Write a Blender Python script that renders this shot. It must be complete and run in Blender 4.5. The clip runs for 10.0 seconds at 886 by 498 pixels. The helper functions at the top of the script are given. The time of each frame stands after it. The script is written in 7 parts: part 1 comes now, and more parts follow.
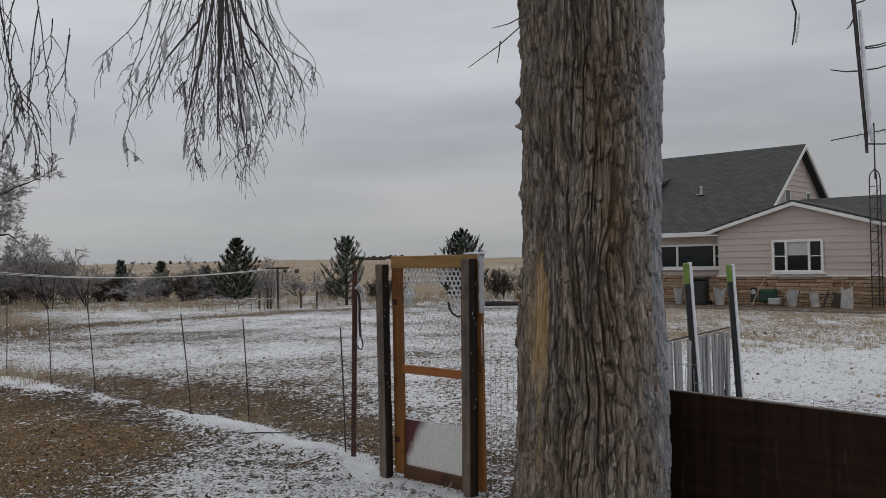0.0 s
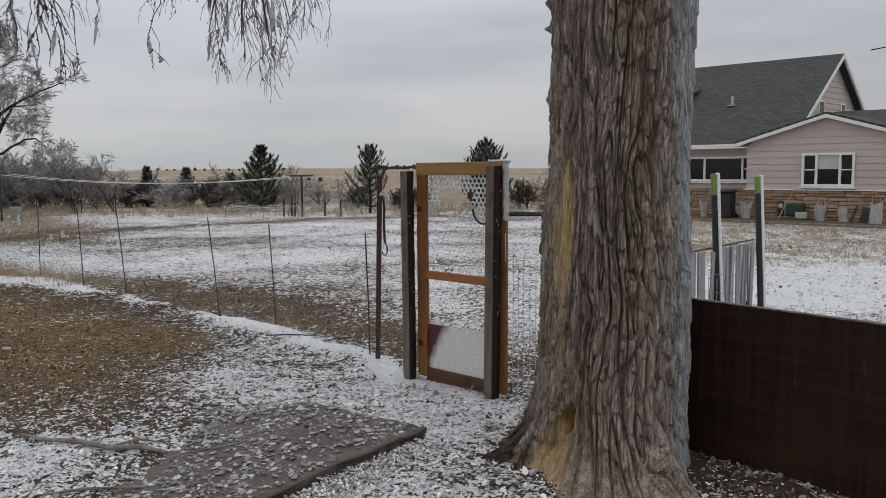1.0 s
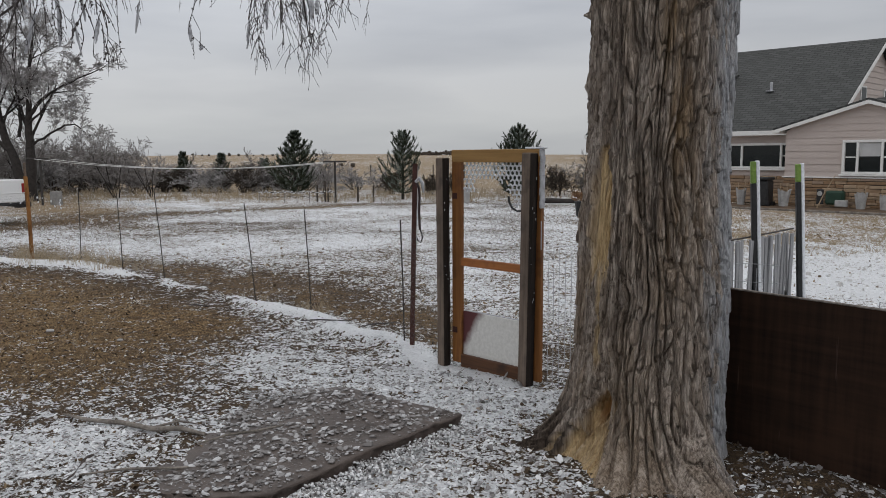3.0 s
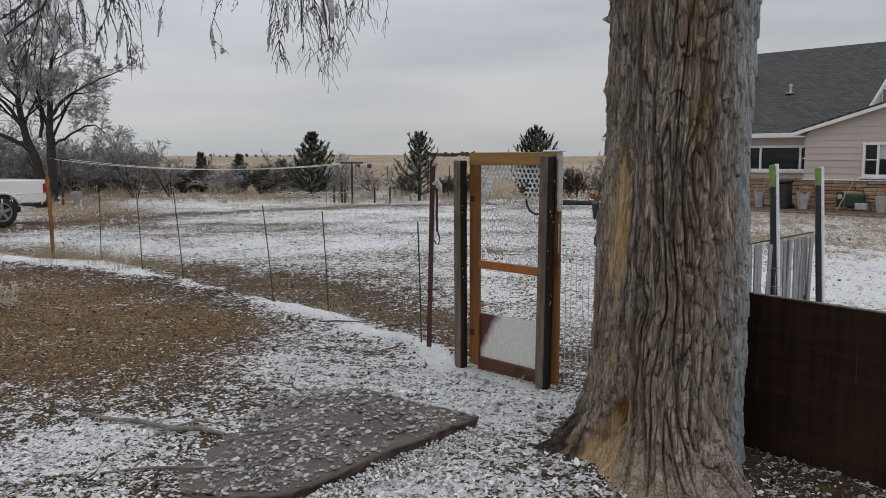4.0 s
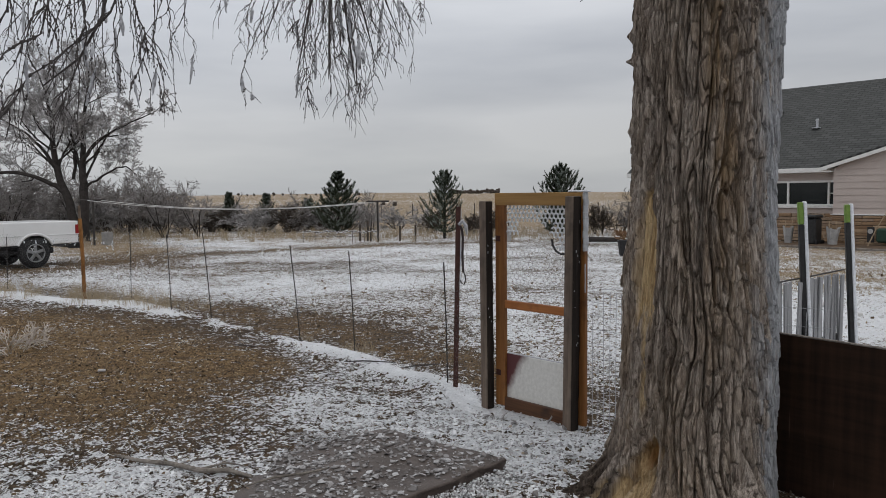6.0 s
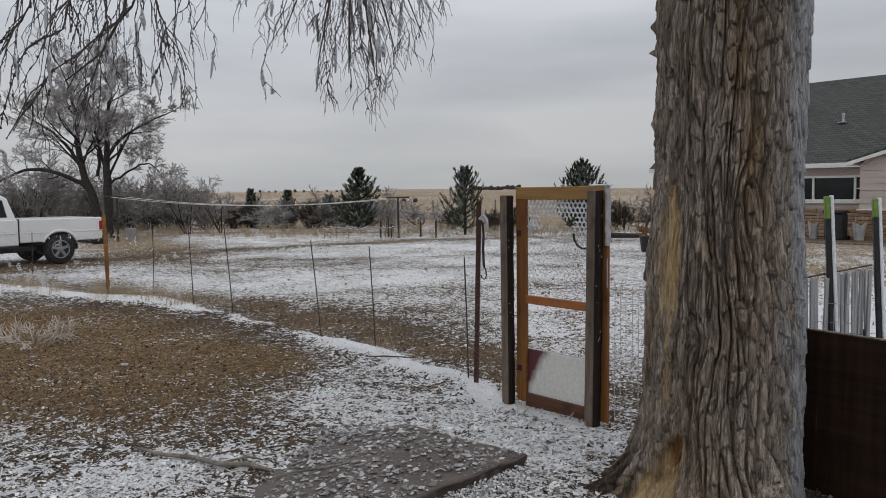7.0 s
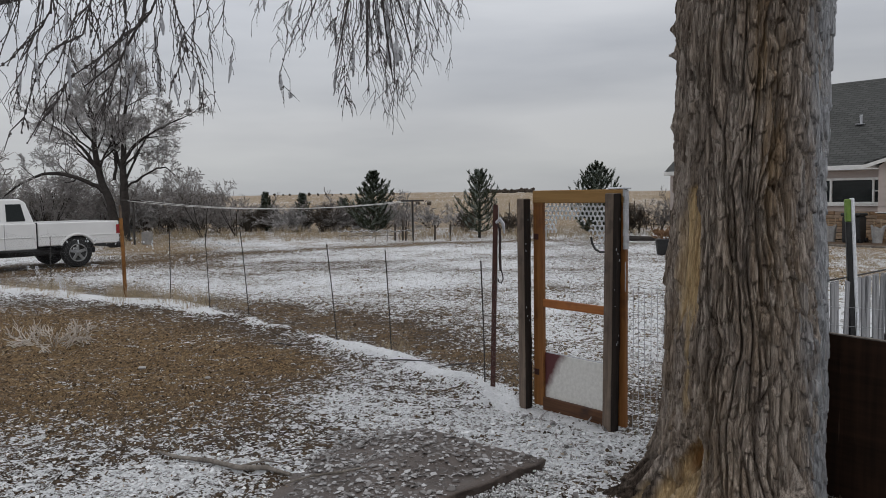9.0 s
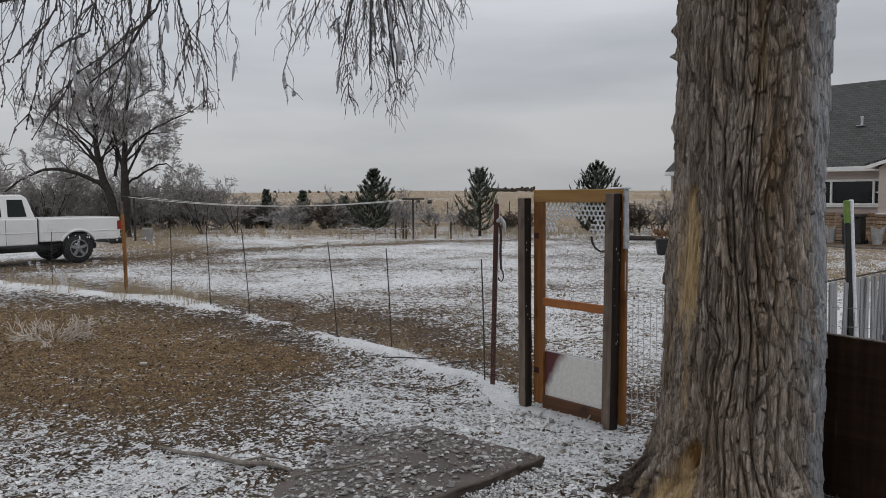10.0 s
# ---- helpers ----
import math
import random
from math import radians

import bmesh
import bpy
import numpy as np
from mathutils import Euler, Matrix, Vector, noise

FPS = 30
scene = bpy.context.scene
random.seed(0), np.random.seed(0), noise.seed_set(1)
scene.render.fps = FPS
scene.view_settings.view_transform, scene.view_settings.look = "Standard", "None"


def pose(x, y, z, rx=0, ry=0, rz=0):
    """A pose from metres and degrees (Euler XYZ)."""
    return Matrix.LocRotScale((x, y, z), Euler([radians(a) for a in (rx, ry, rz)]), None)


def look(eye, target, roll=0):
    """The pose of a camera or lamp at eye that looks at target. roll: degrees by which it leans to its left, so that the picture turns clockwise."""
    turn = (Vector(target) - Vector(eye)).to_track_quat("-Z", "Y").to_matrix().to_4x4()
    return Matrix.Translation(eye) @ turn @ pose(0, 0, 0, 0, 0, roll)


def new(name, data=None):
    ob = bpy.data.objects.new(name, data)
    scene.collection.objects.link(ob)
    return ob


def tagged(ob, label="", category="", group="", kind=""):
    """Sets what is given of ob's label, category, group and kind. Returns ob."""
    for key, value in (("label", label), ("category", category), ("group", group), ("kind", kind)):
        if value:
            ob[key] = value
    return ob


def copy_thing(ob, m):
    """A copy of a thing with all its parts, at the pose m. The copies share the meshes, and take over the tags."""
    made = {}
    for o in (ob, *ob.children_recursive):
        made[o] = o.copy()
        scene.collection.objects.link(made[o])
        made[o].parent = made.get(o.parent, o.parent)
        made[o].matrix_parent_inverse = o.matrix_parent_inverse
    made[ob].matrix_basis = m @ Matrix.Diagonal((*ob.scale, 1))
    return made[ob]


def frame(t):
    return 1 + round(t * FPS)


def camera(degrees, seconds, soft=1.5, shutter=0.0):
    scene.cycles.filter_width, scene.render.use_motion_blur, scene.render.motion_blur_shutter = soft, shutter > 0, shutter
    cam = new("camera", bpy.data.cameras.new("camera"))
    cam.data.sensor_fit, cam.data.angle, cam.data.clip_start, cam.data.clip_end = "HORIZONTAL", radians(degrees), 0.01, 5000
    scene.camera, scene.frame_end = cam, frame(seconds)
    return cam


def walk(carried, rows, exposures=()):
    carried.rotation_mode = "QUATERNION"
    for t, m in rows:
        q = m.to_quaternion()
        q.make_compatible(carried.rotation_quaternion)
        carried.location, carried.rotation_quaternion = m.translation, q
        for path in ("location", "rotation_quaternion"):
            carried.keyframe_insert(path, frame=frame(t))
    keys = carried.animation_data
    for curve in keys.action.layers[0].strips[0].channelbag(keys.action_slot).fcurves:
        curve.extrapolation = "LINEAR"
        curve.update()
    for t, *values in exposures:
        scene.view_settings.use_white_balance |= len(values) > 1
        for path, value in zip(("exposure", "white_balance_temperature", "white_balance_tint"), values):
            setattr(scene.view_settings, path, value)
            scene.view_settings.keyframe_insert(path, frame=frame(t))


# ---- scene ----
PATH = [
    (0, (0.095, -0.296, 1.659), (0.106, 1.704, 1.685), -1.1),
    (0.1, (0.095, -0.309, 1.639), (0.094, 1.689, 1.549), -0.6),
    (0.2, (0.098, -0.309, 1.635), (0.094, 1.686, 1.492), -0.6),
    (0.3, (0.101, -0.302, 1.631), (0.096, 1.692, 1.469), -0.4),
    (0.4, (0.103, -0.295, 1.635), (0.099, 1.697, 1.459), -0.5),
    (0.5, (0.097, -0.295, 1.634), (0.095, 1.696, 1.447), -0.6),
    (1, (0.083, -0.304, 1.636), (0.034, 1.686, 1.439), -0.4),
    (1.5, (0.072, -0.306, 1.633), (-0.045, 1.68, 1.426), -0.4),
    (2, (0.062, -0.307, 1.639), (-0.054, 1.678, 1.425), -0.2),
    (3.5, (0.051, -0.316, 1.647), (-0.094, 1.665, 1.412), -0.2),
    (4, (0.045, -0.331, 1.656), (-0.122, 1.649, 1.428), -0.1),
    (4.5, (0.055, -0.363, 1.673), (-0.125, 1.624, 1.526), -0.2),
    (5, (0.056, -0.357, 1.679), (-0.151, 1.628, 1.542), -0.5),
    (6.5, (0.037, -0.339, 1.684), (-0.215, 1.64, 1.548), -0.6),
    (7, (0.038, -0.32, 1.668), (-0.243, 1.655, 1.524), -0.7),
    (7.5, (0.018, -0.311, 1.666), (-0.258, 1.664, 1.516), -0.6),
    (8, (0.015, -0.32, 1.685), (-0.257, 1.655, 1.534), -0.8),
    (8.5, (0.009, -0.334, 1.689), (-0.267, 1.643, 1.559), -0.7),
    (9, (0.013, -0.311, 1.671), (-0.302, 1.66, 1.535), -0.8),
    (9.5, (0.011, -0.317, 1.67), (-0.309, 1.652, 1.53), -0.6),
    (10, (0.011, -0.345, 1.673), (-0.304, 1.625, 1.533), -0.4),
]
cam = camera(57.9, 10.0, soft=0.9)
walk(cam, [(t, look(eye, aim, lean)) for t, eye, aim, lean in PATH],
     [(0, -0.27), (0.3, -0.03), (0.6, 0.03), (1.2, 0.05), (5, 0.05), (7, -0.03), (10, -0.06)])
# ---- world and light: an even winter overcast ----
world = bpy.data.worlds.new("overcast_sky")
scene.world = world
world.use_nodes = True
wt = world.node_tree
wt.nodes.clear()


def wn(kind, **kw):
    n = wt.nodes.new(kind)
    for k, v in kw.items():
        n.inputs[k.replace("_", " ")].default_value = v
    return n


w_out = wn("ShaderNodeOutputWorld")
w_bg = wn("ShaderNodeBackground", Strength=1.0)
w_co = wn("ShaderNodeTexCoord")
w_sep = wn("ShaderNodeSeparateXYZ")
w_map = wn("ShaderNodeMapping")
w_map.inputs["Scale"].default_value = (1.2, 1.2, 7.0)
w_map.inputs["Rotation"].default_value = (0.05, -0.04, 0.3)
w_noise = wn("ShaderNodeTexNoise", Scale=1.6, Detail=5.0, Roughness=0.5)
w_ramp = wt.nodes.new("ShaderNodeValToRGB")
w_ramp.color_ramp.elements[0].position, w_ramp.color_ramp.elements[0].color = 0.32, (0.79, 0.805, 0.83, 1)
w_ramp.color_ramp.elements[1].position, w_ramp.color_ramp.elements[1].color = 0.66, (1.07, 1.07, 1.065, 1)
w_el = wt.nodes.new("ShaderNodeValToRGB")     # brightness by elevation
cr = w_el.color_ramp
cr.elements[0].position, cr.elements[0].color = 0.0, (0.50, 0.505, 0.51, 1)
cr.elements[1].position, cr.elements[1].color = 1.0, (0.98, 0.98, 1.0, 1)
for p, c in ((0.03, (0.50, 0.51, 0.515)), (0.08, (0.515, 0.525, 0.54)), (0.14, (0.525, 0.543, 0.575)), (0.22, (0.63, 0.652, 0.695)), (0.45, (0.69, 0.71, 0.745))):
    el = cr.elements.new(p)
    el.color = (*c, 1)
w_mul = wt.nodes.new("ShaderNodeMix")
w_mul.data_type, w_mul.blend_type = "RGBA", "MULTIPLY"
w_mul.inputs[0].default_value = 1.0
wt.links.new(w_co.outputs["Generated"], w_sep.inputs[0])
wt.links.new(w_co.outputs["Generated"], w_map.inputs["Vector"])
wt.links.new(w_map.outputs[0], w_noise.inputs["Vector"])
wt.links.new(w_noise.outputs[0], w_ramp.inputs[0])
wt.links.new(w_sep.outputs["Z"], w_el.inputs[0])
wt.links.new(w_el.outputs[0], w_mul.inputs[6])
wt.links.new(w_ramp.outputs[0], w_mul.inputs[7])
wt.links.new(w_mul.outputs[2], w_bg.inputs["Color"])
w_side = wt.nodes.new("ShaderNodeMapRange")       # thinner cloud to the west
for k, v in (("From Min", -0.5), ("From Max", 0.4), ("To Min", 1.10), ("To Max", 0.90)):
    w_side.inputs[k].default_value = v
wt.links.new(w_sep.outputs["X"], w_side.inputs["Value"])
wt.links.new(w_side.outputs[0], w_bg.inputs["Strength"])
wt.links.new(w_bg.outputs[0], w_out.inputs[0])

sun = new("sun", bpy.data.lights.new("sun", "SUN"))
sun.data.energy, sun.data.angle, sun.data.color = 0.5, radians(35), (1.0, 0.985, 0.96)
sun.matrix_world = look((8, -2, 12), (0, 5, 0))

# ---- materials ----


class Nodes:
    """A principled material, and short ways to feed it."""

    def __init__(self, name, rough=0.8, metal=0.0, color=(0.5, 0.5, 0.5)):
        self.mat = bpy.data.materials.new(name)
        self.mat.use_nodes = True
        self.t = self.mat.node_tree
        self.b = self.t.nodes["Principled BSDF"]
        self.b.inputs["Roughness"].default_value = rough
        self.b.inputs["Metallic"].default_value = metal
        self.b.inputs["Base Color"].default_value = (*color, 1)
        self.b.inputs["Specular IOR Level"].default_value = 0.35

    def node(self, kind, **kw):
        n = self.t.nodes.new(kind)
        for k, v in kw.items():
            n.inputs[k].default_value = v
        return n

    def link(self, a, b):
        self.t.links.new(a, b)

    def coords(self, scale=(1, 1, 1), space="Object"):
        c = self.node("ShaderNodeTexCoord")
        m = self.node("ShaderNodeMapping")
        m.inputs["Scale"].default_value = scale
        self.link(c.outputs[space], m.inputs["Vector"])
        return m.outputs[0]

    def noise(self, scale, detail=4.0, rough=0.55, vec=None):
        n = self.node("ShaderNodeTexNoise", Scale=scale, Detail=detail, Roughness=rough)
        self.link(vec if vec is not None else self.coords(), n.inputs["Vector"])
        return n.outputs[0]

    def ramp(self, fac, *stops):
        r = self.node("ShaderNodeValToRGB")
        e = r.color_ramp.elements
        while len(e) < len(stops):
            e.new(0.5)
        for el, (p, c) in zip(e, stops):
            el.position = p
            el.color = (*c, 1) if isinstance(c, tuple) else (c, c, c, 1)
        self.link(fac, r.inputs[0])
        return r.outputs[0]

    def mix(self, fac, a, b, mode="MIX"):
        m = self.node("ShaderNodeMix")
        m.data_type, m.blend_type = "RGBA", mode
        for v, i in ((fac, 0), (a, 6), (b, 7)):
            if isinstance(v, (int, float)):
                m.inputs[i].default_value = v
            elif isinstance(v, tuple):
                m.inputs[i].default_value = (*v, 1)
            else:
                self.link(v, m.inputs[i])
        return m.outputs[2]

    def math(self, op, a, b=0.0):
        m = self.node("ShaderNodeMath")
        m.operation = op
        for v, i in ((a, 0), (b, 1)):
            if isinstance(v, (int, float)):
                m.inputs[i].default_value = v
            else:
                self.link(v, m.inputs[i])
        return m.outputs[0]

    def attr(self, name):
        a = self.node("ShaderNodeAttribute")
        a.attribute_name = name
        return a

    def island(self):
        return self.node("ShaderNodeNewGeometry").outputs["Random Per Island"]

    def each(self):
        return self.node("ShaderNodeObjectInfo").outputs["Random"]

    def color(self, c):
        self.link(c, self.b.inputs["Base Color"])
        return self

    def rough(self, c):
        self.link(c, self.b.inputs["Roughness"])
        return self

    def bump(self, h, strength=0.4, dist=0.01):
        n = self.node("ShaderNodeBump", Strength=strength, Distance=dist)
        self.link(h, n.inputs["Height"])
        self.link(n.outputs[0], self.b.inputs["Normal"])
        return self


def speckled(name, a, b, scale=8.0, rough=0.8, fine=60.0, bump=0.3, stretch=(1, 1, 1), metal=0.0, dist=0.005):
    """Two-scale mottled surface between two colours."""
    m = Nodes(name, rough, metal)
    v = m.coords(stretch)
    n1, n2 = m.noise(scale, 5, 0.6, v), m.noise(fine, 4, 0.6, v)
    f = m.math("ADD", m.math("MULTIPLY", n1, 0.6), m.math("MULTIPLY", n2, 0.4))
    m.color(m.ramp(f, (0.36, a), (0.64, b)))
    m.bump(n2, bump, dist)
    return m.mat


def wood_mat(name, a, b, grain_axis=2, rough=0.75, dirt=(0.05, 0.035, 0.025), dirt_at=0.62):
    m = Nodes(name, rough)
    s = [30.0, 30.0, 30.0]
    s[grain_axis] = 1.6
    v = m.coords(tuple(s))
    g, big = m.noise(1.0, 6, 0.65, v), m.noise(3.0, 4, 0.6)
    c = m.ramp(g, (0.3, a), (0.7, b))
    c = m.mix(m.ramp(big, (dirt_at, 0.0), (dirt_at + 0.18, 1.0)), c, dirt)
    m.color(c).bump(g, 0.5, 0.003)
    return m.mat


M_GATE = wood_mat("varnished_pine", (0.135, 0.050, 0.013), (0.27, 0.115, 0.033), dirt=(0.060, 0.020, 0.008), dirt_at=0.54, rough=0.55)
M_RAIL = wood_mat("orange_rail", (0.24, 0.078, 0.019), (0.38, 0.14, 0.038), 0, dirt=(0.12, 0.04, 0.015), rough=0.55)
M_TOPRAIL = wood_mat("pale_pine_rail", (0.22, 0.118, 0.034), (0.35, 0.20, 0.066), 0, dirt=(0.17, 0.08, 0.025), rough=0.6)
M_SILLRAIL = wood_mat("wet_rotten_rail", (0.045, 0.019, 0.009), (0.13, 0.054, 0.021), 0, dirt=(0.03, 0.015, 0.01), rough=0.6)
M_POST = wood_mat("weathered_post", (0.075, 0.054, 0.041), (0.215, 0.164, 0.128), 2, dirt=(0.035, 0.03, 0.028), dirt_at=0.5, rough=0.9)
M_DARKWOOD = wood_mat("near_black_wood", (0.008, 0.0055, 0.0045), (0.030, 0.020, 0.015), 2, dirt=(0.045, 0.036, 0.030), dirt_at=0.66, rough=0.85)
M_TRIM = speckled("white_trim", (0.66, 0.65, 0.63), (0.78, 0.77, 0.75), 5, 0.6, bump=0.05)
M_RUST = speckled("dark_rust", (0.030, 0.012, 0.010), (0.085, 0.032, 0.024), 12, 0.7)
M_BLACKIRON = speckled("dark_iron", (0.02, 0.018, 0.017), (0.06, 0.052, 0.048), 14, 0.65)
M_YRUST = speckled("orange_rust", (0.10, 0.040, 0.012), (0.33, 0.15, 0.042), 9, 0.8, stretch=(1, 1, 0.3))
M_GREEN = speckled("green_post_paint", (0.12, 0.20, 0.04), (0.20, 0.31, 0.065), 16, 0.5)
M_ICE = speckled("rime_ice", (0.62, 0.64, 0.68), (0.82, 0.84, 0.87), 30, 0.35, bump=0.5)
M_GREYICE = speckled("grey_glaze_ice", (0.30, 0.30, 0.32), (0.52, 0.53, 0.56), 20, 0.3, bump=0.4)
M_TWIG = speckled("dark_twig_bark", (0.035, 0.030, 0.029), (0.10, 0.088, 0.085), 20, 0.8)
M_FROST = speckled("frosted_twig", (0.13, 0.118, 0.113), (0.52, 0.505, 0.505), 3, 0.75)
M_FROSTD = speckled("half_frosted_twig", (0.075, 0.064, 0.059), (0.36, 0.34, 0.33), 3, 0.8)
M_BRUSH = speckled("brown_brush", (0.030, 0.024, 0.020), (0.11, 0.088, 0.072), 3, 0.85)
M_TRUNKFAR = speckled("far_bark", (0.014, 0.012, 0.011), (0.052, 0.044, 0.040), 6, 0.9)
M_NEEDLE = speckled("pine_needles", (0.016, 0.022, 0.012), (0.070, 0.084, 0.050), 3, 0.7)
M_NEEDLEF = speckled("frosted_needles", (0.10, 0.125, 0.10), (0.30, 0.33, 0.30), 4, 0.7)
M_STRAW = speckled("dry_grass", (0.27, 0.205, 0.125), (0.46, 0.38, 0.27), 5, 0.85)
M_GLASSY = Nodes("window_glass", 0.06, 0.0, (0.006, 0.009, 0.009)).mat
M_GLASSY.node_tree.nodes["Principled BSDF"].inputs["Specular IOR Level"].default_value = 0.32
M_BLIND = speckled("pale_blind", (0.42, 0.42, 0.42), (0.52, 0.52, 0.52), 3, 0.8, bump=0.05)
M_RUBBER = speckled("black_rubber", (0.008, 0.008, 0.009), (0.02, 0.02, 0.021), 20, 0.75)
M_CHROME = speckled("alloy_metal", (0.24, 0.245, 0.25), (0.36, 0.365, 0.375), 10, 0.3, metal=0.9, bump=0.05)
M_DARK = speckled("dark_plastic", (0.012, 0.012, 0.013), (0.03, 0.03, 0.031), 12, 0.5, bump=0.1)
M_RED = speckled("red_lens", (0.20, 0.012, 0.012), (0.30, 0.02, 0.018), 12, 0.2, bump=0.05)
M_LEAD = speckled("dark_red_leash", (0.02, 0.014, 0.014), (0.06, 0.04, 0.04), 30, 0.8)
M_WIRE = speckled("galvanised_wire", (0.10, 0.10, 0.105), (0.22, 0.22, 0.23), 30, 0.5, metal=0.3)
M_ICEWIRE = speckled("iced_wire", (0.50, 0.51, 0.53), (0.74, 0.75, 0.78), 20, 0.4)
M_BAG = speckled("pale_plastic", (0.27, 0.265, 0.26), (0.48, 0.475, 0.47), 6, 0.5, bump=0.4)
M_CEMENT = speckled("weathered_cement", (0.20, 0.195, 0.19), (0.33, 0.32, 0.31), 8, 0.9)
M_SOIL = speckled("brown_bed_soil", (0.040, 0.024, 0.014), (0.15, 0.098, 0.058), 3, 0.95)
M_GREENP = speckled("dark_green_plastic", (0.012, 0.035, 0.022), (0.025, 0.06, 0.04), 8, 0.5)
M_STAKE = speckled("pale_stake", (0.30, 0.22, 0.14), (0.45, 0.35, 0.24), 8, 0.8)
M_BRANCHD = speckled("fallen_branch", (0.06, 0.05, 0.042), (0.27, 0.24, 0.21), 9, 0.9)
M_WEED = speckled("iced_dead_weed", (0.40, 0.35, 0.30), (0.66, 0.61, 0.56), 14, 0.7)
M_ROPE = speckled("pale_line", (0.55, 0.55, 0.54), (0.72, 0.72, 0.71), 12, 0.8)
M_CLAYLEAF = speckled("dead_plant", (0.16, 0.085, 0.045), (0.30, 0.18, 0.10), 8, 0.85)


def paint_mat(name, a, b, rough=0.35):
    m = Nodes(name, rough)
    n1, n2 = m.noise(1.4, 4), m.noise(35.0, 3)
    m.color(m.ramp(m.math("ADD", m.math("MULTIPLY", n1, 0.7), m.math("MULTIPLY", n2, 0.3)), (0.3, a), (0.7, b)))
    m.b.inputs["Coat Weight"].default_value = 0.4
    return m.mat


M_TRUCK = paint_mat("white_car_paint", (0.66, 0.66, 0.66), (0.76, 0.76, 0.76))


def siding_mat():
    m = Nodes("beige_siding", 0.7)
    v = m.coords((1.0, 1.0, 14.0))
    n1, n2 = m.noise(1.2, 4), m.noise(9.0, 4, 0.6, v)
    c = m.ramp(m.math("ADD", m.math("MULTIPLY", n1, 0.5), m.math("MULTIPLY", n2, 0.5)), (0.35, (0.455, 0.385, 0.352)), (0.65, (0.525, 0.452, 0.415)))
    c = m.mix(m.math("MULTIPLY", m.each(), 0.16), c, (0.38, 0.325, 0.30))
    m.color(c).bump(n2, 0.15, 0.004)
    return m.mat


def stone_mat():
    m = Nodes("tan_ledge_stone", 0.9)
    n1, n2 = m.noise(5.0, 4), m.noise(30.0, 4)
    c = m.ramp(m.each(), (0.0, (0.23, 0.135, 0.075)), (0.35, (0.34, 0.225, 0.135)), (0.7, (0.41, 0.30, 0.20)), (1.0, (0.27, 0.20, 0.155)))
    c = m.mix(m.ramp(n1, (0.4, 0.0), (0.75, 0.6)), c, (0.15, 0.10, 0.07))
    m.color(c).bump(n2, 0.6, 0.01)
    return m.mat


def shingle_mat():
    m = Nodes("grey_shingles", 0.9)
    m.b.inputs["Specular IOR Level"].default_value = 0.2
    b = m.node("ShaderNodeTexBrick", Scale=1.0)
    b.inputs["Brick Width"].default_value, b.inputs["Row Height"].default_value, b.inputs["Mortar Size"].default_value = 0.30, 0.14, 0.014
    b.inputs["Color1"].default_value, b.inputs["Color2"].default_value = (0.056, 0.058, 0.056, 1), (0.092, 0.094, 0.091, 1)
    b.inputs["Mortar"].default_value = (0.020, 0.020, 0.020, 1)
    m.link(m.coords((1, 1, 1), "UV"), b.inputs["Vector"])
    n1, n2 = m.noise(0.7, 4), m.noise(60.0, 3)
    c = m.mix(m.ramp(n1, (0.35, 0.0), (0.7, 0.45)), b.outputs["Color"], (0.070, 0.072, 0.070))
    c = m.mix(m.math("MULTIPLY", n2, 0.4), c, (0.090, 0.091, 0.089))
    m.color(c).bump(b.outputs["Fac"], 0.4, -0.008)
    return m.mat


M_SIDING, M_STONE, M_SHINGLE = siding_mat(), stone_mat(), shingle_mat()
M_MORTAR = speckled("dark_mortar", (0.06, 0.045, 0.035), (0.12, 0.095, 0.075), 12, 0.95)


def panel_mat():
    """Dark stained board with rain streaks and a little lost ice."""
    m = Nodes("dark_brown_board", 0.85)
    m.b.inputs["Specular IOR Level"].default_value = 0.15
    v = m.coords((26.0, 26.0, 1.1))
    h = m.coords((1.2, 1.2, 24.0))
    n1, n2, n3 = m.noise(1.0, 5, 0.6, v), m.noise(2.2, 4), m.noise(1.0, 5, 0.6, h)
    c = m.ramp(m.math("ADD", m.math("MULTIPLY", n1, 0.5), m.math("MULTIPLY", n3, 0.5)), (0.34, (0.011, 0.0064, 0.0045)), (0.66, (0.040, 0.0205, 0.0125)))
    c = m.mix(m.ramp(n2, (0.5, 0.0), (0.8, 0.5)), c, (0.058, 0.029, 0.017))
    n5 = m.noise(1.0, 3, 0.5, m.coords((38.0, 38.0, 2.6)))
    c = m.mix(m.ramp(n5, (0.68, 0.0), (0.74, 0.3)), c, (0.16, 0.10, 0.08))
    m.color(c).bump(n1, 0.3, 0.003)
    return m.mat


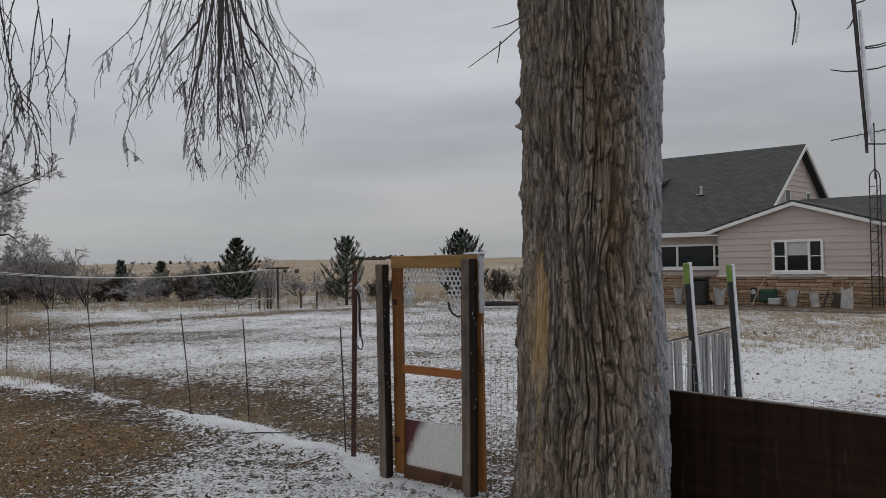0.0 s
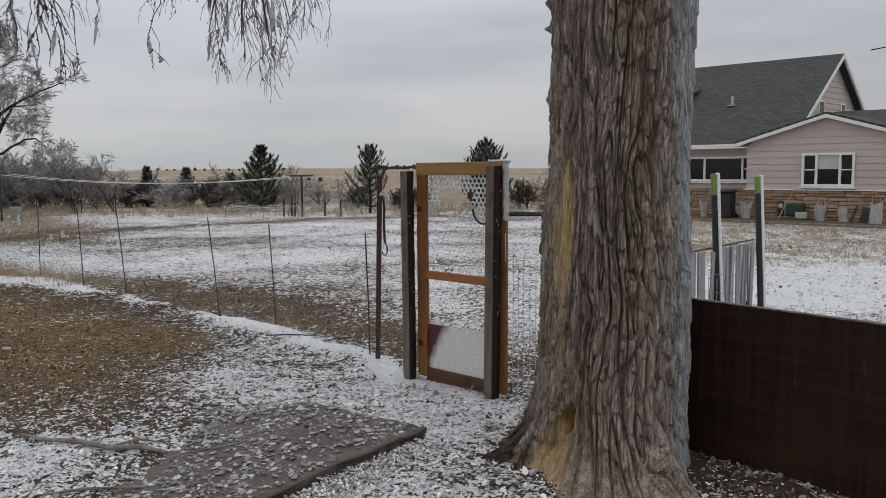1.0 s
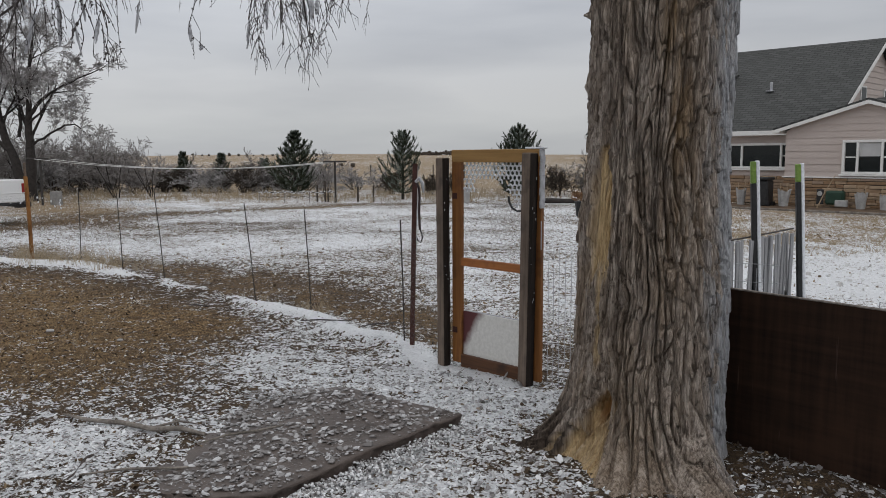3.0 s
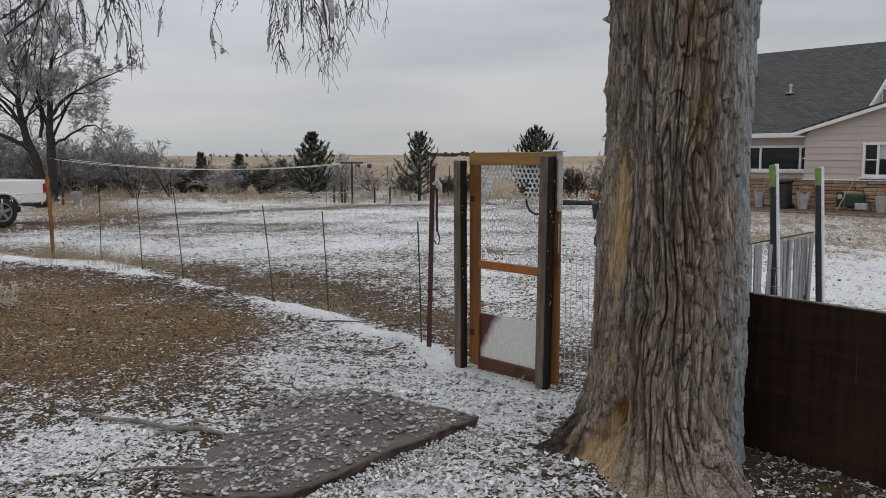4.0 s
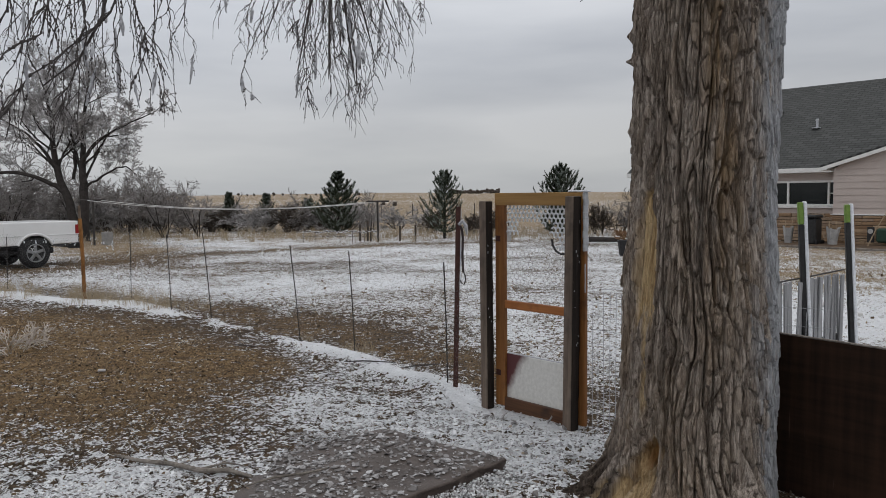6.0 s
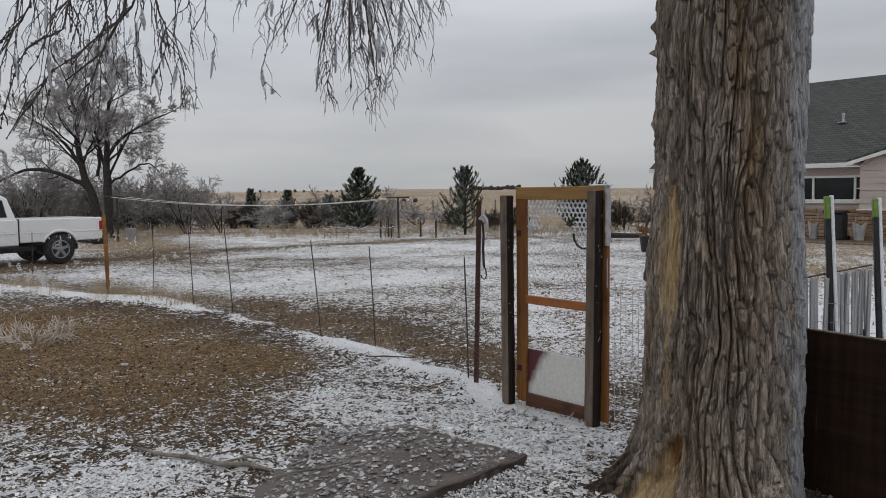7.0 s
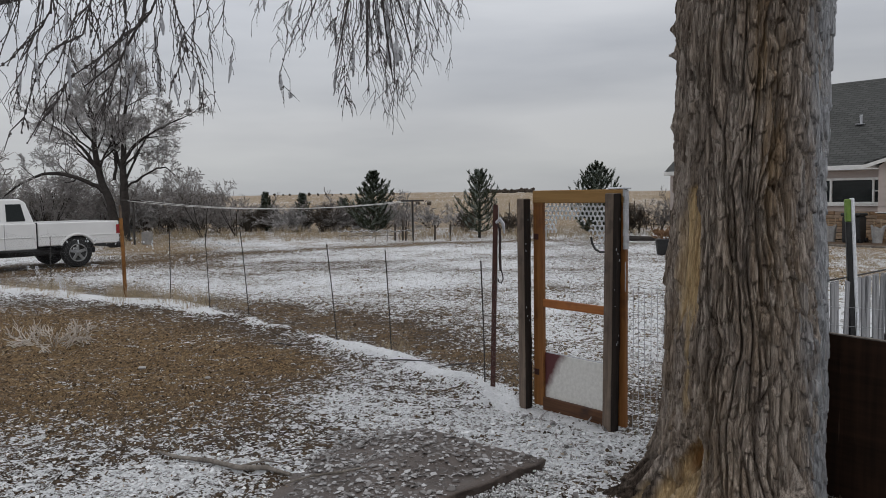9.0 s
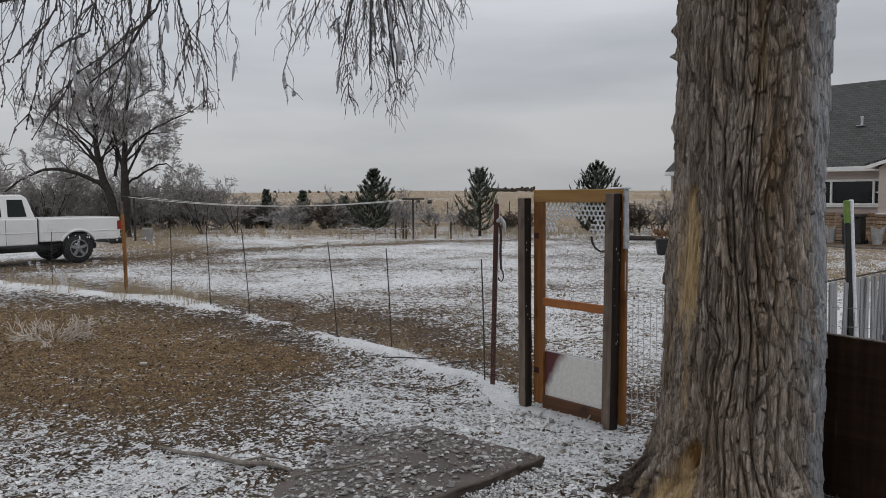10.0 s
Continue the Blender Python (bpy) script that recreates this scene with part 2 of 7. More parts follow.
def kick_mat():
    """White painted panel with a wine-red bare patch towards its hinge side and grime near the foot."""
    m = Nodes("worn_white_panel", 0.55)
    c0 = m.coords()
    sep = m.node("ShaderNodeSeparateXYZ")
    m.link(c0, sep.inputs[0])
    n1, n2 = m.noise(7.0, 5), m.noise(40.0, 3)
    white = m.ramp(n2, (0.3, (0.58, 0.565, 0.53)), (0.7, (0.70, 0.685, 0.65)))
    f = m.math("ADD", m.math("MULTIPLY", sep.outputs["X"], -2.6), m.math("MULTIPLY", sep.outputs["Z"], 1.5))
    f = m.math("ADD", f, m.math("MULTIPLY", n1, 0.42))
    c = m.mix(m.ramp(f, (0.76, 0.0), (1.08, 1.0)), white, (0.095, 0.028, 0.030))
    g = m.math("ADD", m.math("MULTIPLY", sep.outputs["Z"], -5.0), n1)
    c = m.mix(m.ramp(g, (1.15, 0.0), (1.6, 0.6)), c, (0.30, 0.25, 0.20))
    g = m.math("ADD", m.math("MULTIPLY", sep.outputs["X"], 3.2), n1)
    c = m.mix(m.ramp(g, (1.85, 0.0), (2.1, 0.5)), c, (0.24, 0.19, 0.16))
    m.color(c)
    return m.mat


def slat_mat():
    m = Nodes("grey_iced_slat", 0.55)
    v = m.coords((24.0, 24.0, 1.4))
    n1 = m.noise(1.0, 5, 0.6, v)
    c = m.ramp(n1, (0.3, (0.12, 0.12, 0.125)), (0.7, (0.42, 0.42, 0.43)))
    c = m.mix(m.math("MULTIPLY", m.each(), 0.45), c, (0.48, 0.48, 0.50))
    m.color(c).bump(n1, 0.4, 0.004)
    return m.mat


def slab_mat():
    m = Nodes("wet_brown_concrete", 0.55)
    n1, n2, n3 = m.noise(2.2, 5), m.noise(70.0, 4), m.noise(9.0, 5)
    c = m.ramp(m.math("ADD", m.math("MULTIPLY", n1, 0.5), m.math("MULTIPLY", n3, 0.5)), (0.3, (0.042, 0.031, 0.026)), (0.7, (0.115, 0.090, 0.078)))
    c = m.mix(m.ramp(n2, (0.55, 0.0), (0.8, 0.6)), c, (0.17, 0.145, 0.13))
    m.color(c).bump(n2, 0.5, 0.006)
    return m.mat


M_PANEL, M_KICK, M_SLAT, M_SLAB = panel_mat(), kick_mat(), slat_mat(), slab_mat()


def bark_mat():
    m = Nodes("furrowed_bark", 0.9)
    m.b.inputs["Specular IOR Level"].default_value = 0.2
    v = m.coords((14.0, 14.0, 1.6))
    v2 = m.coords((70.0, 70.0, 7.0))
    n1, n2, n3 = m.noise(1.0, 6, 0.6, v), m.noise(1.0, 6, 0.65, v2), m.noise(2.0, 4)
    n4 = m.noise(1.0, 5, 0.7, m.coords((150.0, 150.0, 22.0)))
    g = m.ramp(m.math("ADD", m.math("MULTIPLY", n1, 0.3), m.math("ADD", m.math("MULTIPLY", n2, 0.4), m.math("MULTIPLY", n4, 0.3))), (0.40, (0.105, 0.078, 0.062)), (0.485, (0.345, 0.285, 0.240)), (0.565, (0.66, 0.57, 0.495)))
    a = m.attr("layers")
    sep = m.node("ShaderNodeSeparateColor")
    m.link(a.outputs["Color"], sep.inputs[0])
    tan = m.ramp(n2, (0.3, (0.15, 0.095, 0.050)), (0.7, (0.42, 0.28, 0.15)))
    pl = m.attr("plate").outputs["Fac"]
    g = m.mix(m.ramp(pl, (0.1, 0.0), (0.9, 0.55)), g, m.ramp(n2, (0.38, (0.11, 0.078, 0.056)), (0.62, (0.44, 0.345, 0.265))))
    c = m.mix(sep.outputs["Green"], g, tan)
    bare = m.ramp(m.math("ADD", m.math("MULTIPLY", n1, 0.35), m.math("MULTIPLY", n2, 0.65)), (0.36, (0.34, 0.205, 0.090)), (0.58, (0.74, 0.55, 0.31)))
    c = m.mix(sep.outputs["Red"], c, bare)
    heart = m.mix(n1, (0.24, 0.11, 0.035), (0.38, 0.20, 0.075))
    c = m.mix(m.attr("scar").outputs["Fac"], c, heart)
    # Damp root bark; the same dark tone paints shade into the knot hollow.
    c = m.mix(m.attr("damp_hollow_shade").outputs["Fac"], c, m.ramp(n2, (0.35, (0.024, 0.017, 0.013)), (0.65, (0.115, 0.085, 0.066))))
    rime = m.ramp(n2, (0.35, (0.30, 0.30, 0.315)), (0.62, (0.60, 0.61, 0.64)))
    c = m.mix(sep.outputs["Blue"], c, rime)
    m.color(c).bump(m.math("ADD", n2, n4), 1.0, 0.022)
    return m.mat


def ground_mat():
    """Mud, brown earth and straw under a broken sheet of fallen ice; the amounts are stored on the mesh."""
    m = Nodes("icy_yard_ground", 0.85)
    co = m.coords((1, 1, 1))
    flat = m.coords((1, 1.0, 1))
    a = m.attr("cover")
    sep = m.node("ShaderNodeSeparateColor")
    m.link(a.outputs["Color"], sep.inputs[0])
    snow, straw, brown = sep.outputs["Red"], sep.outputs["Green"], sep.outputs["Blue"]
    n_f, n_m, n_l = m.noise(55.0, 5, 0.65, co), m.noise(9.0, 6, 0.62, co), m.noise(0.9, 5, 0.6, flat)
    n_x = m.noise(85.0, 6, 0.75, co)
    mud = m.ramp(m.math("ADD", m.math("MULTIPLY", n_f, 0.6), m.math("MULTIPLY", n_m, 0.4)), (0.38, (0.006, 0.0038, 0.0026)), (0.52, (0.028, 0.0175, 0.0115)), (0.68, (0.105, 0.070, 0.045)))
    earth = m.ramp(m.math("ADD", m.math("MULTIPLY", n_x, 0.7), m.math("MULTIPLY", n_m, 0.3)), (0.42, (0.014, 0.0075, 0.003)), (0.50, (0.110, 0.064, 0.025)), (0.575, (0.33, 0.215, 0.100)))
    grass = m.ramp(m.math("ADD", m.math("MULTIPLY", n_f, 0.5), m.math("MULTIPLY", n_l, 0.5)), (0.34, (0.125, 0.083, 0.044)), (0.54, (0.275, 0.20, 0.118)), (0.68, (0.44, 0.345, 0.225)))
    c = m.mix(brown, mud, earth)
    c = m.mix(straw, c, grass)
    cells = []
    for sc in (26.0, 61.0):
        wv = m.node("ShaderNodeVectorMath")
        wv.operation = "ADD"
        m.link(co, wv.inputs[0])
        wn_ = m.node("ShaderNodeTexNoise", Scale=sc * 1.3, Detail=2.0)
        m.link(co, wn_.inputs["Vector"])
        ws = m.node("ShaderNodeVectorMath")
        ws.operation = "SCALE"
        ws.inputs["Scale"].default_value = 0.5 / sc
        m.link(wn_.outputs["Color"], ws.inputs[0])
        m.link(ws.outputs[0], wv.inputs[1])
        vor = m.node("ShaderNodeTexVoronoi", Scale=sc)
        m.link(wv.outputs[0], vor.inputs["Vector"])
        sp = m.node("ShaderNodeSeparateColor")
        m.link(vor.outputs["Color"], sp.inputs[0])
        cells.append(sp.outputs["Red"])
    n = m.math("ADD", m.math("MULTIPLY", cells[0], 0.5), m.math("MULTIPLY", cells[1], 0.5))
    n = m.math("ADD", n, m.math("MULTIPLY", m.math("SUBTRACT", n_m, 0.5), 1.9))
    n = m.math("ADD", n, m.math("MULTIPLY", m.math("SUBTRACT", n_l, 0.5), 1.1))
    mask = m.ramp(m.math("ADD", m.math("SUBTRACT", snow, n), 0.5), (0.47, 0.0), (0.56, 1.0))
    white = m.ramp(m.math("ADD", m.math("MULTIPLY", n_f, 0.6), m.math("MULTIPLY", n_m, 0.4)), (0.3, (0.56, 0.57, 0.59)), (0.6, (0.87, 0.88, 0.90)))
    c = m.mix(mask, c, white)
    m.color(c)
    m.rough(m.ramp(mask, (0.0, 0.9), (1.0, 0.5)))
    h = m.math("ADD", m.math("MULTIPLY", m.math("ADD", n_f, n_x), 0.45), m.math("MULTIPLY", mask, 0.4))
    m.bump(h, 1.0, 0.035)
    return m.mat


M_BARK, M_GROUND = bark_mat(), ground_mat()

# ---- mesh helpers ----


class Buf:
    """Collects vertices and faces of one mesh."""

    def __init__(self):
        self.v, self.f = [], []

    def add(self, verts, faces):
        k = len(self.v)
        self.v.extend(tuple(p) for p in verts)
        self.f.extend(tuple(i + k for i in f) for f in faces)

    def tube(self, pts, radii, n=5, cap=True):
        pts = [Vector(p) for p in pts]
        if isinstance(radii, (int, float)):
            radii = [radii] * len(pts)
        k = len(self.v)
        side = None
        for i, p in enumerate(pts):
            d = pts[min(i + 1, len(pts) - 1)] - pts[max(i - 1, 0)]
            d = d.normalized() if d.length > 1e-9 else Vector((0, 0, 1))
            if side is None:
                side = d.orthogonal().normalized()
            else:
                side = (side - d * side.dot(d))
                side = side.normalized() if side.length > 1e-6 else d.orthogonal().normalized()
            up = d.cross(side)
            for j in range(n):
                a = 2 * math.pi * j / n
                self.v.append(tuple(p + (side * math.cos(a) + up * math.sin(a)) * radii[i]))
        for i in range(len(pts) - 1):
            for j in range(n):
                a, b = k + i * n + j, k + i * n + (j + 1) % n
                self.f.append((a, b, b + n, a + n))
        if cap:
            self.f.append(tuple(k + j for j in reversed(range(n))))
            self.f.append(tuple(k + (len(pts) - 1) * n + j for j in range(n)))

    def cbox(self, c, s, ch=0.004, m=None):
        """A chamfered box of size s about c, turned by the 3x3 matrix m."""
        h = [x / 2 for x in s]
        ch = min(ch, min(h) * 0.6)
        vs, idx = [], {}
        for sx in (-1, 1):
            for sy in (-1, 1):
                for sz in (-1, 1):
                    sg = (sx, sy, sz)
                    for ax in range(3):
                        p = [sg[i] * (h[i] - (0 if i == ax else ch)) for i in range(3)]
                        idx[(sg, ax)] = len(vs)
                        vs.append(p)
        fs = []
        for ax in range(3):
            o = [i for i in range(3) if i != ax]
            for s1 in (-1, 1):
                q = []
                for a, b in ((-1, -1), (1, -1), (1, 1), (-1, 1)):
                    sg = [0, 0, 0]
                    sg[ax], sg[o[0]], sg[o[1]] = s1, a, b
                    q.append(idx[(tuple(sg), ax)])
                fs.append(q)
            for a in (-1, 1):
                for b in (-1, 1):
                    q = []
                    for e, fx in ((-1, o[0]), (1, o[0]), (1, o[1]), (-1, o[1])):
                        sg = [0, 0, 0]
                        sg[ax], sg[o[0]], sg[o[1]] = e, a, b
                        q.append(idx[(tuple(sg), fx)])
                    fs.append(q)
        for sx in (-1, 1):
            for sy in (-1, 1):
                for sz in (-1, 1):
                    fs.append([idx[((sx, sy, sz), ax)] for ax in range(3)])
        mid = Vector((0, 0, 0))
        out = []
        for q in fs:
            ps = [Vector(vs[i]) for i in q]
            cen = sum(ps, Vector()) / len(ps)
            nrm = (ps[1] - ps[0]).cross(ps[2] - ps[0])
            out.append(q if nrm.dot(cen - mid) > 0 else q[::-1])
        if m is not None:
            vs = [m @ Vector(p) for p in vs]
        self.add([(p[0] + c[0], p[1] + c[1], p[2] + c[2]) for p in vs], out)

    def prism(self, poly, a, b):
        """A closed polygon in x, z, drawn out along y from a to b."""
        n = len(poly)
        self.add([(x, a, z) for x, z in poly] + [(x, b, z) for x, z in poly],
                 [tuple(range(n))[::-1], tuple(range(n, 2 * n))] + [(i, (i + 1) % n, n + (i + 1) % n, n + i) for i in range(n)])

    def mesh(self, name, smooth=False):
        me = bpy.data.meshes.new(name)
        me.from_pydata(self.v, [], self.f)
        if smooth:
            me.shade_smooth()
        me.validate()
        return me


def thing(name, m, label, category, group="", kind=""):
    ob = new(name)
    ob.empty_display_size = 0.2
    ob.matrix_world = m
    return tagged(ob, label, category, group, kind)


def put(name, data, mat, parent=None, label="", m=None):
    me = data if isinstance(data, bpy.types.Mesh) else data.mesh(name)
    if mat is not None and not me.materials:
        me.materials.append(mat)
    ob = new(name, me)
    if parent is not None:
        ob.parent = parent
    if m is not None:
        ob.matrix_basis = m
    return tagged(ob, label)


def fixed(bm_fix):
    """Outward normals for a mesh built from loose polygons."""
    b = bmesh.new()
    b.from_mesh(bm_fix)
    bmesh.ops.recalc_face_normals(b, faces=b.faces)
    b.to_mesh(bm_fix)
    b.free()
    return bm_fix


def turned(origin, degrees):
    return pose(*origin, 0, 0, degrees)


FENCE = [(-0.34, 5.93), (-0.72, 6.48), (-1.85, 7.83), (-2.64, 8.50), (-4.33, 10.01), (-5.24, 10.72), (-6.23, 11.42), (-7.14, 11.66), (-9.14, 12.61), (-10.4, 13.15)]

# ---- ground ----
def smooth(a, b, x):
    t = np.clip((x - a) / (b - a), 0, 1)
    return t * t * (3 - 2 * t)


def wob(x, y, s, seed=0.0):
    """Cheap smooth noise on arrays, about -1 to 1."""
    r = np.zeros_like(x)
    rng = np.random.RandomState(int(seed * 10) + 5)
    for k in range(7):
        a, f, p = rng.uniform(0, 6.28), s * rng.uniform(0.5, 1.9), rng.uniform(0, 6.28)
        r += np.sin((x * np.cos(a) + y * np.sin(a)) * f + p + 1.3 * np.sin((x * np.sin(a) - y * np.cos(a)) * f * 0.7 + p * 2))
    return r / 3.2


def to_line(x, y, line):
    """Signed distance from a polyline; positive on the side away from the camera."""
    best, sign = np.full(x.shape, 1e9), np.ones(x.shape)
    for (ax, ay), (bx, by) in zip(line, line[1:]):
        dx, dy = bx - ax, by - ay
        t = np.clip(((x - ax) * dx + (y - ay) * dy) / (dx * dx + dy * dy), 0, 1)
        d = np.hypot(x - ax - t * dx, y - ay - t * dy)
        s = np.where(dx * (y - ay) - dy * (x - ax) < 0, 1.0, -1.0)
        sign = np.where(d < best, s, sign)
        best = np.minimum(best, d)
    return best * sign


def blob(x, y, cx, cy, rx, ry, deg=0.0, soft=0.5):
    c, s = math.cos(radians(deg)), math.sin(radians(deg))
    u, v = (x - cx) * c + (y - cy) * s, -(x - cx) * s + (y - cy) * c
    return 1 - smooth(1 - soft, 1 + soft, np.hypot(u / rx, v / ry))


FULL = [(2.2, 3.55), (1.42, 4.30)] + FENCE + [(-30.0, 22.0)]
DRIVE = [(-14.5, 16.8), (-11.6, 19.4), (-8.7, 23.2), (-5.5, 26.0), (-2.2, 28.0), (2.5, 30.0)]
ROAD = [(-22.0, 10.0), (-12.8, 16.2), (-10.6, 20.0), (-17.0, 29.0)]


def ground_fields(x, y):
    d = to_line(x, y, FULL)
    w1, w2, w3 = wob(x, y, 0.9, 1), wob(x, y, 3.0, 2), wob(x * 0.45, y, 1.1, 3)
    yard = d < 0
    snow = np.where(yard, 0.42 + 0.10 * w1, 0.45 + 0.12 * w1)
    brown = np.where(yard, 0.25, 0.35)
    straw = np.zeros_like(x)
    # bare earth in the yard
    bare = blob(x, y, -5.85, 7.85, 4.2, 1.95, -38, 0.45) * yard
    bare = np.maximum(bare, blob(x, y, -3.3, 7.45, 1.2, 0.7, -40, 0.5) * yard)
    snow = snow * (1 - bare) + 0.05 * bare
    brown = np.maximum(brown, bare)
    # ice ground to flakes round the slab and the gate
    snow = np.maximum(snow, 0.78 * blob(x, y, -0.15, 5.25, 1.2, 0.75, -40, 0.6))
    snow = np.maximum(snow, 0.86 * blob(x, y, 0.05, 4.75, 0.9, 0.9, 60, 0.5))
    snow = np.maximum(snow, 0.64 * blob(x, y, -1.25, 5.7, 1.15, 0.7, -35, 0.6))
    snow = np.maximum(snow, 0.74 * blob(x, y, -0.1, 3.7, 0.9, 0.7, 40, 0.5))
    snow = np.maximum(snow, (0.60 + 0.16 * w2) * blob(x, y, -2.2, 4.0, 1.4, 0.7, 10, 0.6))
    near_tree = blob(x, y, 0.95, 4.1, 0.95, 0.9, 0, 0.4)
    snow = snow * (1 - 0.45 * near_tree)
    # a drift along the foot of the fence
    off = d + 0.10 + 0.10 * w2
    wide = 0.165 + 0.06 * wob(x, y, 1.6, 7) + 0.10 * smooth(-3, -6, x)
    drift = np.exp(-(off / np.maximum(wide, 0.05)) ** 2) * (x < 0.2)
    drift *= np.where((x < -2.55) & (x > -5.2), 0.58 + 0.22 * w2, 1.0)
    snow = np.maximum(snow, drift * 1.55)
    # beyond the fence: a muddy strip, then a thin white cover in streaks
    out = ~yard
    muddy = out * np.exp(-((d - 0.62 - 0.28 * w2) / 0.58) ** 2) * (x < 1.5) * (1 - 0.55 * smooth(-4.5, -6.5, x)) * (1 - 0.55 * smooth(-0.2, 0.4, x))
    lawn = out * smooth(0.9, 2.3, d + 0.5 * w1)
    snow = np.where(out, snow * (1 - 0.88 * muddy * (1 - np.clip(drift, 0, 1))), snow)
    brown = np.where(out, np.maximum(brown, 0.75 * muddy), brown)
    snow = np.where(out, snow + lawn * (0.17 + 0.10 * w3 + 0.06 * w2), snow)
    straw = np.where(out, lawn * (0.25 + 0.15 * w3), straw)
    drive = np.exp(-(to_line(x, y, DRIVE) / 0.62) ** 2)
    snow = snow * (1 - 0.85 * drive)
    brown = np.maximum(brown, drive * 0.6)
    road = np.exp(-((to_line(x, y, ROAD)) / 1.7) ** 2) * out
    snow = snow * (1 - 0.80 * road)
    brown, straw = np.maximum(brown, 0.7 * road), straw * (1 - road)
    # straw beyond the drive, the pale field, and the grass before the house
    rough_grass = out * smooth(0.6, 3.0, (y - np.interp(x, [-30, -14.5, -8.7, -2.2, 2.5, 40], [13, 18.5, 23.6, 28.6, 30.5, 45])))
    straw = np.maximum(straw, rough_grass * 0.85)
    snow = snow * (1 - 0.30 * rough_grass * smooth(0, 6, y - 27))
    field = smooth(36, 42, y + 0.12 * x)
    straw = np.maximum(straw, field)
    snow = snow * (1 - field) + field * (0.16 + 0.10 * wob(x * 0.1, y * 0.02, 1.0, 9))
    right = out * smooth(1.0, 2.4, x - 0.10 * y)
    snow = snow + right * (0.20 * np.exp(-((y - 10.0) / 4.2) ** 2) + 0.03 - 0.26 * smooth(13.5, 17.5, y))
    straw = np.maximum(straw, right * (0.30 + 0.65 * smooth(11.5, 15.5, y + w3)))
    z = 0.010 * wob(x, y, 7.0, 4) + 0.012 * wob(x, y, 2.2, 6) + 0.085 * drift * smooth(-0.5, -0.9, x)
    z = np.where(y > 60, 0, z) * smooth(80, 30, y)
    z = z - 0.03 * blob(x, y, -0.75, 4.2, 0.7, 0.7, -40, 0.3)
    far = smooth(200, 1400, y)
    z = z + far * (1.0 + 4.5 * np.exp(-((x + 330) / 220) ** 2) + 2.0 * np.exp(-((x - 60) / 150) ** 2) - 1.0 * wob(x, y, 0.004, 8))
    return np.clip(snow, 0, 1.5), np.clip(straw, 0, 1), np.clip(brown, 0, 1), z


def spaced(a, b, step, lo, hi, ratio):
    mid = list(np.arange(a, b, step))
    left, right = [], []
    s, p = step, a
    while p > lo:
        s *= ratio
        p -= s
        left.append(p)
    s, p = step, mid[-1]
    while p < hi:
        s *= ratio
        p += s
        right.append(p)
    return np.array(left[::-1] + mid + right)


def build_ground():
    xs, ys = spaced(-7.0, 3.4, 0.055, -2600, 2600, 1.075), spaced(2.6, 11.5, 0.055, -300, 3600, 1.075)
    X, Y = np.meshgrid(xs, ys)
    sn, st, br, z = ground_fields(X, Y)
    nx, ny = len(xs), len(ys)
    me = bpy.data.meshes.new("ground")
    v = np.stack([X.ravel(), Y.ravel(), z.ravel()], 1)
    i = (np.arange(ny - 1)[:, None] * nx + np.arange(nx - 1)[None, :]).ravel()
    me.from_pydata(v, [], np.stack([i, i + 1, i + nx + 1, i + nx], 1).tolist())
    at = me.attributes.new("cover", "FLOAT_COLOR", "POINT")
    at.data.foreach_set("color", np.stack([sn.ravel(), st.ravel(), br.ravel(), np.ones(sn.size)], 1).astype(np.float32).ravel())
    me.shade_smooth()
    me.materials.append(M_GROUND)
    return tagged(new("ground", me), "frozen yard of mud, straw and fallen ice", "ground", kind="structure")


build_ground()


def ground_z(x, y):
    return float(ground_fields(np.array([float(x)]), np.array([float(y)]))[3][0])


# ---- the big tree ----
TREE = (0.925, 4.15)


